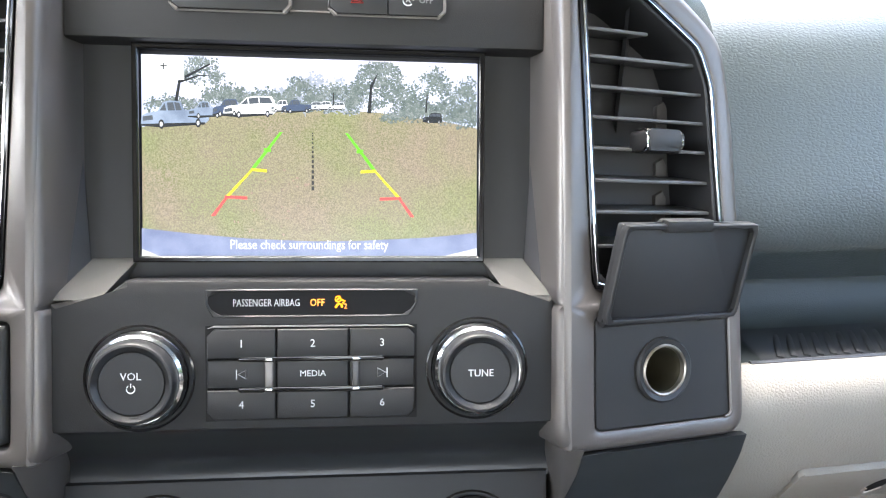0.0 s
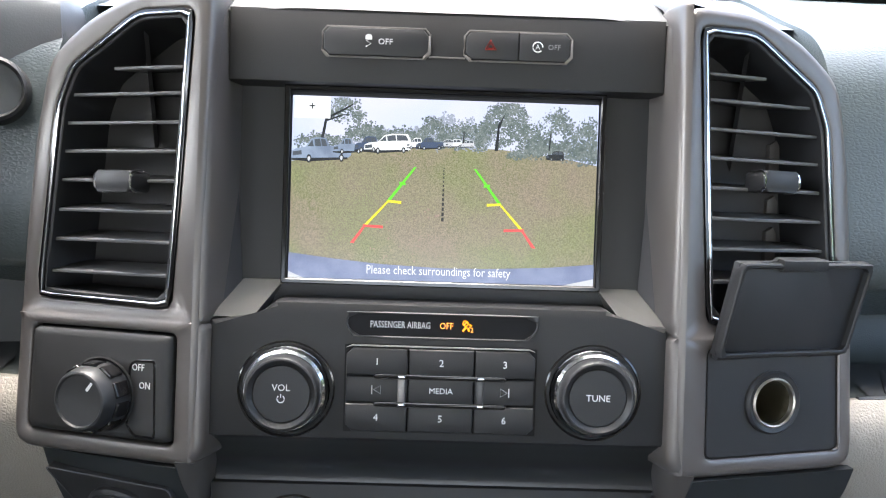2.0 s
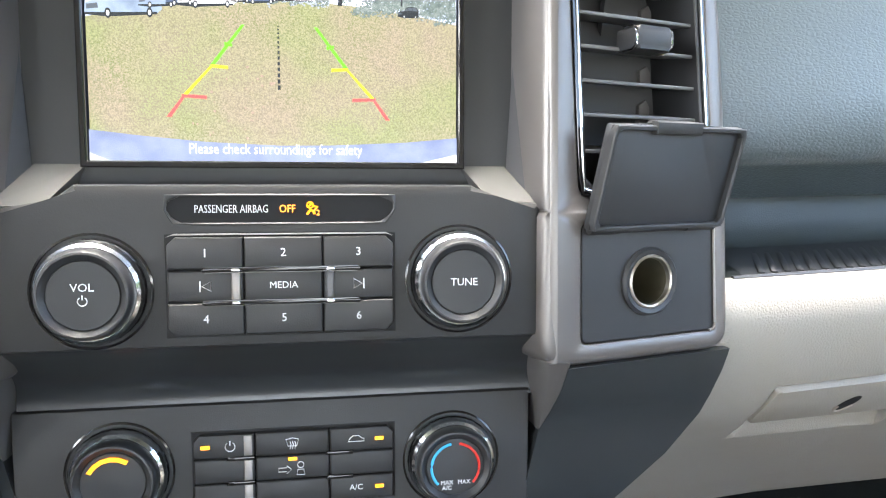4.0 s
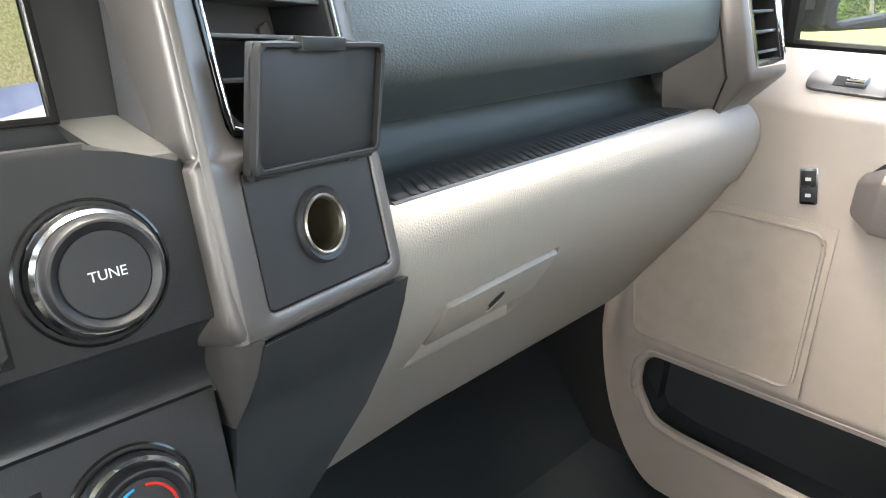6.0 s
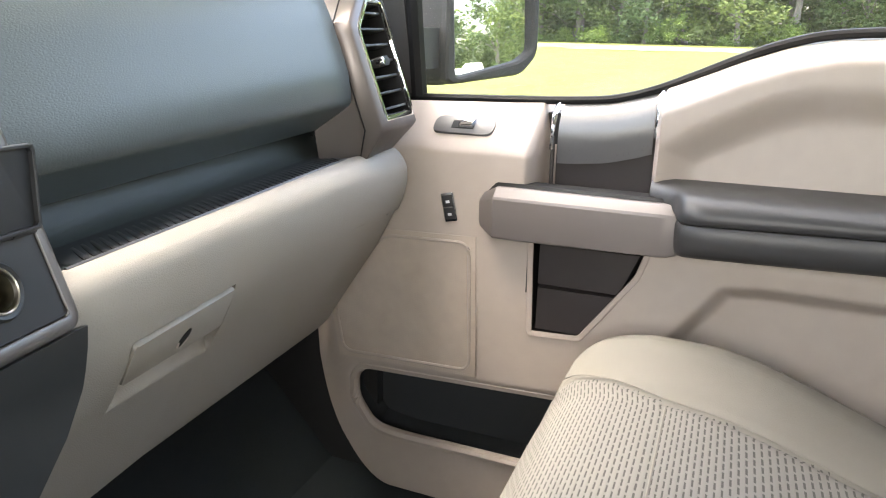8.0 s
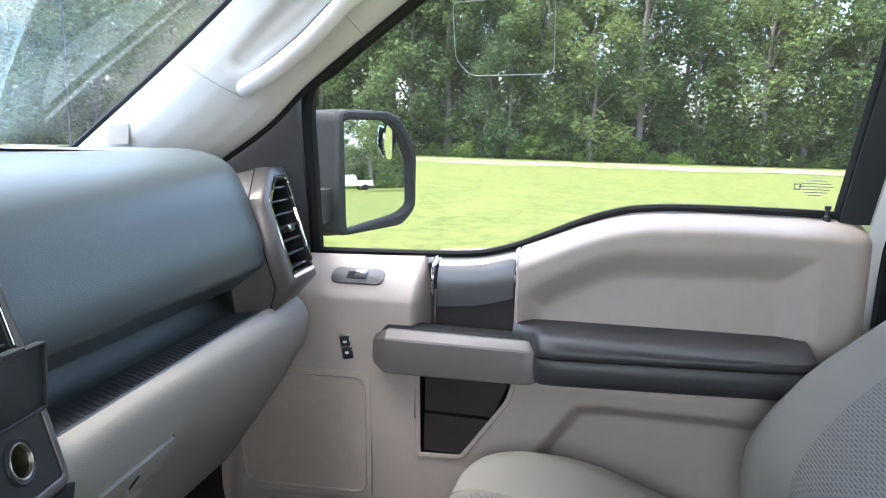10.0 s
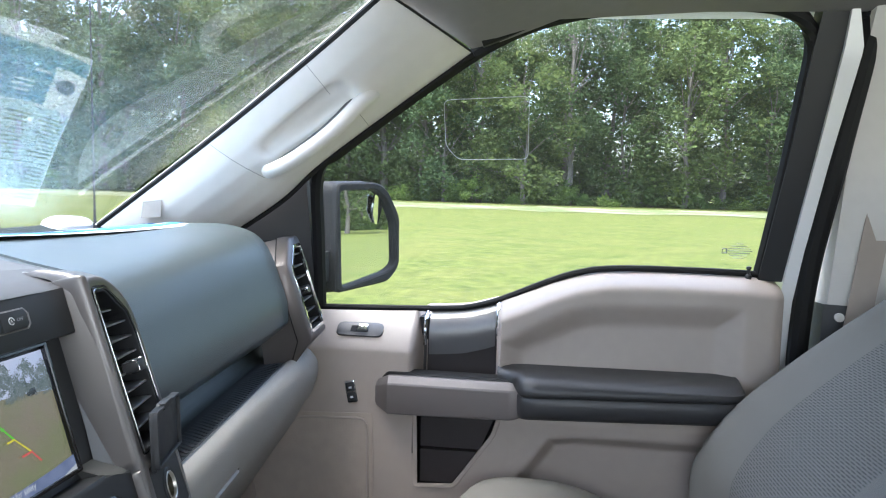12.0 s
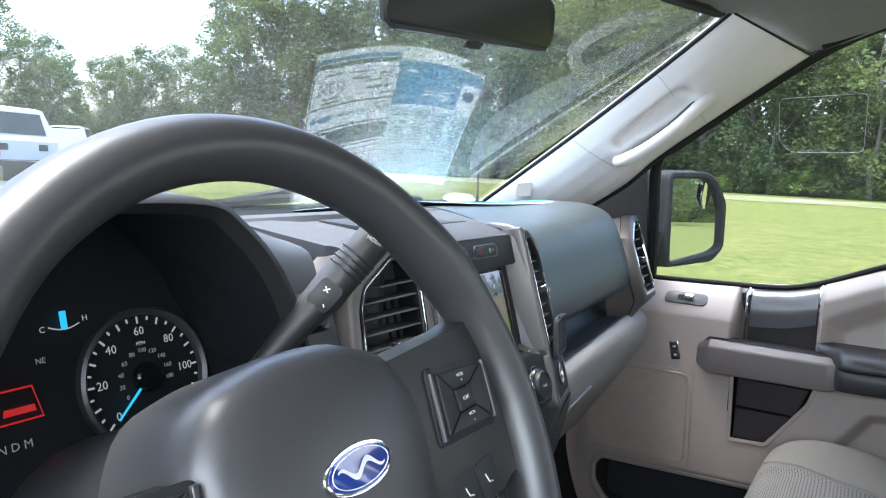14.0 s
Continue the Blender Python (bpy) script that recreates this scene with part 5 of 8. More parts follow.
part("pod_body", loft([[E0 @ Vector(p) for p in row] for row in POD]), PODM, pod, angle=40)
part("pod_seam", tube([E0 @ Vector((u - 0.0004, v, n + 0.0002)) for u, v, n in (POD[3][0], POD[3][7], POD[3][6], POD[3][5], POD[3][4])], 0.0010, 5), PITCH, pod)
part("pod_core", prism(inset(PVENT, -0.004), -0.075, -0.053, 0, E0), PITCH, pod)
part("vent_frame", framed(PVENT, inset(PVENT, 0.0068), -0.004, 0.0032, -0.01, E0, 0.0012), CHROME, pod)
part("vent_lining", framed(inset(PVENT, 0.0070), inset(PVENT, 0.0086), -0.006, -0.001, -0.046, E0, 0.0005), PITCH, pod)
part("vent_back", prism(inset(PVENT, 0.002), -0.052, -0.045, 0, E0), PITCH, pod)
for i in range(7):
    v = 0.059 - 0.0208 * i
    a = -0.058 + max(0.0, (v - 0.036) * 1.40) if v > 0 else -0.058 - v * 0.06
    part("slat", box(a, 0.040 + v * 0.02, v - 0.0016, v + 0.0016, -0.025, -0.003, 0.0005, E0), DARK, pod)
kb = part("vent_tab", prism(rounded([(-0.022, -0.006), (0.002, -0.006), (0.002, 0.006), (-0.022, 0.006)], 0.003), -0.006, 0.010, 0.003, at(E0, -0.012, -0.006, 0)), DARK, pod)
part("tab_cap", prism(rounded([(-0.022, -0.0045), (-0.016, -0.0045), (-0.016, 0.0045), (-0.022, 0.0045)], 0.002), 0.0, 0.0112, 0.001, at(E0, -0.012, -0.006, 0)), CHROME, kb)

# ---- driver's side: binnacle, steering wheel, stalk ----
clu = thing("instrument_cluster", "dark hooded instrument cluster with a lit speedometer", "instrument panel", (-0.484, 0.5, 1.36))
ARCH = [(-0.165, -0.16), (-0.162, -0.03), (-0.148, 0.035), (-0.122, 0.085), (-0.085, 0.122), (-0.050, 0.138), (0.050, 0.138), (0.085, 0.122), (0.122, 0.085), (0.148, 0.035), (0.162, -0.03), (0.165, -0.16)]
ARCH = [(q.x, q.y) for q in curve([(a, b, 0) for a, b in ARCH], 66)]
IN = [(p[0] * 0.93, p[1] - 0.011 if p[1] > 0 else p[1]) for p in ARCH]
C0 = Vector((-0.484, 0.0, 1.375))
ring = lambda pts, y, dz, s=1.0: [C0 + Vector((a * s, y + 0.15 * (0.138 - b) * 0, b + dz)) for a, b in pts]
part("hood", loft([ring(IN, 0.385, 0.0), ring([(a * 0.965, b - 0.004 if b > 0 else b) for a, b in ARCH], 0.373, 0.0), ring(ARCH, 0.376, 0.0), ring(ARCH, 0.41, 0.002), ring(ARCH, 0.56, 0.0, 1.06)], False), DARK, clu, "charcoal cluster hood", angle=60)
for s in (-1, 1):
    half_ = [p for p in ring(ARCH, 0.415, -0.001, 1.004) if (p.x - C0.x) * s >= -0.001]
    half_ = half_ if half_[0].z > half_[-1].z else half_[::-1]
    brow = [p + Vector((0.004 * s, 0.020, 0.0)) for p in half_]
    edge_c = curve([(-0.484 + s * q, y, z) for q, y, z in ((0.0, 0.585, 1.4745), (0.10, 0.575, 1.4745), (0.17, 0.545, 1.473), (0.222, 0.505, 1.467), (0.247, 0.480, 1.458), (0.254, 0.466, 1.444), (0.255, 0.456, 1.40), (0.252, 0.446, 1.33), (0.245, 0.44, 1.24))], len(half_) - 1)
    rows = [half_, brow] + [[p.lerp(q, t) + Vector((0, 0, 0.007 * math.sin(math.pi * t))) for p, q in zip(brow, edge_c)] for t in (0.15, 0.35, 0.55, 0.75, 0.92, 1.0)] + [[p + Vector((0.003 * s, 0.010, -0.003)) for p in edge_c], [p + Vector((0.004 * s, 0.045, -0.010)) for p in edge_c]]
    part("hood_shoulder", loft(rows, False), SHOULD, clu, "slate smooth shoulder beside the hood", angle=50)
part("hood_lining", loft([ring(IN, 0.385, 0.0), ring([(a * 0.965, b - 0.012 if b > 0 else b) for a, b in ARCH], 0.44, 0.0), ring([(a * 1.01, b - 0.014 if b > 0 else b) for a, b in ARCH], 0.49, 0.0), ring([(a * 1.03, b - 0.014 if b > 0 else b) for a, b in ARCH], 0.53, 0.0)], False), CLUSTIN, clu, angle=60)
K = frame_of((-0.484, 0.510, 1.350), (1, 0, 0), (0, 0.25, 0.97))
part("dial_board", prism([(-0.175, -0.14), (0.175, -0.14), (0.175, 0.15), (-0.175, 0.15)], -0.012, -0.002, 0, K), CLUSTIN, clu)
GV = 0.005
for cx in (0.103, -0.103):
    g = part("gauge_ring", turned([(0.0585, -0.002), (0.0585, 0.006), (0.0560, 0.008), (0.0530, 0.005), (0.0520, -0.001)], at(K, cx, GV, 0), 56, False), GRAPH, clu)
    part("gauge_face", turned([(0.0525, 0.0), (0.0001, 0.0004)], at(K, cx, GV, 0), 48, False), CLUSTIN, g)
    for i in range(25):
        a = radians(222 - i * 264 / 24)
        big = i % 2 == 0
        part("gauge_tick", prism([(-0.0009, 0.0450 if big else 0.0475), (0.0009, 0.0450 if big else 0.0475), (0.0009, 0.0508), (-0.0009, 0.0508)], 0.0006, 0.0009, 0, at(K, cx, GV, 0, a - math.pi / 2)), GAUGE, g)
    for i in range(7):
        a = radians(222 - i * 44)
        if cx > 0:
            words(str(i * 20), 0.0098, at(K, cx + 0.0385 * math.cos(a), GV + 0.0385 * math.sin(a), 0.0008), GAUGE, g)
    for i in range(10):
        a = radians(215 - i * 25)
        if cx > 0:
            words(str(i * 20), 0.0052, at(K, cx + 0.0225 * math.cos(a), GV + 0.0225 * math.sin(a), 0.0008), GAUGE2, g)
    part("needle", prism([(-0.0012, -0.004), (0.0012, -0.004), (0.0007, 0.042), (-0.0007, 0.042)], 0.004, 0.0052, 0, at(K, cx, GV, 0, radians(222 - 90))), CYAN, g, "lit cyan needle")
    part("needle_hub", turned([(0.0125, 0.001), (0.0120, 0.007), (0.0100, 0.0085), (0.0001, 0.0085)], at(K, cx, GV, 0), 32, False), GLOSS, g)
words("MPH", 0.0042, at(K, 0.103, 0.0335, 0.0008), GAUGE, clu)
part("temperature_needle", prism([(-0.0024, 0), (0.0024, 0), (0.0024, 0.014), (-0.0024, 0.014)], 0.001, 0.002, 0, at(K, 0.042, 0.056, 0)), CYAN, clu)
part("temperature_arc", tube([K @ Vector((0.042 + x, 0.056 + 22 * x * x, 0.0012)) for x in (-0.012, -0.008, -0.004, 0, 0.004, 0.008, 0.012)], 0.0006, 4), GAUGE, clu)
words("C", 0.0065, at(K, 0.0255, 0.058, 0.001), GAUGE, clu)
words("H", 0.0065, at(K, 0.059, 0.062, 0.001), GAUGE, clu)
words("NE", 0.0060, at(K, 0.021, 0.036, 0.001), GAUGE2, clu)
REDL = glow("red_lamp", (0.8, 0.03, 0.03), 0.10)
part("warning_mark", tube([K @ Vector(p) for p in ((-0.020, -0.003, 0.0015), (0.017, -0.003, 0.0015), (0.012, 0.020, 0.0015), (-0.015, 0.020, 0.0015))], 0.0009, 4, closed=True), REDL, clu)
part("warning_bar", prism([(-0.010, 0.002), (0.013, 0.002), (0.012, 0.007), (-0.009, 0.007)], 0.001, 0.0014, 0, K), REDL, clu)
words("P R N D M", 0.0085, at(K, -0.012, -0.020, 0.001), GAUGE2, clu)

WT = radians(25)
W = frame_of((-0.484, 0.215, 1.377), (1, 0, 0), (0, math.sin(WT), math.cos(WT)))
wheel = thing("steering_wheel", "charcoal leather-grain steering wheel with a blue oval badge", "steering wheel", (-0.484, 0.215, 1.377))
rings = []
for i in range(97):
    a = 2 * math.pi * i / 96
    grip = 1 + 0.10 * math.exp(-((abs(((a - math.pi / 2 + math.pi) % (2 * math.pi)) - math.pi) - 0.95) / 0.16) ** 2)
    row = []
    for j in range(18):
        b = 2 * math.pi * j / 18
        row.append(W @ Vector(((0.185 + 0.0165 * grip * math.cos(b)) * math.cos(a), (0.185 + 0.0165 * grip * math.cos(b)) * math.sin(a), 0.0195 * grip * math.sin(b))))
    rings.append(row)
part("rim", loft(rings), WHEELSKIN, wheel, "thick charcoal rim with thumb grips")
hub = rounded([(-0.062, -0.055), (-0.042, -0.085), (0.042, -0.085), (0.062, -0.055), (0.073, -0.010), (0.079, 0.032), (0.062, 0.064), (0.024, 0.078), (-0.024, 0.078), (-0.064, 0.068), (-0.084, 0.034), (-0.073, -0.010)], 0.014, 6)
hp = resample(hub, 64)
rings = [[W @ Vector((u * s, v * s, n)) for u, v in hp] for s, n in ((1.0, -0.06), (1.0, -0.012), (0.985, -0.003), (0.94, 0.006), (0.84, 0.012), (0.6, 0.0165), (0.3, 0.018), (0.02, 0.0185))]
part("airbag_pad", loft(rings, True, True), WHEELSKIN, wheel, "domed airbag pad", angle=60)
bad = [(0.0245 * math.cos(a), 0.0135 + 0.0110 * math.sin(a)) for a in [2 * math.pi * i / 40 for i in range(40)]]
bg = part("badge", prism(bad, 0.010, 0.0195, 0.0008, W), CHROME, wheel, "oval badge with silver edge")
part("badge_face", prism([(u * 0.93, 0.0135 + (v - 0.0135) * 0.88) for u, v in bad], 0.018, 0.0200, 0.0004, W), EMBLEM, bg, "dark blue enamel oval")
part("badge_line", tube([W @ Vector((0.0205 * math.cos(a), 0.0135 + 0.0083 * math.sin(a), 0.0201)) for a in [2 * math.pi * i / 40 for i in range(40)]], 0.0003, 4, closed=True), INK, bg)
part("badge_scroll", loft([[W @ Vector((u, 0.0135 + 0.0028 * math.sin(u * 330) + d * (1.0 - (u / 0.019) ** 2), 0.02045)) for u in np.linspace(-0.0165, 0.0165, 25)] for d in (-0.0016, 0.0016)], False), INK, bg)
for s in (-1, 1):
    rows = []
    for u, hlo, hhi, n in ((0.060, -0.050, 0.060, 0.006), (0.100, -0.050, 0.063, 0.006), (0.135, -0.048, 0.065, 0.005), (0.156, -0.045, 0.068, 0.002), (0.166, -0.046, 0.076, 0.0), (0.178, -0.055, 0.090, -0.002)):
        hhi = hhi if s == 1 else hhi - 0.022
        rows.append([W @ Vector((s * u, v, q)) for v, q in ((hlo, n - 0.02), (hlo + 0.004, n), (hlo + 0.03, n + 0.001), (hhi - 0.03, n + 0.001), (hhi - 0.004, n), (hhi, n - 0.02))])
    sp = part("spoke", loft(rows, True, True), SPOKE, wheel, angle=40)
    M = at(W, s * 0.115, 0.019, 0.0065) @ Matrix.Diagonal((1.04, 0.70, 1, 1))
    part("switch_bezel", prism(rounded([(-0.034, -0.030), (0.028, -0.034), (0.036, 0.028), (-0.026, 0.036)], 0.005), -0.004, 0.0022, 0.001, M), BLACK, sp)
    mid = [(-0.009, -0.010), (0.009, -0.010), (0.009, 0.010), (-0.009, 0.010)]
    out = [(-0.026, -0.024), (0.024, -0.027), (0.029, 0.024), (-0.021, 0.029)]
    part("switch_centre", prism(inset(mid, 0.0006), 0.0, 0.0058, 0.001, M), DARK, sp)
    for i in range(4):
        j = (i + 1) % 4
        b_ = part("switch_key", prism(inset([out[i], out[j], mid[j], mid[i]], 0.0005), 0.0, 0.0052, 0.0008, M), DARK, sp)
    for t, u, v in (("VOL", 0.001, 0.0205), ("+", 0.001, 0.0155), ("VOL", 0.001, -0.0145), ("-", 0.001, -0.020), ("OK", 0.0, 0.0)):
        words(t, 0.0050 if len(t) < 3 else 0.0042, at(M, u, v, 0.0060), INK, sp)
    part("bezel_edge", prism([(-0.031, -0.026), (-0.028, -0.026), (-0.023, 0.031), (-0.026, 0.031)], 0.001, 0.0045, 0.0006, M), GRAPH, sp)
    part("bezel_edge", prism([(0.0265, -0.028), (0.0295, -0.028), (0.0345, 0.025), (0.0315, 0.025)], 0.001, 0.0045, 0.0006, M), GRAPH, sp)
    M2 = at(W, s * 0.106, -0.032, 0.0035)
    for du in (-0.012, 0.012):
        part("call_key", prism(rounded([(du - 0.011, -0.011), (du + 0.011, -0.012), (du + 0.011, 0.012), (du - 0.011, 0.011)], 0.003), -0.006, 0.004, 0.001, M2), DARK, sp)
        part("call_symbol", tube([M2 @ Vector((du + x, y, 0.0042)) for x, y in ((-0.003, 0.003), (-0.001, -0.002), (0.003, -0.003))], 0.0006, 4), INK, sp)
rows = [[W @ Vector((u, v, n)) for u, n in ((-0.030, -0.012), (-0.024, 0.010), (0.024, 0.010), (0.030, -0.012))] for v in (-0.075, -0.12, -0.172)]
part("lower_spoke", loft(rows, True, True), GRAPH, wheel)
part("column_shroud", loft([[W @ Vector((r * math.cos(a), r * math.sin(a) - 0.01, n)) for a in [2 * math.pi * i / 24 for i in range(24)]] for r, n in ((0.05, -0.02), (0.075, -0.06), (0.08, -0.20))], True, True), BLACK, wheel)
stalk = thing("gear_selector_stalk", "charcoal column gear selector with a plus and minus key", "gear selector", (-0.37, 0.40, 1.37))
sp = [Vector(p) for p in ((-0.398, 0.400, 1.352), (-0.372, 0.384, 1.388), (-0.345, 0.371, 1.420), (-0.329, 0.362, 1.4385), (-0.318, 0.354, 1.455), (-0.309, 0.345, 1.470), (-0.292, 0.330, 1.496), (-0.286, 0.325, 1.505))]
part("lever", tube(sp, [0.0080, 0.0095, 0.0125, 0.0150, 0.0150, 0.0146, 0.0142, 0.0085], 18), ARM, stalk)
SD = (sp[6] - sp[3]).normalized()
SN = (Vector((-0.74, 0.01, 1.54)) - sp[3])
SN = (SN - SN.dot(SD) * SD).normalized()
SM = frame_of(sp[3] + SN * 0.0115, SD.cross(SN), SD)
part("shift_key", prism(rounded([(-0.0095, -0.012), (0.0095, -0.012), (0.0095, 0.011), (-0.0095, 0.011)], 0.003), -0.006, 0.0040, 0.001, SM), BLACK, stalk)
words("+", 0.0115, at(SM, -0.002, 0.003, 0.0042, radians(-35)), INK, stalk)
words("-", 0.0105, at(SM, 0.005, -0.0065, 0.0042, radians(-35)), INK, stalk)
for i in range(4):
    p = sp[4].lerp(sp[5], i / 4) + SD * 0.002
    part("grip_ring", tube([p + 0.0150 * (math.cos(a) * SM.to_3x3().col[0] + math.sin(a) * SM.to_3x3().col[2]) for a in [2 * math.pi * j / 20 for j in range(20)]], 0.0011, 5, closed=True), BLACK, stalk)
words("DRIVE", 0.0046, at(SM, 0.000, 0.060, 0.0030, radians(10)), INK, stalk)
words("MODE", 0.0046, at(SM, 0.001, 0.0545, 0.0030, radians(10)), INK, stalk)

ign = thing("start_button_blank", "round slate blank cap beside the steering column", "button", (-0.252, 0.43, 1.404))
IG = frame_of((-0.256, 0.430, 1.404), (0.92, 0.38, 0.0), (-0.08, 0.26, 0.96))
part("cap_rim", turned([(0.0200, -0.05), (0.0192, -0.004), (0.0184, 0.001), (0.0168, 0.002), (0.0152, 0.0004), (0.0148, -0.002)], IG, 40, False), BLACK, ign)
part("cap_face", turned([(0.0149, -0.0014), (0.0001, -0.0010)], IG, 40, False), SHOULD, ign, "smooth slate cap face")

# ---- doors ----
SILL = [(0.62, 1.296), (0.47, 1.293), (0.30, 1.297), (0.20, 1.301), (0.150, 1.306), (0.10, 1.320), (0.052, 1.340), (-0.01, 1.368), (-0.06, 1.386), (-0.11, 1.396), (-0.20, 1.400), (-0.36, 1.399), (-0.425, 1.394)]
YS, ZS = np.array([p[0] for p in SILL])[::-1], np.array([p[1] for p in SILL])[::-1]
sill_z = lambda y: np.interp(y, YS, ZS)


def smooth_in(y, z, poly, soft):
    """1 well inside the polygon, 0 outside, blended over soft metres within its edge."""
    d = np.full(y.shape, 1e9)
    inside = np.zeros(y.shape, bool)
    for (ax, ay), (bx, by) in zip(poly, poly[1:] + poly[:1]):
        ex, ey = bx - ax, by - ay
        t = np.clip(((y - ax) * ex + (z - ay) * ey) / (ex * ex + ey * ey), 0, 1)
        d = np.minimum(d, np.hypot(y - ax - t * ex, z - ay - t * ey))
        if by != ay:
            inside ^= ((ay > z) != (by > z)) & (y < (bx - ax) * (z - ay) / (by - ay) + ax)
    s = np.clip(d / soft, 0, 1) * inside
    return s * s * (3 - 2 * s)


UPREC = [(0.085, 1.265), (0.045, 1.292), (-0.04, 1.335), (-0.085, 1.346), (-0.30, 1.353), (-0.358, 1.348), (-0.362, 1.11), (0.09, 1.11)]
ARMREC = [(-0.015, 1.088), (-0.06, 1.094), (-0.43, 1.094), (-0.43, 0.80), (0.16, 0.84), (0.145, 0.90), (0.055, 0.990)]
CAPREC = [(0.252, 1.33), (0.080, 1.34), (0.080, 1.112), (0.252, 1.112)]
CUBBY = [(0.243, 1.128), (0.070, 1.128), (0.084, 1.08), (0.158, 0.974), (0.238, 0.970)]
SPEAK = [(0.470, 1.093), (0.332, 1.098), (0.327, 0.896), (0.545, 0.888), (0.560, 0.978)]
POCKET = [(0.522, 0.858), (0.540, 0.835), (0.540, 0.79), (0.505, 0.742), (0.46, 0.735), (-0.30, 0.735), (-0.30, 0.885), (0.20, 0.872)]


def door_skin(side):
    ny, nz = (250, 210) if side == 1 else (110, 90)
    y = np.linspace(-0.425, 0.62, ny)[:, None] * np.ones((1, nz))
    s = np.linspace(0, 1, nz)[None, :] * np.ones((ny, 1))
    top = sill_z(y)
    bot = 0.63 + 0.22 * np.clip((y - 0.47) / 0.15, 0, 1) ** 2
    z = bot + (top - bot) * s
    drop = top - z
    front = 0.862 + 0.088 * np.clip((z - 1.232) / 0.068, 0, 1) ** 1.3
    rear = 0.862 + 0.085 * np.clip((0.032 - drop) / 0.032, 0, 1) ** 2.2
    k = np.clip((y - 0.10) / 0.12, 0, 1)
    x = rear + (front - rear) * k * k * (3 - 2 * k)
    x = x + 0.016 * np.clip((1.0 - z) / 0.3, 0, 1)
    x = x + 0.028 * smooth_in(y, z, UPREC, 0.055)
    x = x + 0.028 * smooth_in(y, z, ARMREC, 0.030)
    x = x + 0.088 * smooth_in(y, z, CAPREC, 0.014)
    x = x - 0.005 * smooth_in(y, z, SPEAK, 0.006) + 0.004 * smooth_in(y, z, inset(SPEAK[::-1], 0.010)[::-1], 0.004)
    x = x + 0.012 * smooth_in(y, z, inset(POCKET[::-1], -0.012)[::-1], 0.03)
    hole = (smooth_in(y, z, CUBBY, 0.004) > 0.5) | (smooth_in(y, z, POCKET, 0.006) > 0.5)
    x = x + 0.030 * np.clip((y - 0.56) / 0.06, 0, 1) ** 2 + 0.02 * np.clip((-0.400 - y) / 0.025, 0, 1) ** 2
    verts = [(side * float(a), float(b), float(c)) for a, b, c in zip(x.ravel(), y.ravel(), z.ravel())]
    bm = bmesh.new()
    vs = [bm.verts.new(v) for v in verts]
    for i in range(ny - 1):
        for j in range(nz - 1):
            q = i * nz + j
            if not hole[i, j]:
                bm.faces.new((vs[q], vs[q + nz], vs[q + nz + 1], vs[q + 1]))
    bmesh.ops.delete(bm, geom=[v for v in bm.verts if not v.link_faces], context="VERTS")
    return bm


def glass_x(z):
    return 0.962 - 0.205 * (z - 1.30)


WTOP = [(0.455, 1.300), (0.452, 1.44), (0.446, 1.572), (0.40, 1.612), (0.30, 1.684), (0.20, 1.752), (0.12, 1.802), (0.05, 1.834), (-0.02, 1.853), (-0.10, 1.864), (-0.25, 1.871), (-0.345, 1.868), (-0.392, 1.858), (-0.420, 1.838), (-0.432, 1.80), (-0.428, 1.73), (-0.418, 1.60), (-0.398, 1.40)]


def cup(rings):
    """An open box: side walls and a floor."""
    bm = loft(rings)
    bm.verts.ensure_lookup_table()
    k = len(rings[0])
    bm.faces.new([bm.verts[len(bm.verts) - k + i] for i in range(k)])
    return bm


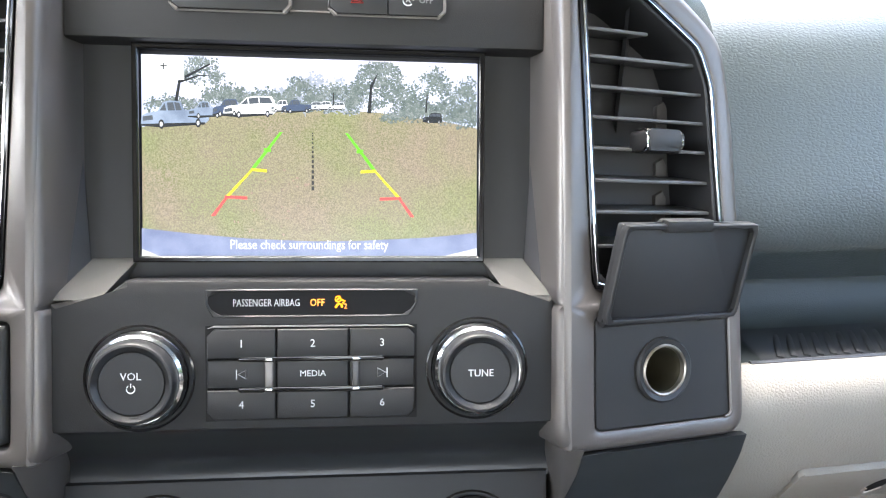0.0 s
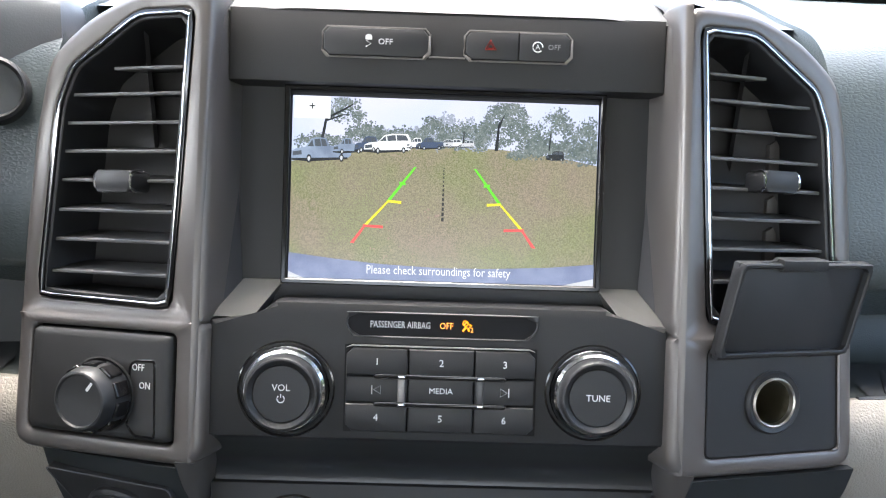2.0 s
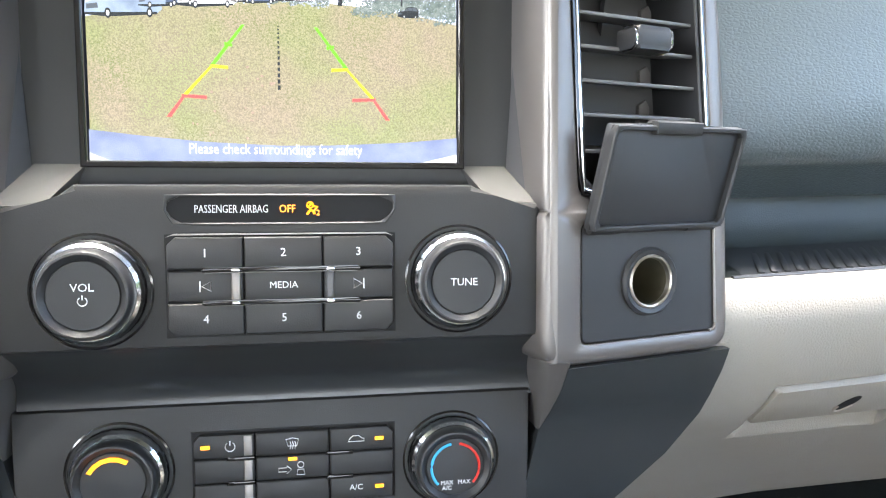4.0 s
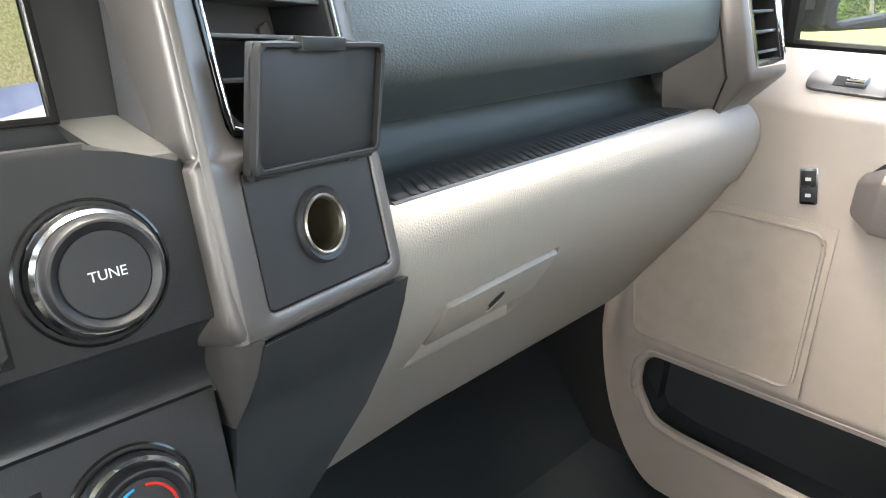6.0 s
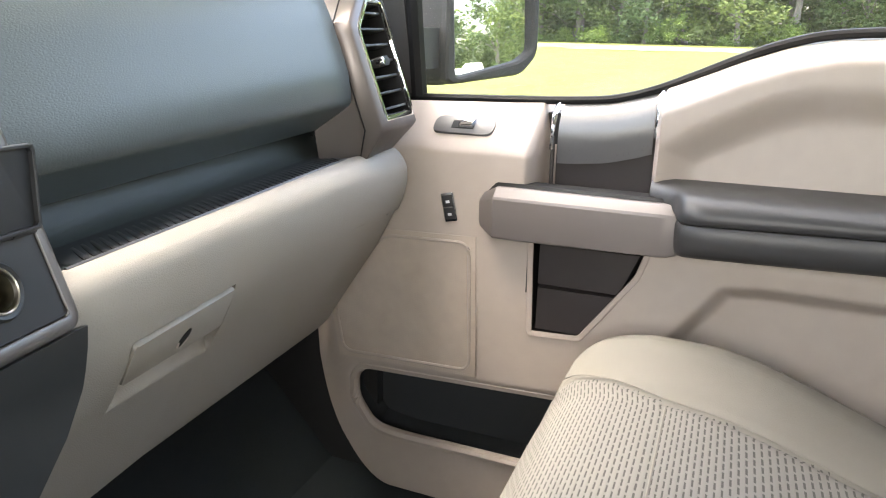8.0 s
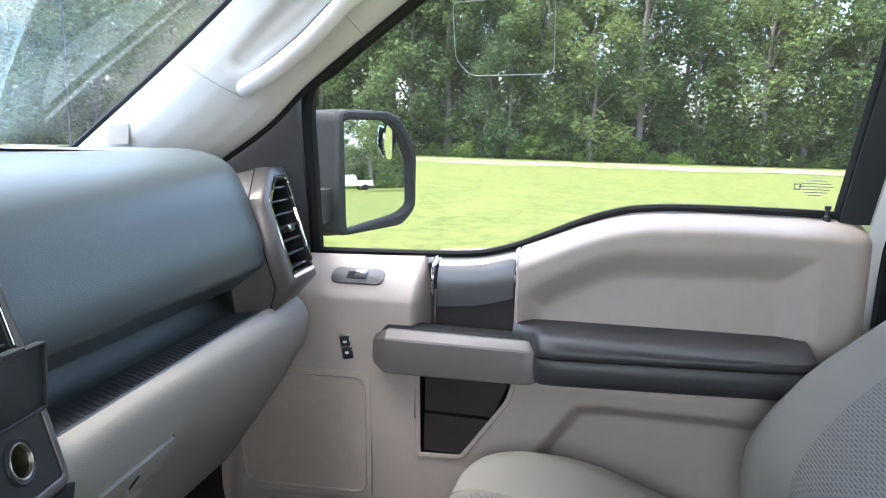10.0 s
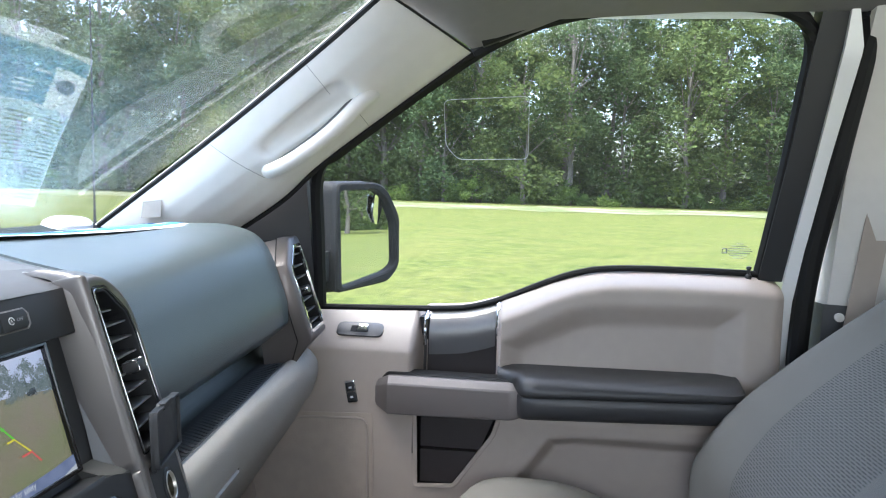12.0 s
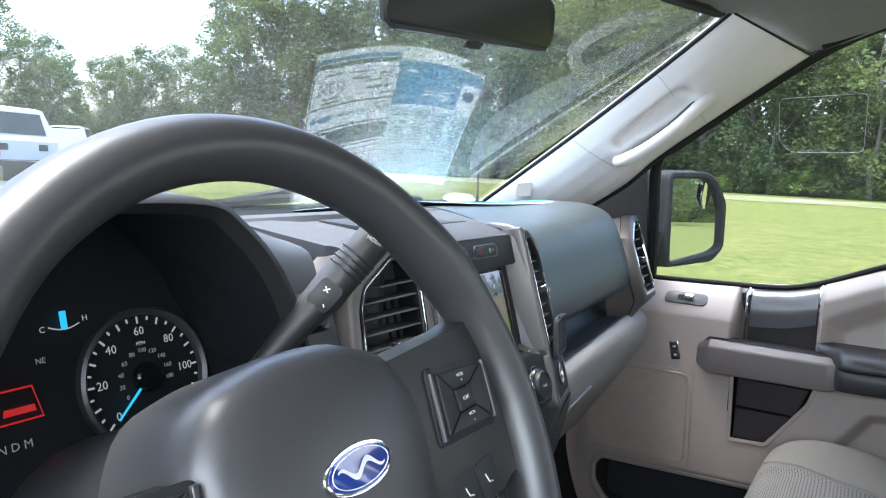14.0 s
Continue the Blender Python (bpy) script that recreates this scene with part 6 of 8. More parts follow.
def door(side):
    d = thing("passenger_door" if side == 1 else "driver_door", "closed beige truck door with a dark armrest and metallic pull handle", "car door", (side * 0.92, 0.05, 0.7))
    part("door_panel", door_skin(side), [BEIGE2, SLATE], d, "moulded beige door panel", angle=60)
    line = curve([(side * (glass_x(z) - 0.008), y, z + 0.004) for y, z in SILL], 70)
    part("sill_seal", tube(line, 0.0062, 8), RUBBER, d, "black rubber window seal")
    part("window_frame", tube(curve([(side * (glass_x(z) - 0.004), y, z) for y, z in WTOP], 90), 0.013, 8), RUBBER, d)
    part("rear_frame", loft([[Vector((side * (glass_x(z) + dx), y0_ + dy, z)) for dx, dy in ((-0.02, 0.004), (-0.02, -0.046), (0.02, -0.046), (0.02, 0.004))] for y0_, z in ((-0.395, 1.39), (-0.418, 1.60), (-0.434, 1.80), (-0.442, 1.875))], True, True), BLACK, d)
    gl = [(y, z) for y, z in WTOP] + [(y, z) for y, z in SILL[::-1] if y < 0.45]
    bm = bmesh.new()
    f = bm.faces.new([bm.verts.new((side * glass_x(z), y, z)) for y, z in gl])
    bmesh.ops.triangulate(bm, faces=[f])
    g = part("window_pane", bm, GLASS, d, "clear side window glass", smooth=False, inward=True)
    g.visible_shadow = False
    part("door_core", loft([[Vector((side * x, y, z)) for x, z in ((0.955, 0.56), (0.955, 1.285), (0.995, 1.285), (1.01, 1.0), (0.995, 0.56))] for y in (-0.425, 0.66)], True, True), DARK, d)
    # sail panel ahead of the glass
    sail = [(0.462, 1.300), (0.66, 1.300), (0.66, 1.44), (0.60, 1.482), (0.54, 1.523), (0.470, 1.575)]
    part("sail_panel", loft([[Vector((side * (glass_x(z) - 0.010 + o), y, z)) for y, z in sail] for o in (0.0, 0.02)], True, True), SAIL, d)
    # armrest
    def arm_row(y, fade, rows_):
        """Section of the armrest; fade draws its front face back."""
        k = (0.036 - y) / 0.36
        zb, zs, zt = 1.138 + 0.012 * k, 1.184 + 0.011 * k, 1.2165 + 0.002 * k
        return [Vector((side * (0.90 if a is None else min(0.89, 0.774 + a + fade)), y, {"b": zb, "s": zs, "t": zt}[q] + c)) for a, q, c in rows_]
    PADR = ((None, "s", 0.0005), (0.004, "s", 0.0005), (0.0005, "s", 0.002), (-0.0022, "s", 0.008), (-0.0005, "s", 0.015), (0.006, "t", -0.0085), (0.016, "t", -0.0025), (0.030, "t", 0.0005), (0.055, "t", 0.002), (None, "t", 0.0))
    BASER = ((None, "b", 0.0), (0.030, "b", 0.0), (0.015, "b", 0.003), (0.006, "b", 0.010), (0.001, "b", 0.022), (0.0, "s", -0.014), (0.001, "s", -0.006), (0.004, "s", -0.0008), (None, "s", -0.0008))
    ENDS = ((0.083, 0.075), (0.060, 0.055), (0.046, 0.034), (0.040, 0.012), (0.032, 0.002), (0.010, 0.0), (-0.10, 0.0), (-0.25, 0.0), (-0.318, 0.001), (-0.332, 0.006), (-0.341, 0.018), (-0.346, 0.045))
    for nm, sec_ in (("armrest_pad", PADR), ("armrest_base", BASER)):
        part(nm, loft([arm_row(y, f, sec_) for y, f in ENDS], True, True), ARM, d, angle=50)
    # curved cap between sill and handle
    cp = [(0.966, 1.0), (0.950, 0.985), (0.932, 0.955), (0.921, 0.90), (0.918, 0.83), (0.922, 0.74)]
    prof = lambda y: [(a, sill_z(y) + 0.003 - (1.0 - b) * 0.33) for a, b in cp]
    part("door_cap", loft([[Vector((side * a, y, float(c))) for a, c in [(q.x, q.y) for q in curve([(a, float(c), 0) for a, c in prof(y)], 16)]] for y in np.linspace(0.222, 0.092, 9)], False), CAPM, d, "blue-grey metallic cap between sill and handle")
    part("cap_lower", loft([[Vector((side * a, y, c)) for a, c in ((0.932, float(sill_z(y)) - 0.050), (0.934, 1.20), (0.938, 1.12))] for y in np.linspace(0.226, 0.086, 5)], False), UMBER, d)
    for y in (0.229, 0.087):
        part("cap_edge", tube(curve([(side * (a - 0.006), y, float(c)) for a, c in prof(y)], 14)[:13], 0.0046, 8, flat=0.7), CHROME, d, "chrome edge strip")
        part("cap_border", tube([Vector((side * 0.9200, y, 1.255)), Vector((side * 0.921, y, 1.17))], 0.0030, 6), UMBER, d)
    # pull handle
    HS = ((0.313, 0.850, 1.134, 1.168, 1.175), (0.309, 0.845, 1.130, 1.170, 1.179), (0.286, 0.828, 1.1205, 1.1795, 1.192), (0.270, 0.8265, 1.1205, 1.1800, 1.1925), (0.160, 0.8135, 1.1260, 1.1830, 1.1950), (0.062, 0.802, 1.1310, 1.1860, 1.1975), (0.052, 0.802, 1.1320, 1.1860, 1.1972), (0.041, 0.8055, 1.1345, 1.1840, 1.1945), (0.037, 0.813, 1.1370, 1.1820, 1.1910))

    def grip(y, x, zb, zf, zt, o=0.0, g=0.0):
        return [Vector((side * (x + o + a), y, z)) for a, z in ((0.060, zb - g), (0.007, zb - g), (0.0012, zb + 0.0025 - g), (0.0, zb + 0.006), (0.0, zf - 0.002), (0.0016, zf + 0.0015), (0.0135, zt - 0.0012 + g), (0.0160, zt + g), (0.060, zt - 0.004 + g))]
    part("pull_handle", loft([grip(*q) for q in HS], True, True), HANDLE, d, "satin metallic pull handle", angle=24)
    part("handle_carrier", loft([grip(y + (0.004 if y > 0.2 else -0.004 if y < 0.05 else 0), x, zb, zf, zt, 0.016, 0.0028) for y, x, zb, zf, zt in HS], True, True), PITCH, d, "dark carrier behind the pull handle", angle=28)
    lip = rounded(POCKET, 0.03, 6)
    part("pocket_lip", tube([(side * 0.880, y, z) for y, z in lip], 0.0095, 8, closed=True), BEIGE2, d)
    part("pocket_liner", cup([[Vector((side * x, y, z)) for y, z in inset(POCKET[::-1], -0.006)] for x in (0.884, 0.948)]), MATT, d, "dark grey map pocket liner")
    ce = rounded(CUBBY, 0.009, 4)
    part("cubby_edge", loft([[Vector((side * x, y, z)) for y, z in inset(ce[::-1], -o)] for o, x in ((0.0085, 0.8625), (0.0078, 0.8604), (0.0012, 0.8602), (0.0, 0.8614), (0.0, 0.878))]), BEIGE2, d)
    # cubby with two drawers
    part("cubby_back", cup([[Vector((side * x, y, z)) for y, z in inset(CUBBY[::-1], -0.003)] for x in (0.862, 0.93)]), PITCH, d)
    for z0, z1, ya in ((1.050, 1.112, 0.226), (0.980, 1.046, 0.226)):
        yb = 0.088 if z0 > 1.04 else 0.112
        yc = 0.112 if z0 > 1.04 else 0.150
        part("cubby_drawer", loft([[Vector((side * x, y, z)) for y, z in ((ya, z0 + 0.001), (yc, z0 + 0.001), (yb, z1 - 0.001), (ya, z1 - 0.001))] for x in (0.920, 0.868)], True, True), UMBER, d)
    # switches
    ms = frame_of((side * 0.8945, 0.355, 1.2660), (0, -side, 0), (side * 0.80, 0, 0.595))
    part("window_switch_plate", prism(rounded([(-0.046, -0.017), (0.046, -0.017), (0.046, 0.017), (-0.046, 0.017)], 0.012), -0.004, 0.0016, 0.0008, ms), GRAPH, d)
    part("switch_well", prism([(-0.018, -0.008), (0.016, -0.008), (0.016, 0.008), (-0.018, 0.008)], 0.001, 0.0022, 0, ms), PITCH, d)
    part("window_switch", prism([(-0.004, -0.007), (0.015, -0.007), (0.017, 0.007), (-0.002, 0.007)], 0.002, 0.010, 0.002, ms), CHROME, d, "chrome window switch")
    ml = frame_of((side * 0.8590, 0.3620, 1.1515), (0, -0.98 * side, 0.20), (0.0, 0.30, 0.95))
    lk = part("lock_plate", prism(rounded([(-0.0098, -0.0212), (0.0098, -0.0212), (0.0098, 0.0212), (-0.0098, 0.0212)], 0.002), -0.003, 0.0015, 0.0006, ml), CHROME, d)
    for v in (-0.0094, 0.0094):
        k_ = part("lock_button", prism(rounded([(-0.0080, v - 0.0086), (0.0080, v - 0.0086), (0.0080, v + 0.0086), (-0.0080, v + 0.0086)], 0.001), 0.0, 0.0030, 0.0006, ml), BLACK, lk)
        part("padlock_symbol", prism([(-0.003, v - 0.003), (0.003, v - 0.003), (0.003, v + 0.001), (-0.003, v + 0.001)], 0.0029, 0.0033, 0, ml), INK, k_)
    part("lock_pin", turned([(0.0055, -0.01), (0.0055, 0.004), (0.0030, 0.006), (0.0030, 0.014), (0.0048, 0.016), (0.0042, 0.020), (0.0001, 0.021)], Matrix.Translation((side * 0.925, -0.374, 1.396)), 16, False), BLACK, d)
    # speaker grille
    part("speaker_grille", loft([[Vector((side * x, y, z)) for y, z in inset(SPEAK[::-1], 0.012)] for x in (0.8635, 0.8605)], True, True), GRILLE, d, "perforated beige speaker grille")
    rim_ = inset(SPEAK[::-1], 0.002)
    part("speaker_rim", tube([(side * 0.860, y, z) for y, z in rounded(rim_, 0.02, 5)], 0.0028, 6, closed=True), BEIGE2, d)
    return d


GRILLE = mat("perforated_beige", (0.40, 0.34, 0.29), 0.55)
nt = GRILLE.node_tree
tcn, vor, rmp, bpn = (nt.nodes.new("ShaderNode" + k) for k in ("TexCoord", "TexVoronoi", "MapRange", "Bump"))
vor.inputs["Scale"].default_value, vor.inputs["Randomness"].default_value = 330, 0.0
rmp.inputs["From Max"].default_value = 0.45
bpn.inputs["Strength"].default_value, bpn.inputs["Distance"].default_value = 0.8, 0.0012
nt.links.new(tcn.outputs["Object"], vor.inputs["Vector"])
nt.links.new(vor.outputs["Distance"], rmp.inputs["Value"])
nt.links.new(rmp.outputs[0], bpn.inputs["Height"])
nt.links.new(bpn.outputs[0], nt.nodes["Principled BSDF"].inputs["Normal"])
door(1)
door(-1)

# side mirror
MG = frame_of((1.165, 0.400, 1.425), (0.84, -0.54, 0.0), (0.03, 0.02, 1.0))
mirror = thing("side_mirror", "black towing door mirror with a convex spot glass", "wing mirror", (1.12, 0.45, 1.35))
MO = rounded([(-0.118, -0.118), (0.050, -0.104), (0.088, -0.070), (0.090, 0.050), (0.050, 0.112), (0.014, 0.130), (-0.110, 0.126)], 0.016)
MI = rounded([(-0.097, -0.107), (0.045, -0.080), (0.075, -0.062), (0.072, 0.035), (0.045, 0.088), (0.010, 0.112), (-0.100, 0.109)], 0.010)
part("mirror_rim", framed(MO, MI, -0.02, 0.012, -0.004, MG, 0.004), PITCH, mirror)
mo = resample(MO, 48)
part("mirror_housing", loft([[MG @ Vector((u * s + du, v * s, n)) for u, v in mo] for s, du, n in ((1.0, 0, -0.006), (1.03, -0.004, -0.03), (1.03, -0.006, -0.085), (0.98, -0.010, -0.118), (0.82, -0.014, -0.140), (0.45, -0.016, -0.152))], True, True), PITCH, mirror, "black plastic mirror shell", angle=60)
part("shell_seam", tube([MG @ Vector((-0.126, v, -0.062)) for v in (-0.118, -0.06, 0.0, 0.06, 0.128)], 0.0012, 4), RUBBER, mirror)
part("mirror_pane", prism(inset(MI, -0.001), -0.008, -0.002, 0, MG), MIRROR, mirror, "flat mirror glass")
SG = frame_of(MG @ Vector((0.034, 0.068, -0.0012)), MG.to_3x3() @ Vector((1, 0, -0.28)), MG.to_3x3() @ Vector((0, 1, 0.10)))
part("spot_glass", prism(rounded([(-0.036, -0.006), (-0.022, -0.034), (0.032, -0.040), (0.034, -0.030), (0.008, 0.016), (-0.030, 0.036)], 0.006), -0.004, 0.001, 0, SG), MIRROR, mirror, "wide-angle spot glass")
part("mirror_arm", loft([[Vector((x, y, z)) for y, z in ((0.47, 1.335), (0.56, 1.335), (0.56, 1.40), (0.47, 1.40))] for x in (0.955, 1.07)], True, True), DARK, mirror)
part("shell_seam", tube([MG @ Vector((u * 1.032 - 0.004, -0.052, n)) for u, n in ((-0.118, -0.005), (-0.118, -0.03), (-0.1175, -0.086), (-0.112, -0.114))], 0.0012, 4), RUBBER, mirror)

# ---- pillars, headliner, cab shell ----
def pillar(side):
    P0 = curve([(0.800, 0.835, 1.455), (0.757, 0.600, 1.612), (0.700, 0.400, 1.745), (0.648, 0.262, 1.838)], 72)
    P1 = curve([(0.887, 0.634, 1.434), (0.881, 0.514, 1.514), (0.871, 0.434, 1.584), (0.851, 0.294, 1.684), (0.829, 0.146, 1.786)], 72)
    rows = []
    wa, wb = Vector((0.752, 0.486, 1.600)), Vector((0.736, 0.362, 1.695))
    ga, gb = Vector((0.770, 0.480, 1.578)), Vector((0.762, 0.335, 1.688))
    for i in range(73):
        a, b = P0[i], P1[i]
        s = i / 72
        inn = Vector((-0.75, -0.45, -0.35)).normalized()
        w = 0.035 * (1 - 0.25 * s)
        row = [a + Vector((0.012, 0.02, 0.004)), a]
        for k in range(1, 30):
            t = k / 30
            p = a.lerp(b, t) + inn * w * float(np.interp(t, (0, 0.08, 0.22, 0.40, 0.60, 0.80, 0.93, 1), (0, 0.35, 0.80, 1.0, 0.95, 0.70, 0.35, 0)))
            q = min(1.0, max(0.0, (p - wa).dot(wb - wa) / (wb - wa).length_squared))
            g = min(1.0, max(0.0, (p - ga).dot(gb - ga) / (gb - ga).length_squared))
            row.append(p - inn * 0.034 * math.exp(-((p - wa.lerp(wb, q)).length / 0.021) ** 4) + inn * 0.010 * math.exp(-((p - ga.lerp(gb, g)).length / 0.030) ** 2))
        row += [b, b + Vector((0.02, 0.0, 0.0))]
        rows.append([Vector((side * p.x, p.y, p.z)) for p in row])
    p_ = thing("windshield_pillar", "light grey moulded windshield pillar trim with a grab handle", "car pillar", (side * 0.8, 0.55, 1.5), "windshield pillars")
    part("pillar_trim", loft(rows, False), PILLAR, p_, angle=60)
    hp = curve([(0.840, 0.512, 1.578), (0.786, 0.500, 1.568), (0.752, 0.476, 1.571), (0.738, 0.437, 1.588), (0.733, 0.385, 1.624), (0.733, 0.352, 1.654), (0.744, 0.327, 1.684), (0.774, 0.314, 1.704), (0.830, 0.312, 1.720)], 30)
    part("grab_handle", tube([Vector((side * q.x, q.y, q.z)) for q in hp], [0.009, 0.011, 0.013] + [0.0145] * 25 + [0.013, 0.011, 0.009], 16, flat=0.9), PILLAR, p_, "light grey grab handle")
    # dark bar added in the slot to deepen the shade behind the handle
    part("handle_gap", tube([Vector((side * (q.x + 0.010), q.y + 0.014, q.z + 0.008)) for q in hp[9:24]], [0.0015, 0.0035] + [0.005] * 11 + [0.0035, 0.0015], 8), SLATE, p_, "dark bar standing in for the shade behind the grab handle")
    for row_, a_, b_ in ((rows[47], 1, 14), (rows[49], 20, 31), (rows[24], 1, 20)):
        part("trim_seam", tube([p + Vector((side * -0.0002, -0.0002, 0)) for p in row_[a_:b_]], 0.0006, 5), GREYTRIM, p_)
    part("roof_joint", tube(rows[-1][1:-1], 0.0022, 6), RUBBER, p_)
    net = ((0.7800, 0.742, 1.476), (0.7795, 0.703, 1.479), (0.7790, 0.7007, 1.5104), (0.7825, 0.7392, 1.5057))
    part("pillar_speaker", loft([[Vector((side * (x - o), y, z)) for x, y, z in net] for o in (0.0, 0.0012)], True, True), MESHG, p_, "fine grey mesh patch")
    part("glass_border", tube([Vector((side * (q.x + 0.004), q.y + 0.006, q.z + 0.002)) for q in P0], 0.0058, 6), RUBBER, p_)
    part("door_seal", tube([Vector((side * (q.x + 0.003), q.y - 0.002, q.z - 0.002)) for q in P1], 0.0055, 8), RUBBER, p_)
    return p_


pillar(1)
pillar(-1)

rows = []
for i in range(29):
    x = -0.83 + 1.66 * i / 28
    ax = abs(x)
    edge = np.clip((ax - 0.60) / 0.23, 0, 1)
    yf = ws_y(x, 1.84) + 0.005 if ax < 0.648 else 0.262 - (ax - 0.648) / 0.18 * 0.115
    zf = 1.838 if ax < 0.648 else 1.838 - (ax - 0.648) / 0.18 * 0.045
    zr = 1.885 - 0.03 * edge ** 2
    rows.append([Vector((x, y, z)) for y, z in ((yf + 0.01, zf + 0.03), (yf, zf), (yf - 0.05, zf + 0.012), (min(0.0, yf - 0.15), zr - 0.012), (-0.25, zr), (-0.9, zr), (-1.45, zr - 0.02), (-1.60, zr - 0.08))])
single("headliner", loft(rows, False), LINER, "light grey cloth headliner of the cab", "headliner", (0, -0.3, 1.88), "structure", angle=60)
shell = thing("cab_shell", "white painted truck cab roof and rear wall with windows", "truck body", (0, -0.7, 0.6), kind="structure")
part("roof_skin", loft([[Vector((x, y, z)) for x, z in ((-0.90, 1.86), (-0.80, 1.935), (-0.4, 1.96), (0.4, 1.96), (0.80, 1.935), (0.90, 1.86))] for y in (0.285, 0.2, -0.6, -1.62)], False), WHITEPAINT, shell)
part("rear_wall", framed([(-0.95, -0.55), (0.95, -0.55), (0.95, 0.72), (-0.95, 0.72)], [(-0.66, 0.20), (0.66, 0.20), (0.60, 0.60), (-0.60, 0.60)], -0.03, 0.0, -0.03, frame_of((0, -1.60, 1.18), (-1, 0, 0), (0, 0, 1))), GREYTRIM, shell)
for s in (-1, 1):
    part("rear_side_wall", box(min(s * 0.93, s * 0.99), max(s * 0.93, s * 0.99), -1.60, -0.72, 0.62, 1.40), BEIGE2, shell)
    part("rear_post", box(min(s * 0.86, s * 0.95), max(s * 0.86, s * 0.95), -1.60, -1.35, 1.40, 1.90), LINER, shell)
    # pillar between the doors
    rows = []
    for z, xo in ((0.70, 0.925), (1.0, 0.925), (1.3535, 0.915)):
        rows.append([Vector((s * x, y, z)) for x, y in ((xo + 0.04, -0.50), (xo, -0.505), (xo - 0.015, -0.56), (xo - 0.015, -0.70), (xo + 0.04, -0.72))])
    part("lower_post_trim", loft(rows, False), SLATE, shell)
    rows = []
    for z, xo in ((1.3500, 0.917), (1.6, 0.875), (1.80, 0.835), (1.885, 0.80)):
        rows.append([Vector((s * x, y, z)) for x, y in ((xo + 0.05, -0.505), (xo, -0.512), (xo - 0.018, -0.57), (xo - 0.018, -0.70), (xo + 0.05, -0.72))])
    part("upper_post_trim", loft(rows, False), PILLAR, shell)
    part("post_seal", tube(curve([(s * 0.922, -0.464, 1.05), (s * 0.919, -0.473, 1.37), (s * 0.877, -0.497, 1.62), (s * 0.848, -0.516, 1.79), (s * 0.843, -0.515, 1.862), (s * 0.838, -0.45, 1.889), (s * 0.836, -0.25, 1.893), (s * 0.832, -0.05, 1.872), (s * 0.826, 0.13, 1.805)], 60), [0.0185] * 36 + [0.0175, 0.0160, 0.0145, 0.0130] + [0.0125] * 21, 10), RUBBER, shell)
    part("door_jamb", loft([[Vector((s * (glass_x(z) + o), y, z)) for o, y in ((-0.028, a), (-0.028, b), (0.01, b - 0.004), (0.01, a))] for z, a, b in ((1.0, -0.428, -0.472), (1.38, -0.432, -0.476), (1.62, -0.458, -0.498), (1.80, -0.476, -0.505), (1.86, -0.478, -0.490))], True, True), WHITEPAINT, shell)
# unseen black plates, added to keep the windshield's corner reflections dark
for s in (-1, 1):
    part("dash_end_trim", box(min(s * 0.775, s * 0.955), max(s * 0.775, s * 0.955), 0.62, 1.0, 1.405, 1.432), BLACK, shell)
part("cab_floor", box(-0.97, 0.97, -1.6, 1.0, 0.56, 0.62), CARPET, shell)
part("firewall", loft([[Vector((x, y, z)) for y, z in ((0.62, 0.62), (0.78, 0.80), (0.72, 1.15), (0.80, 1.40), (0.95, 1.455))] for x in (-0.93, 0.0, 0.93)], False), CARPET, shell)
for s in (-1, 1):
    part("kick_panel", box(min(s * 0.925, s * 0.97), max(s * 0.925, s * 0.97), 0.52, 0.98, 0.60, 1.45), DARK, shell)
part("tunnel", loft([[Vector((x, y, z)) for x, z in ((-0.22, 0.62), (-0.17, 0.74), (0.17, 0.74), (0.22, 0.62))] for y in (-0.6, 0.3, 0.75)], False), CARPET, shell)

# windshield
bm = bmesh.new()
nx, nz = 24, 12
gv = []
for j in range(nz + 1):
    z = 1.422 + (1.845 - 1.422) * j / nz
    lim = 0.90 - 0.17 * j / nz
    gv.append([bm.verts.new((-lim + 2 * lim * i / nx, ws_y(-lim + 2 * lim * i / nx, z), z)) for i in range(nx + 1)])
for j in range(nz):
    for i in range(nx):
        bm.faces.new((gv[j][i], gv[j][i + 1], gv[j + 1][i + 1], gv[j + 1][i]))
ws = single("windshield", bm, WSGLASS, "slightly hazy curved windshield glass", "windshield", kind="structure", inward=True)
ws.visible_shadow = False
part("glass_border", tube([Vector((0.648 * (1 - i / 10), ws_y(0.648 * (1 - i / 10), 1.845), 1.843)) for i in range(21)], 0.012, 6), RUBBER, shell)
part("cowl", loft([[Vector((x, ws_y(x, 1.425) + d, z)) for d, z in ((-0.01, 1.425), (0.02, 1.405), (0.10, 1.372))] for x in np.linspace(-0.85, 0.85, 15)], False), BLACK, shell)
part("hood_panel", loft([[Vector((x, y + 0.10 * (1 - (x / 0.9) ** 2), z - 0.05 * (abs(x) / 0.9) ** 3 + (0.02 if abs(x) < 0.5 else 0))) for y, z in ((0.98, 1.350), (1.3, 1.345), (1.8, 1.305), (2.15, 1.24), (2.25, 1.15), (2.28, 0.7))] for x in np.linspace(-0.92, 0.92, 25)], False), WHITEPAINT, shell)
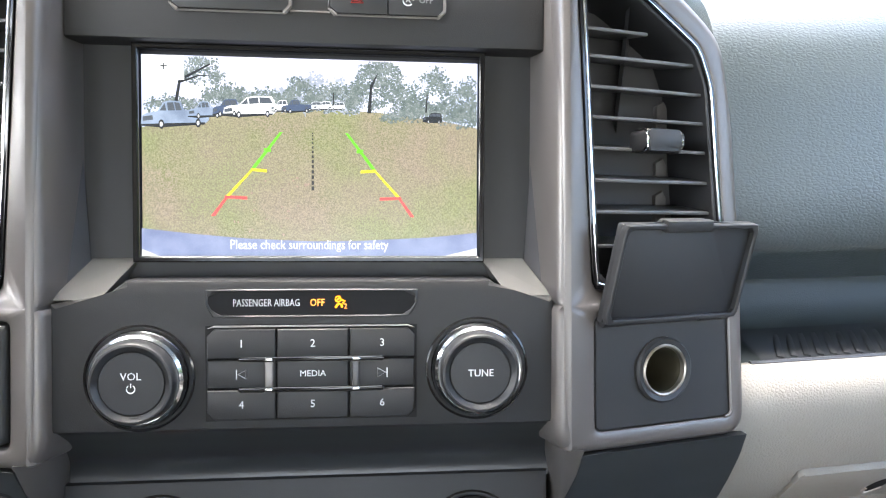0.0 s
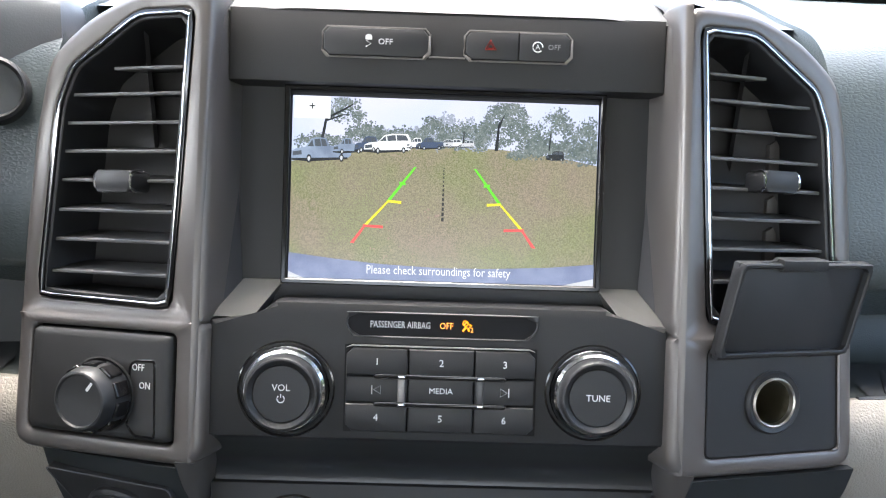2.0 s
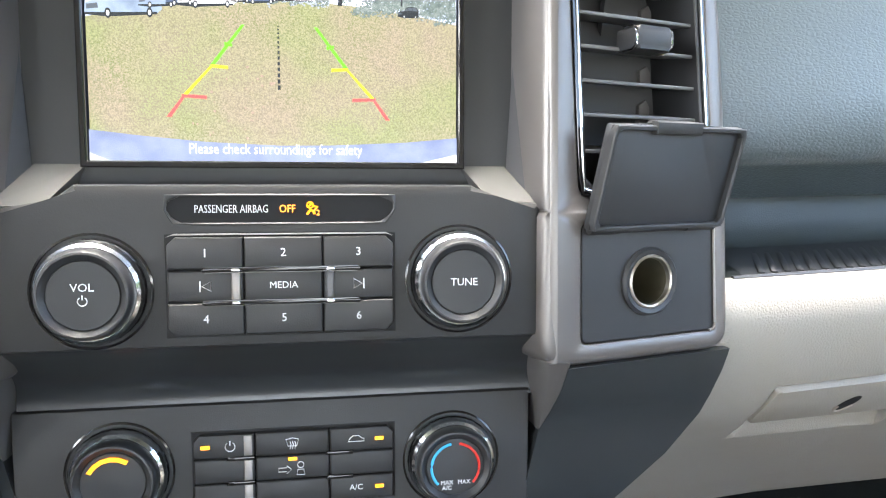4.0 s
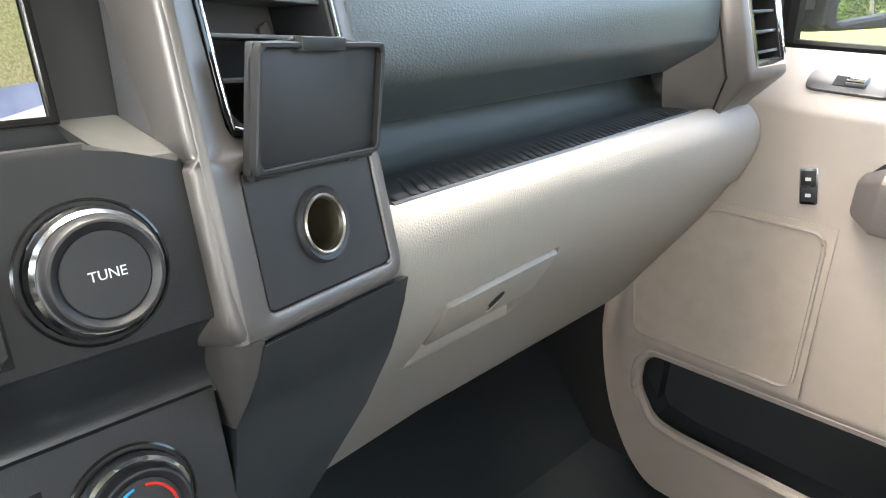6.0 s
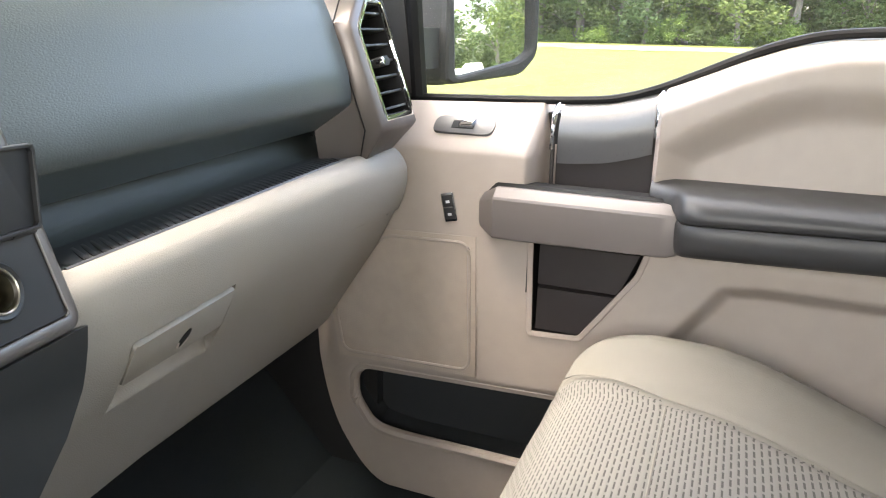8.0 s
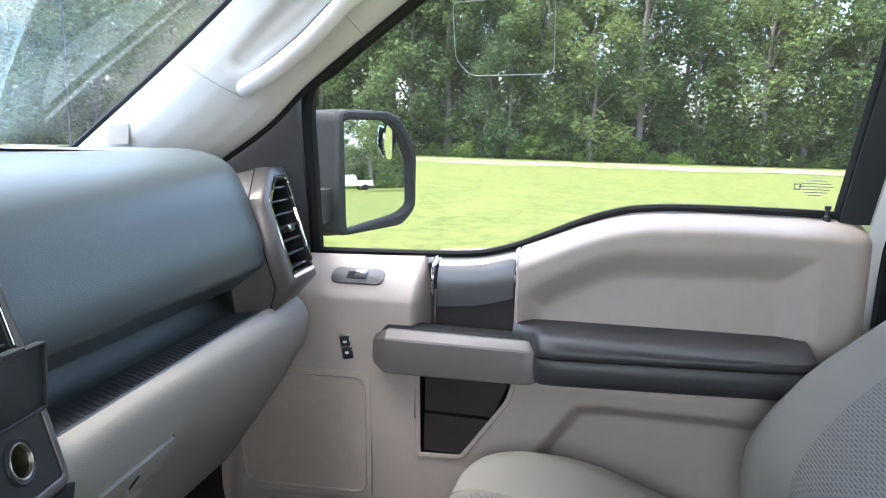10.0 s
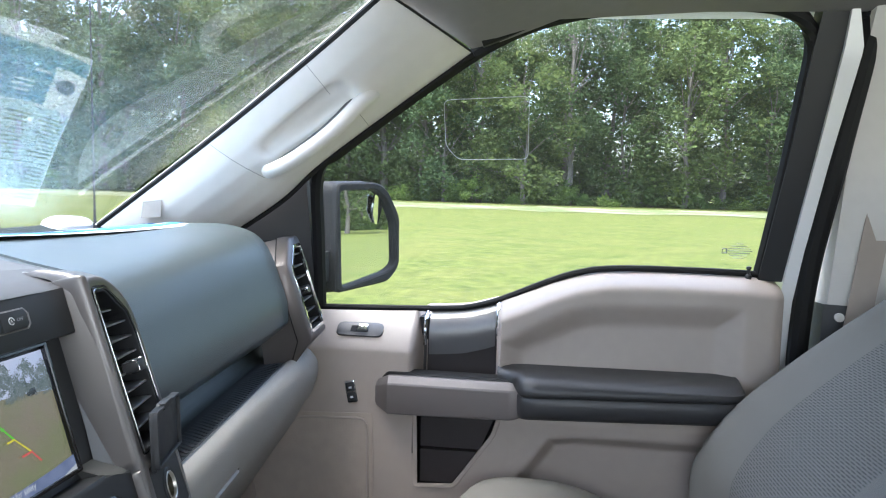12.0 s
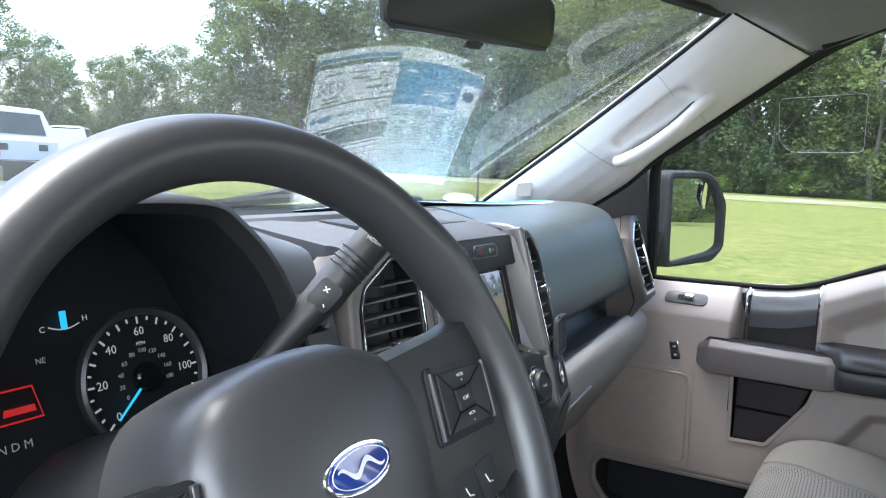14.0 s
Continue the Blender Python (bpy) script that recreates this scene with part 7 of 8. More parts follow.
for s in (-1, 1):
    part("fender", box(min(s * 0.93, s * 1.0), max(s * 0.93, s * 1.0), 0.62, 2.2, 0.6, 1.32, 0.02), WHITEPAINT, shell)
    wp = thing("wiper", "black windshield wiper resting on the glass", "wiper", (s * 0.1, 0.95, 1.46), "wipers")
    line = [Vector((x, ws_y(x, 1.452 + 0.010 * i / 8) + 0.020, 1.457 + 0.012 * math.sin(math.pi * i / 8))) for i, x in enumerate(np.linspace(s * 0.36 - 0.34, s * 0.36 + 0.30, 9))]
    part("blade", tube(line, 0.009, 6), RUBBER, wp)
    part("wiper_arm", tube([line[0] + Vector((0.02, 0.06, -0.01)), line[3] + Vector((0, 0.02, 0.014)), line[4] + Vector((0, 0.004, 0.010))], 0.007, 6), BLACK, wp)
single("aerial", tube([(0.905, 0.915, 1.38), (0.90, 0.913, 1.50), (0.880, 0.905, 2.15)], [0.006, 0.0022, 0.0014], 6), BLACK, "thin black whip aerial on the fender", "aerial")
# white tag, shaped as a low oval disc
single("washer_cap", turned([(0.055, 0.0), (0.052, 0.010), (0.040, 0.017), (0.0001, 0.019)], Matrix.Translation((0.862, 0.945, 1.449)) @ Matrix.Rotation(radians(12), 4, "X") @ Matrix.Diagonal((1.25, 0.6, 1, 1)), 32), WHITEPAINT, "white oval tag lying at the windshield foot", "tag")

# printed sheet on the dash top, mirrored in the glass
SHM = frame_of((0.465, 0.745, 1.4613), (-1, 0, 0), (0, -1, 0.132)) @ Matrix.Diagonal((0.965, 1.2, 1, 1))
SV = [-0.122 + 0.010 * i for i in range(26)]
sheet = thing("window_sticker", "white printed price sheet with blue bands on the dash top", "paper sheet", (0.465, 0.757, 1.4575))
part("sheet", loft([[SHM @ Vector((u, v, n)) for v, n in [(v, 0) for v in SV] + [(v, 0.0006) for v in reversed(SV)]] for u in np.linspace(-0.265, 0.265, 25)], True, True), SHEETP, sheet)
BLUEB, GREYB, REDB = mat("blue_ink", (0.03, 0.24, 0.48), 0.6), mat("slate_ink", (0.045, 0.085, 0.12), 0.6), mat("red_ink", (0.45, 0.10, 0.10), 0.6)


def band(u0, u1, v0, v1, material, name="printed_band", lift=0.0012):
    k, j = max(1, round((u1 - u0) / 0.025)), max(1, round((v1 - v0) / 0.010))
    us = [u0 + (u1 - u0) * i / k for i in range(k + 1)]
    vs = [v0 + (v1 - v0) * i / j for i in range(j + 1)]
    return part(name, loft([[SHM @ Vector((u, v, n)) for v, n in [(v, 0.0006) for v in vs] + [(v, 0.0006 + lift) for v in reversed(vs)]] for u in us], True, True), material, sheet)


PALEB = mat("pale_blue_ink", (0.42, 0.60, 0.70), 0.6)
band(-0.262, 0.018, -0.116, 0.026, PALEB, "pale_panel", 0.0007)
band(-0.204, 0.018, 0.030, 0.1060, BLUEB, "blue_header", 0.0008)
band(-0.262, -0.205, 0.086, 0.1060, BLUEB, "blue_header", 0.0008)
band(0.019, 0.262, 0.1120, 0.1180, BLUEB, "blue_header", 0.0008)
part("oval_mark", prism([(-0.233 + 0.018 * math.cos(a), 0.063 + 0.010 * math.sin(a)) for a in [i * math.pi / 12 for i in range(24)]], 0.0012, 0.0020, 0, SHM), EMBLEM, sheet)
for u, w, v in ((-0.025, 0.040, 0.088), (-0.100, 0.036, 0.056), (-0.100, 0.030, 0.049), (-0.155, 0.040, 0.058), (-0.155, 0.040, 0.051), (-0.155, 0.032, 0.044), (-0.182, 0.030, 0.075)):
    band(u - w / 2, u + w / 2, v - 0.0018, v + 0.0018, SHEETP, "print_line")
for v0, v1 in ((0.104, 0.110), (0.0425, 0.0450), (0.0055, 0.0080), (-0.026, 0.002)):
    band(0.025, 0.262, v0, v1, GREYB)
band(0.200, 0.258, -0.023, -0.001, SHEETP, "code_patch")
band(0.030, 0.200, -0.0315, -0.0295, GREYB)
for u in (0.0215, 0.2625):
    band(u - 0.0010, u + 0.0010, -0.118, 0.112, GREYB)
band(0.093, 0.0945, 0.008, 0.042, GREYB)
band(0.112, 0.205, 0.022, 0.029, PALEB, "scale_bar")
for u, w in ((0.112, 0.012), (0.207, 0.012), (0.224, 0.018), (0.247, 0.010)):
    band(u - w / 2, u + w / 2, 0.020, 0.029, BLUEB)
words("22", 0.040, at(SHM, 0.064, 0.074, 0.0018), GREYB, sheet, "printed_words")
words("$1,750", 0.026, at(SHM, 0.213, 0.072, 0.0018), GREYB, sheet, "printed_words")
words("$1,850", 0.021, at(SHM, 0.058, 0.024, 0.0018), GREYB, sheet, "printed_words")
for u, v in ((0.213, 0.092), (0.213, 0.055), (0.210, 0.049), (0.140, 0.090), (0.135, 0.080), (0.095, 0.062), (0.098, 0.074), (0.046, 0.052), (0.060, 0.036)):
    band(u - 0.022, u + 0.022, v, v + 0.0026, GREYB, "print_line")
r_ = random.Random(9)
for col in range(4):
    for row in range(11):
        u, v = -0.257 + col * 0.069, 0.016 - row * 0.0058 - (0.004 if col < 2 else 0)
        if r_.random() < 0.92:
            band(u, u + 0.036 + 0.018 * r_.random(), v, v + 0.0026, GREYB, "print_line")
band(-0.258, 0.016, -0.0555, -0.0540, GREYB)
for row in range(9):
    v = -0.064 - row * 0.0058
    band(-0.257, -0.215 + 0.008 * r_.random(), v, v + 0.0024, GREYB, "print_line")
    if row < 3:
        band(-0.068, -0.030 + 0.010 * r_.random(), v, v + 0.0024, GREYB, "print_line")
        band(-0.006, 0.012, v + 0.004, v + 0.0064, GREYB, "print_line")
band(0.205, 0.256, -0.072, -0.046, REDB, "red_label")
for row in range(7):
    v = -0.040 - row * 0.0100
    band(0.030, 0.150 + 0.035 * r_.random(), v, v + 0.0026, GREYB, "print_line")
    band(0.028, 0.198, v - 0.0050, v - 0.0042, GREYB, "print_line")
# the sheet lies askew and curled, its near edge level over the crest of the dash
for ob in sheet.children:
    for v in ob.data.vertices:
        q = -v.co.x / 0.965
        v.co.x += 0.15 * v.co.y - 0.006
        v.co.y += 0.115 * q + 0.38 * q * q
        over = 0.645 - (v.co.y + ORIGIN[sheet].y)
        if over > 0:
            v.co.z -= 0.132 * over

# interior mirror
RM = frame_of((-0.076, 0.380, 1.706), (0.293, -0.050, 0.014), (0.0, -0.16, 1.0)) @ Matrix.Diagonal((0.835, 1, 1, 1))
rvm = thing("rear_view_mirror", "black interior mirror with dark glass on a windshield stem", "mirror", (-0.1, 0.36, 1.72))
RO = rounded([(-0.160, -0.036), (0.154, -0.033), (0.165, -0.020), (0.160, 0.020), (0.140, 0.032), (-0.140, 0.040), (-0.165, 0.030), (-0.168, -0.022)], 0.012)
ro = resample(RO, 48)
part("mirror_case", loft([[RM @ Vector((u * s, v * s, n)) for u, v in ro] for s, n in ((0.97, 0.004), (1.0, 0.001), (1.0, -0.004), (0.95, -0.012), (0.75, -0.024), (0.4, -0.030))], True, True), BLACK, rvm)
part("mirror_pane", prism(inset(RO, 0.0045), 0.002, 0.0052, 0.0008, RM), DIMMIRROR, rvm, "dimmed dark mirror glass")
part("mirror_tab", prism([(-0.012, -0.042), (0.014, -0.042), (0.026, -0.033), (-0.004, -0.033)], -0.010, -0.004, 0.002, RM), BLACK, rvm)
part("mirror_stem", tube([RM @ Vector((0, 0, -0.03)), RM @ Vector((0, 0.03, -0.07)), Vector((-0.06, ws_y(-0.06, 1.80) - 0.01, 1.80))], 0.011, 10), BLACK, rvm)

# toll-tag outline and print on the passenger's window
def on_glass(y, z, o=-0.002):
    return Vector((glass_x(z) + o, y, z))


tag = thing("window_decal_outline", "pale rounded adhesive outline stuck on the side window", "decal", on_glass(0.12, 1.65))
part("outline", tube([on_glass(y, z) for y, z in rounded([(0.200, 1.708), (0.043, 1.717), (0.041, 1.604), (0.172, 1.600), (0.196, 1.625)], 0.012, 4)], 0.0008, 4, closed=True), mat("adhesive", (0.30, 0.32, 0.30), 0.5), tag)
mk = thing("glass_print", "small dark maker's print in the window corner", "glass marking", on_glass(-0.355, 1.44))
for i in range(7):
    w = (0.006, 0.014, 0.02, 0.024, 0.02, 0.016, 0.010)[i]
    part("print_bar", tube([on_glass(-0.356 - w, 1.4575 - i * 0.0045), on_glass(-0.356 + w, 1.4575 - i * 0.0045)], 0.0007, 4), GREYINK, mk)
part("print_square", tube([on_glass(-0.326, 1.4475), on_glass(-0.334, 1.4475), on_glass(-0.334, 1.4395), on_glass(-0.326, 1.4395)], 0.0014, 4, closed=True), GREYINK, mk)

# ---- front passenger seat ----
def insert_w(y):
    """Half width of the patterned insert, widest at the cushion's front."""
    return float(np.interp(y, (-0.30, 0.024, 0.155), (0.105, 0.127, 0.158)))


def seat(cx):
    st_ = thing("front_seat", "beige cloth front seat with a stitched pattern insert", "car seat", (cx, -0.1, 0.66), "front seats")
    rows, ins = [], []
    prof = [(0.150, 0.83), (0.172, 0.88), (0.168, 0.940), (0.142, 0.985), (0.100, 1.004), (0.050, 1.008), (-0.03, 1.002), (-0.10, 0.985), (-0.20, 0.955), (-0.30, 0.940), (-0.40, 0.940)]
    cs = curve([(y, z, 0) for y, z in prof], 70)
    for i in range(89):
        u = -1 + 2 * i / 88
        x = cx + 0.262 * u
        e = abs(u)
        rise = 0.040 * np.clip((e - 0.42) / 0.33, 0, 1) ** 1.5 - 0.16 * np.clip((e - 0.80) / 0.20, 0, 1) ** 2.6
        pull = 0.055 * e ** 4
        row = [Vector((x, q.x - pull, 0.80 + (q.y - 0.80) + rise * np.clip((q.y - 0.84) / 0.12, 0, 1) * (1 - 0.55 * np.clip(-q.x / 0.22, 0, 1) * (rise > 0)) - 0.005 * math.exp(-((e - insert_w(q.x) / 0.262) / 0.022) ** 2) - 0.0035 * math.exp(-((q.x - 0.024) / 0.006) ** 2) * (e < insert_w(q.x) / 0.262))) for q in cs]
        rows.append(row)
    bm = loft(rows, False)
    for f in bm.faces:
        c = f.calc_center_median()
        if abs(c.x - cx) < insert_w(c.y):
            f.material_index = 1
    part("cushion", bm, [CLOTH, WEAVE], st_, "padded cloth cushion with patterned insert", angle=70)
    part("cushion_base", box(cx - 0.235, cx + 0.235, -0.42, 0.10, 0.68, 0.88, 0.03), DARK, st_)
    for s in (-1, 1):
        part("piping", tube([Vector((cx + s * insert_w(q.x), q.x - 0.002, q.y + 0.0005 + 0.040 * max(0.0, (insert_w(q.x) / 0.262 - 0.42) / 0.33) ** 1.5 * min(1.0, max(0.0, (q.y - 0.84) / 0.12)))) for q in cs if q.y > 0.85 and q.x < 0.150], 0.0010, 6), CLOTH, st_)
    part("cross_seam", tube([Vector((cx + 0.119 * u, 0.024, 1.0055)) for u in np.linspace(-1, 1, 8)], 0.0014, 5), CLOTH, st_)
    rows = []
    bp = [(-0.255, 0.990), (-0.248, 1.060), (-0.258, 1.120), (-0.318, 1.210), (-0.425, 1.310), (-0.535, 1.410), (-0.635, 1.510), (-0.685, 1.570), (-0.74, 1.560), (-0.77, 1.50)]
    cb = curve([(y, z, 0) for y, z in bp], 36)
    for i in range(29):
        u = -1 + 2 * i / 28
        e = abs(u)
        out = 0.045 * np.clip((e - 0.45) / 0.35, 0, 1) ** 1.6 - 0.14 * np.clip((e - 0.82) / 0.18, 0, 1) ** 2.2
        w = 0.262
        rows.append([Vector((cx + w * u * (1 - 0.20 * np.clip((q.y - 1.30) / 0.3, 0, 1)), q.x + out * (1 - 0.4 * np.clip((q.y - 1.35) / 0.2, 0, 1)) - 0.045, q.y - 0.03 * e ** 6)) for q in cb])
    bm = loft(rows, False)
    for f in bm.faces:
        c = f.calc_center_median()
        if abs(c.x - cx) < 0.262 * 0.50:
            f.material_index = 1
    part("backrest", bm, [CLOTH, WEAVE], st_, "padded cloth backrest", angle=70)
    part("backrest_shell", box(cx - 0.20, cx + 0.20, -0.78, -0.72, 0.85, 1.50, 0.03), DARK, st_)
    return st_


seat(0.545)
seat(-0.545)
belt = thing("seat_belt", "beige webbing seat belt hanging from the door pillar", "seat belt", (0.86, -0.58, 1.3))
part("webbing", loft([[Vector((x, y - 0.022, z)), Vector((x, y + 0.022, z)), Vector((x + 0.002, y + 0.022, z)), Vector((x + 0.002, y - 0.022, z))] for x, y, z in ((0.86, -0.60, 1.75), (0.875, -0.575, 1.55), (0.885, -0.55, 1.30), (0.89, -0.53, 1.05))], True, True), BEIGE2, belt)
part("belt_button", turned([(0.008, 0), (0.008, 0.006), (0.0001, 0.007)], frame_of((0.884, -0.52, 1.335), (0, -1, 0), (0.1, 0, 1)), 14), PILLAR, belt)

# ---- outdoors ----
def ss(t):
    t = min(1.0, max(0.0, t))
    return t * t * (3 - 2 * t)


def ground_z(x, y):
    """Level field with a gentle rise ahead on the driver's side."""
    return 0.75 * ss((y - 6) / 17) * (1 - ss((x - 14) / 26))


GRASS = mat("mown_grass", (0.22, 0.27, 0.055), 0.9, vary=0.25, scale=0.35, spec=0.1)
nt = GRASS.node_tree
bs = nt.nodes["Principled BSDF"]
tcn = nt.nodes.new("ShaderNodeTexCoord")
n_a, n_b = nt.nodes.new("ShaderNodeTexNoise"), nt.nodes.new("ShaderNodeTexNoise")
n_a.inputs["Scale"].default_value, n_a.inputs["Detail"].default_value, n_a.inputs["Roughness"].default_value = 2.6, 12, 0.86
n_b.inputs["Scale"].default_value, n_b.inputs["Detail"].default_value = 0.55, 6
r_a, r_b = nt.nodes.new("ShaderNodeValToRGB"), nt.nodes.new("ShaderNodeMapRange")
r_a.color_ramp.elements[0].position, r_a.color_ramp.elements[0].color = 0.40, (0.034, 0.050, 0.010, 1)
r_a.color_ramp.elements[1].position, r_a.color_ramp.elements[1].color = 0.60, (0.122, 0.140, 0.034, 1)
r_b.inputs["From Min"].default_value, r_b.inputs["From Max"].default_value = 0.4, 0.75
mxn = nt.nodes.new("ShaderNodeMixRGB")
mxn.inputs[2].default_value = (0.130, 0.125, 0.042, 1)
bpn = nt.nodes.new("ShaderNodeBump")
bpn.inputs["Strength"].default_value, bpn.inputs["Distance"].default_value = 0.5, 0.04
for a, b in ((tcn.outputs["Object"], n_a.inputs["Vector"]), (tcn.outputs["Object"], n_b.inputs["Vector"]), (n_a.outputs["Fac"], r_a.inputs[0]), (n_b.outputs["Fac"], r_b.inputs["Value"]), (r_a.outputs[0], mxn.inputs[1]), (mxn.outputs[0], bs.inputs["Base Color"]), (n_a.outputs["Fac"], bpn.inputs["Height"]), (bpn.outputs[0], bs.inputs["Normal"])):
    nt.links.new(a, b)
half = nt.nodes.new("ShaderNodeMath")
half.operation, half.inputs[1].default_value = "MULTIPLY", 0.55
nt.links.new(r_b.outputs[0], half.inputs[0])
nt.links.new(half.outputs[0], mxn.inputs[0])
bm = bmesh.new()
xs = sorted([-1500, -500, -200, -90] + list(range(-60, 121, 4)) + [160, 300, 600, 1500])
vs = [[bm.verts.new((x, y, ground_z(x, y))) for y in xs] for x in xs]
for i in range(len(xs) - 1):
    for j in range(len(xs) - 1):
        bm.faces.new((vs[i][j], vs[i + 1][j], vs[i + 1][j + 1], vs[i][j + 1]))
single("ground", bm, GRASS, "mown yellow-green grass field", "ground", (0, 0, 0), "structure")
GRAVEL = mat("pale_gravel", (0.30, 0.27, 0.21), 0.95)
nt = GRAVEL.node_tree
tcn, n_a, r_a = (nt.nodes.new("ShaderNode" + k) for k in ("TexCoord", "TexNoise", "ValToRGB"))
n_a.inputs["Scale"].default_value, n_a.inputs["Detail"].default_value, n_a.inputs["Roughness"].default_value = 0.20, 8, 0.7
r_a.color_ramp.elements[0].position, r_a.color_ramp.elements[0].color = 0.47, (0.085, 0.105, 0.030, 1)
r_a.color_ramp.elements[1].position, r_a.color_ramp.elements[1].color = 0.66, (0.25, 0.225, 0.17, 1)
for a, b in ((tcn.outputs["Object"], n_a.inputs["Vector"]), (n_a.outputs["Fac"], r_a.inputs[0]), (r_a.outputs[0], nt.nodes["Principled BSDF"].inputs["Base Color"])):
    nt.links.new(a, b)
TREELINE = [(-20, -105), (15, -98), (45, -90), (66, -80), (82, -62), (84, -40), (82, -20), (80, 0), (82, 15), (88, 35), (90, 52), (84, 68), (68, 80), (45, 90), (20, 92), (-10, 96), (-45, 98)]
cl = curve([(x - 19.0 + (9 if y > 60 else 0), y - (8 if y > 60 else 0), 0) for x, y in TREELINE if y > -75], 300)
rows = []
for i, p in enumerate(cl):
    a, b = cl[max(0, i - 1)], cl[min(300, i + 1)]
    d = (b - a).normalized()
    n = Vector((-d.y, d.x, 0))
    w0, w1 = (8.0 + 4.0 * noise.noise((i * 0.16, q, 0)) + 2.2 * noise.noise((i * 0.9, q, 3)) for q in (0.0, 7.0))
    rows.append([Vector((q.x, q.y, ground_z(q.x, q.y) + 0.03)) for q in (p - n * w0, p - n * w0 * 0.3, p + n * w1 * 0.4, p + n * w1)])
single("gravel_track", loft(rows, False), GRAVEL, "pale gravel track along the wood", "track", kind="structure")


def leafy(name, dark, light, seedscale=1.0):
    m = bpy.data.materials.new(name)
    m.use_nodes = True
    t = m.node_tree
    b = t.nodes["Principled BSDF"]
    b.inputs["Roughness"].default_value = 0.7
    b.inputs["Specular IOR Level"].default_value = 0.12
    geo, oi, mx, mx2 = (t.nodes.new("ShaderNode" + k) for k in ("NewGeometry", "ObjectInfo", "MixRGB", "MixRGB"))
    mx.inputs[1].default_value, mx.inputs[2].default_value = (*dark, 1), (*light, 1)
    mx2.blend_type, mx2.inputs[0].default_value = "MULTIPLY", 1.0
    rr = t.nodes.new("ShaderNodeValToRGB")
    rr.color_ramp.elements[0].color, rr.color_ramp.elements[1].color = (0.80, 0.88, 0.92, 1), (1.15, 1.08, 0.85, 1)
    t.links.new(geo.outputs["Random Per Island"], mx.inputs[0])
    t.links.new(oi.outputs["Random"], rr.inputs[0])
    tcl, fine, mx3 = (t.nodes.new("ShaderNode" + k) for k in ("TexCoord", "TexNoise", "MixRGB"))
    fine.inputs["Scale"].default_value, fine.inputs["Detail"].default_value = 3.2, 4
    shade = t.nodes.new("ShaderNodeMapRange")
    shade.inputs["From Min"].default_value, shade.inputs["From Max"].default_value = 0.30, 0.70
    shade.inputs["To Min"].default_value, shade.inputs["To Max"].default_value = 0.72, 1.28
    mx3.blend_type, mx3.inputs[0].default_value = "MULTIPLY", 1.0
    t.links.new(tcl.outputs["Object"], fine.inputs["Vector"])
    t.links.new(fine.outputs["Fac"], shade.inputs["Value"])
    t.links.new(mx.outputs[0], mx3.inputs[1])
    t.links.new(shade.outputs[0], mx3.inputs[2])
    t.links.new(mx3.outputs[0], mx2.inputs[1])
    t.links.new(rr.outputs[0], mx2.inputs[2])
    t.links.new(mx2.outputs[0], b.inputs["Base Color"])
    tl, ms = t.nodes.new("ShaderNodeBsdfTranslucent"), t.nodes.new("ShaderNodeMixShader")
    ms.inputs[0].default_value = 0.5
    t.links.new(mx2.outputs[0], tl.inputs[0])
    t.links.new(b.outputs[0], ms.inputs[1])
    t.links.new(tl.outputs[0], ms.inputs[2])
    t.links.new(ms.outputs[0], t.nodes["Material Output"].inputs["Surface"])
    return m


LEAF = leafy("tree_leaves", (0.080, 0.116, 0.052), (0.136, 0.184, 0.078))
SHRUB = leafy("shrub_leaves", (0.11, 0.17, 0.05), (0.20, 0.28, 0.085))
BARK = mat("grey_bark", (0.14, 0.125, 0.108), 0.95, vary=0.4, scale=6, bump=0.8, bump_scale=30)


def leaf_mesh(centres, per, size, rnd, name):
    """Small bent leaf sprays scattered round the centres."""
    verts, faces = [], []
    for c, rad in centres:
        for _ in range(per):
            d = Vector((rnd.gauss(0, 1), rnd.gauss(0, 1), rnd.gauss(0, 0.8)))
            d = d.normalized() * rad * rnd.random() ** 0.45
            p = c + d
            s = size * (0.55 + 0.9 * rnd.random())
            a = Vector((rnd.gauss(0, 1), rnd.gauss(0, 1), rnd.gauss(0, 0.5))).normalized()
            b = a.cross(Vector((rnd.gauss(0, 1), rnd.gauss(0, 1), rnd.gauss(0, 1)))).normalized()
            k = len(verts)
            verts += [p - a * s, p - b * s * 0.42 + Vector((0, 0, -0.1 * s)), p + a * s * 0.9, p + b * s * 0.42 + Vector((0, 0, -0.15 * s))]
            faces += [(k, k + 1, k + 2), (k, k + 2, k + 3)]
    me = bpy.data.meshes.new(name)
    me.from_pydata([tuple(v) for v in verts], [], faces)
    me.update()
    return me


def limb_mesh(h, r0, limbs, rnd, name):
    bm = bmesh.new()

    def bar(pts, r):
        t = tube(pts, r, 7)
        tmp = bpy.data.meshes.new("t")
        t.to_mesh(tmp)
        t.free()
        bm.from_mesh(tmp)
        bpy.data.meshes.remove(tmp)
    sway = [Vector((0.25 * math.sin(i * 1.3 + h), 0.25 * math.cos(i * 1.7 + h), h * i / 6)) for i in range(7)]
    sway[0] = Vector((0, 0, -0.2))
    bar(sway, [r0 * (1.25 if i == 0 else 1 - 0.85 * i / 6) for i in range(7)])
    for c, rad in limbs:
        k = min(5, max(1, int(c.z / h * 6 * 0.75)))
        a = sway[k]
        bar([a, a.lerp(c, 0.5) + Vector((0, 0, 0.25)), c], [r0 * 0.28, r0 * 0.16, r0 * 0.05])
    me = bpy.data.meshes.new(name)
    bm.to_mesh(me)
    bm.free()
    return me


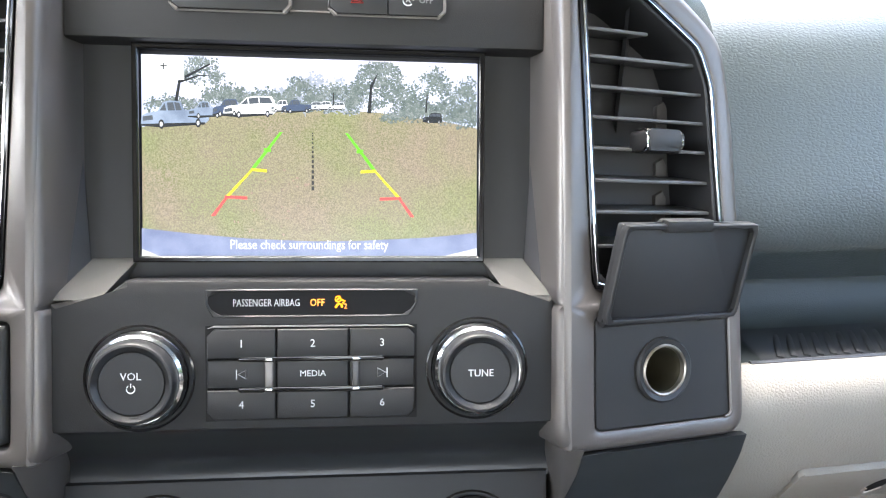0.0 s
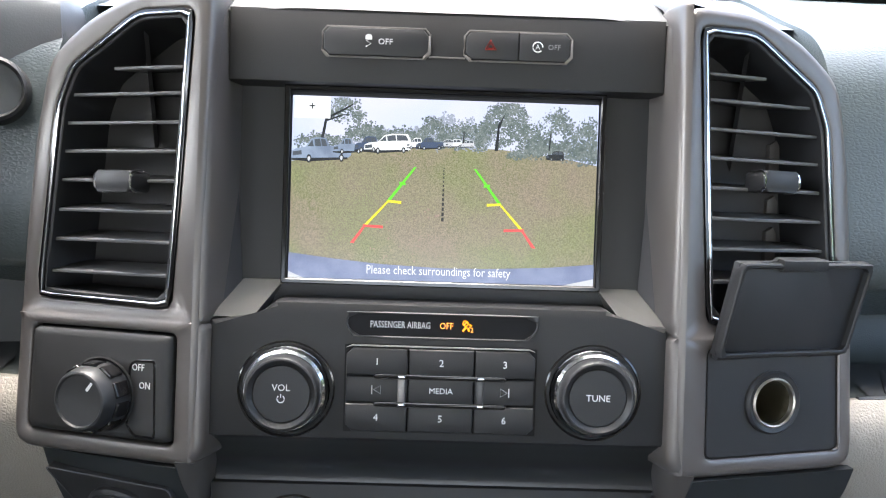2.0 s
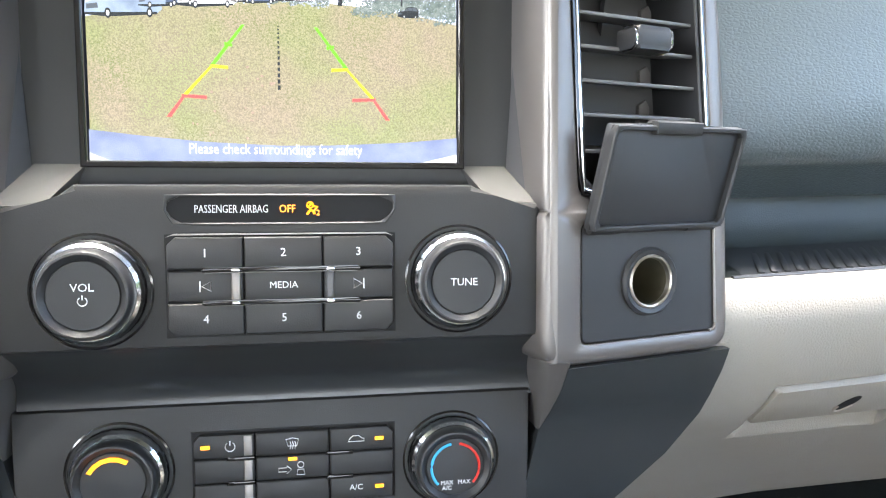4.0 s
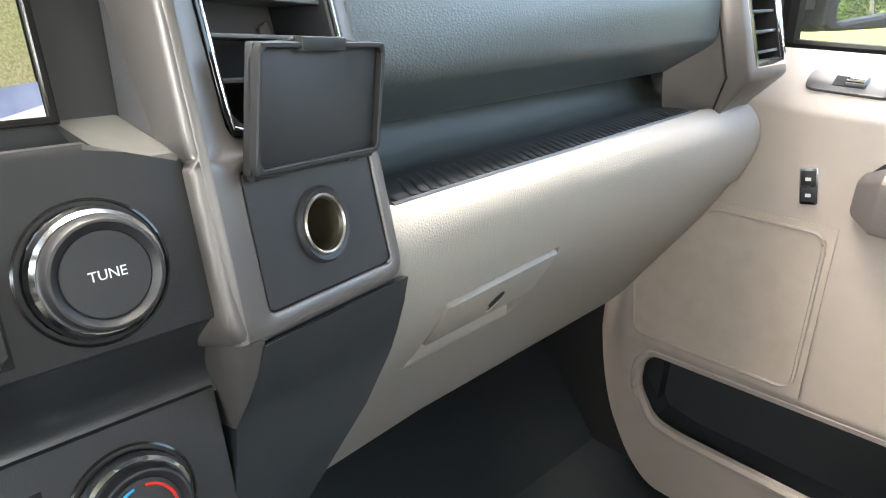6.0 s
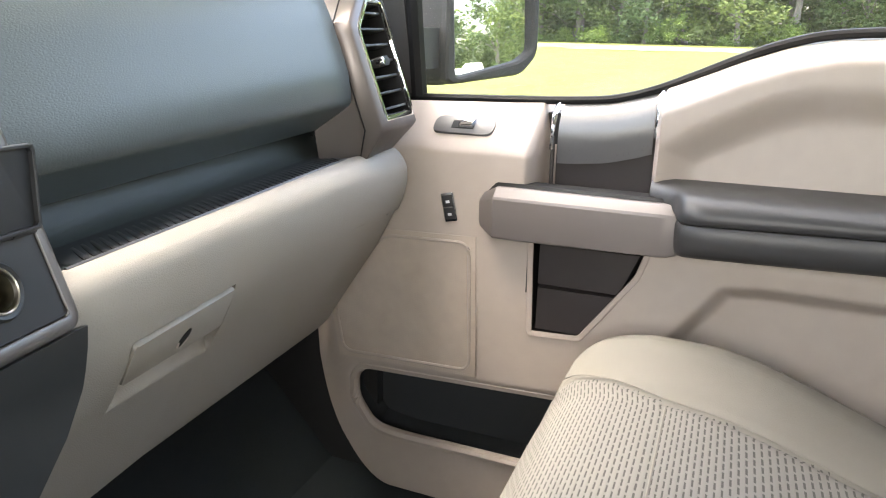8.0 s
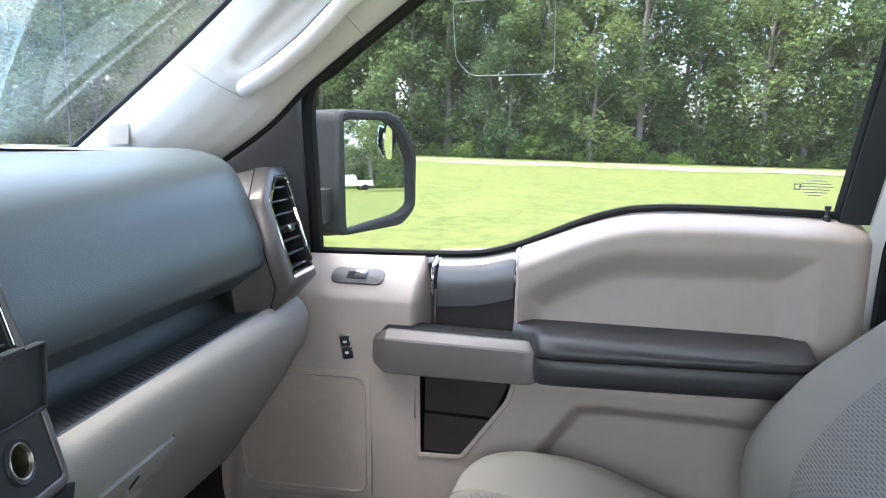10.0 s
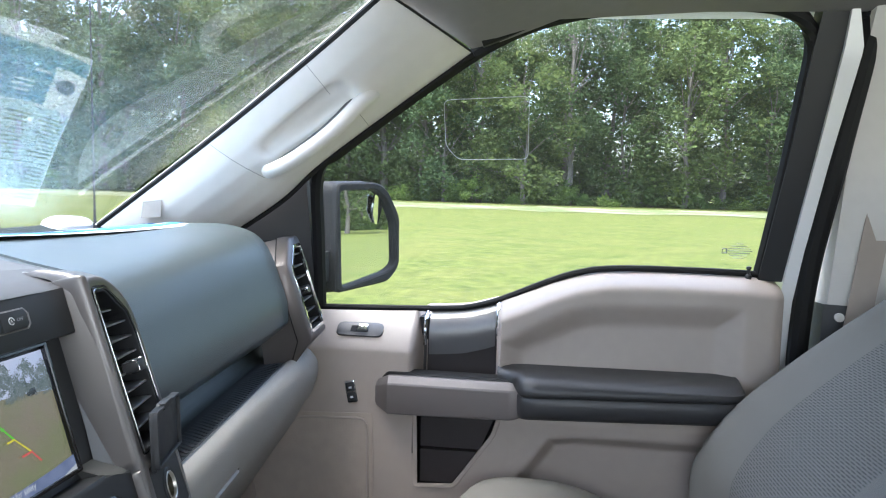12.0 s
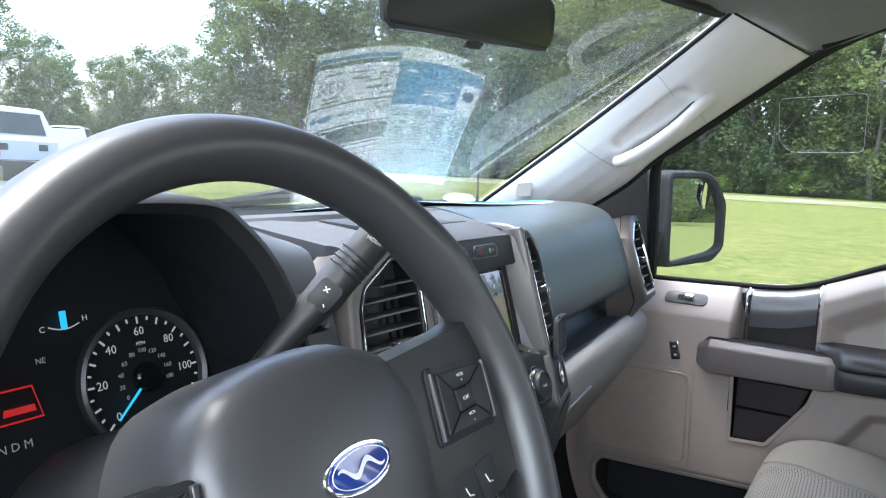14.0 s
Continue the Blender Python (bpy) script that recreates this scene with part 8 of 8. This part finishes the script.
def tree_kind(seed, h, spread, low, n, per, size):
    rnd = random.Random(seed)
    cs = []
    for i in range(n):
        t = low + (1 - low) * (i + 0.5) / n
        env = spread * (0.35 + 0.9 * math.sin(math.pi * min(1, (t - low) / (1 - low) * 0.88 + 0.10)) ** 0.7)
        a, r = rnd.random() * 6.283, env * (0.25 + 0.75 * rnd.random() ** 0.6)
        cs.append((Vector((r * math.cos(a), r * math.sin(a), h * t + rnd.gauss(0, 0.4))), spread * (0.24 + 0.20 * rnd.random())))
    trunk = limb_mesh(h * 0.93, 0.012 * h + 0.05, cs[::3], rnd, "trunk")
    crown = leaf_mesh(cs, per, size, rnd, "crown")
    trunk.materials.append(BARK)
    crown.materials.append(LEAF)
    return trunk, crown


KINDS = [tree_kind(1, 21, 4.2, 0.20, 54, 118, 0.26), tree_kind(2, 26, 4.6, 0.28, 58, 118, 0.27), tree_kind(3, 18, 4.6, 0.10, 52, 118, 0.26), tree_kind(4, 28, 3.6, 0.42, 46, 118, 0.26), tree_kind(5, 15, 4.2, 0.05, 50, 118, 0.25)]


def shrub_kind(seed, w, h):
    rnd = random.Random(seed)
    cs = [(Vector((rnd.uniform(-w, w), rnd.uniform(-w, w) * 0.7, h * (0.15 + 0.8 * rnd.random() ** 1.2))), 0.25 * w + 0.25) for _ in range(16)]
    me = leaf_mesh(cs, 75, 0.16, rnd, "shrub")
    me.materials.append(SHRUB)
    return me


SHRUBS = [shrub_kind(11, 1.6, 2.2), shrub_kind(12, 2.2, 1.5), shrub_kind(13, 1.3, 3.2)]


def plant_tree(k, x, y, s, turn):
    t = thing("tree", "tall leafy tree at the edge of the wood", "tree", (x, y, ground_z(x, y) - 0.1), "woodland trees")
    t.rotation_euler = (0, 0, turn)
    t.scale = (s, s, s)
    for nm, me in zip(("trunk", "crown"), KINDS[k]):
        o = new(nm, me)
        o.parent = t


rnd = random.Random(21)
edge_ = curve([(x, y, 0) for x, y in TREELINE], 400)
length = [0.0]
for a, b in zip(edge_, edge_[1:]):
    length.append(length[-1] + (b - a).length)


def along(s):
    j = min(len(edge_) - 2, max(0, int(np.searchsorted(length, s)) - 1))
    d = (edge_[j + 1] - edge_[j]).normalized()
    return edge_[j], Vector((d.y, -d.x, 0))


def height(q):
    """The wood stands tallest at its far corner and drops to younger trees along the field's end."""
    if q.y < 18:
        return 1.08
    return float(np.interp(q.x / q.y, (0.80, 0.97), (0.68, 1.42)))


for row, (gap, off, ks) in enumerate(((5.0, 1.8, (0, 2, 4, 2, 1, 4)), (5.6, 6.5, (0, 1, 3, 2)), (8.0, 13.0, (1, 3, 1)))):
    s = rnd.random() * gap
    while s < length[-1]:
        p, n = along(s)
        q = p + n * (off + rnd.uniform(-1.6, 1.6))
        if not (row == 0 and rnd.random() < 0.13) and not (p.y < -50 and row > 0):
            plant_tree(rnd.choice(ks), q.x, q.y, rnd.uniform(0.80, 1.12) * height(q), rnd.random() * 6.28)
        s += gap * rnd.uniform(0.7, 1.3)
# thick young growth between the trees, one joined mass
spots, s = [], 0.0
while s < length[-1]:
    for off in (3.0, 7.5, 12.0, 17.0):
        p, n = along(s + rnd.uniform(-1, 1))
        q = p + n * (off + rnd.uniform(-1.5, 1.5))
        h = rnd.uniform(2.5, 5.0) if off < 5 else rnd.uniform(5, 10)
        for k in range(10 if off < 5 else 20):
            spots.append((Vector((q.x + rnd.gauss(0, 1.5), q.y + rnd.gauss(0, 1.5), ground_z(q.x, q.y) + h * rnd.random() ** 1.1)), 1.3))
    s += rnd.uniform(3.4, 5.2)
me = leaf_mesh(spots, 34, 0.36, rnd, "undergrowth")
me.materials.append(LEAF)
tagged(new("undergrowth", me), "dense dark green young growth inside the wood", "undergrowth", "", "stuff")
s = 0.0
while s < length[-1]:
    p, n = along(s)
    q = p + n * rnd.uniform(-1.6, 1.2)
    o = new("shrub", rnd.choice(SHRUBS))
    k = rnd.uniform(0.55, 1.15)
    o.location, o.rotation_euler, o.scale = (q.x, q.y, ground_z(q.x, q.y) - 0.1), (0, 0, rnd.random() * 6.28), (k, k, k)
    tagged(o, "bright green leafy shrub at the wood's edge", "shrub", "woodland shrubs")
    s += rnd.uniform(1.3, 3.2)
# trees behind, seen in the door mirror
for x, y, k in ((22, -62, 0), (30, -58, 2), (38, -64, 1), (46, -60, 0), (14, -75, 2), (55, -56, 4), (27, -38, 3), (-30, -70, 1), (-45, -40, 0), (-50, -5, 1), (-48, 20, 2), (-46, 45, 0)):
    plant_tree(k, x, y, 0.95, x * 0.7)

GLASSD = mat("tinted_vehicle_glass", (0.012, 0.016, 0.018), 0.06, vary=0.0)
TAIL = mat("red_tail_lamp", (0.45, 0.02, 0.02), 0.2)


def pickup(x, y, heading, label, paint=WHITEPAINT, k=0.95, bed=False):
    """A parked pickup: nose along its own y axis."""
    z = ground_z(x, y)
    v = thing("pickup_truck", label, "pickup truck", (0, 0, 0), "parked trucks")
    side = [(-2.75, 0.62), (-2.80, 1.25), (-0.72, 1.27), (-0.66, 1.36), (-0.50, 1.95), (-0.30, 2.0), (0.75, 1.98), (1.05, 1.90), (1.55, 1.36), (2.55, 1.26), (2.82, 1.10), (2.85, 0.60)]

    if bed:
        side = [(-0.74, 0.55), (-0.74, 1.27)] + side[3:]

    def sect(w):
        return [Vector((w * (1.0 if q < 1.37 else 0.86 - 0.05 * (q > 1.93)), p, q)) for p, q in side]
    part("body", loft([sect(s * 1.0) for s in (-1.0, -0.97, 0.97, 1.0)], True, True), paint, v, "white painted body", smooth=True, angle=25)
    part("rear_glass", loft([[Vector((u, -0.66 + 0.16 * (0.05 + 0.46 * t) / 0.59 + dy, 1.41 + 0.46 * t)) for u in (-0.74 + 0.05 * t, 0.74 - 0.05 * t)] for t, dy in ((0.0, -0.014), (1.0, -0.014))], False), GLASSD, v)
    for s in (-1, 1):
        part("side_glass", loft([[Vector((s * 0.875, a, b)), Vector((s * 0.855, c, d))] for a, b, c, d in ((-0.50, 1.40, -0.38, 1.88), (0.35, 1.40, 0.35, 1.89), (1.25, 1.40, 0.82, 1.88))], False), GLASSD, v)
        if not bed:
            part("tail_lamp", box(s * 0.93 - 0.075, s * 0.93 + 0.075, -2.82, -2.74, 0.88, 1.24, 0.01), TAIL, v)
        for yy in (-1.75, 1.85):
            w = part("wheel", turned([(0.10, -0.13), (0.36, -0.13), (0.39, -0.10), (0.39, 0.10), (0.36, 0.13), (0.23, 0.12)], Matrix.Translation((s * 0.90, yy, 0.39)) @ Matrix.Rotation(radians(90), 4, "Y"), 28), RUBBER, v)
            part("rim", turned([(0.24, -0.135), (0.20, -0.142), (0.05, -0.12)], Matrix.Translation((s * 0.90, yy, 0.39)) @ Matrix.Rotation(radians(90) * -s * -1, 4, "Y"), 24), STEEL, w)
    part("bumper", box(-0.95, 0.95, -2.92, -2.74, 0.55, 0.76, 0.03), STEEL, v)
    if not bed:
        part("bed_well", box(-0.80, 0.80, -2.68, -0.78, 0.9, 1.276, 0), BLACK, v)
    if bed:
        part("bed_sides", framed([(-1.03, -1.05), (1.03, -1.05), (1.03, 1.05), (-1.03, 1.05)], [(-0.86, -0.95), (0.86, -0.95), (0.86, 0.95), (-0.86, 0.95)], -0.42, 0.0, -0.2, Matrix.Translation((0, -1.82, 0.86)), 0.01), BLACK, v, "black pickup bed")
    for s in (-0.55, 0.55):
        part("vent_slot", box(s - 0.12, s + 0.12, -0.76, -0.735, 1.06, 1.20), SLATE, v)
    part("brake_lamp", box(-0.12, 0.12, -0.50, -0.44, 1.925, 1.955), TAIL, v)
    v.matrix_basis = Matrix.Translation((x, y, z)) @ Matrix.Rotation(radians(heading), 4, "Z") @ Matrix.Scale(k, 4)
    return v


pickup(6.86, 15.75, 19, "white parked pickup truck with a black bed on the grass", bed=True)
pickup(3.10, 14.68, 20, "white parked pickup truck with red tail lamps on the grass", k=1.1)
pickup(18.2, 32.0, 50, "white parked pickup truck further up the field")
pickup(24.0, 37.0, 50, "white parked pickup truck further up the field")
pickup(8.0, -84, 75, "white parked pickup truck behind on the grass")
pickup(2.0, -86, 75, "white parked pickup truck behind on the grass")
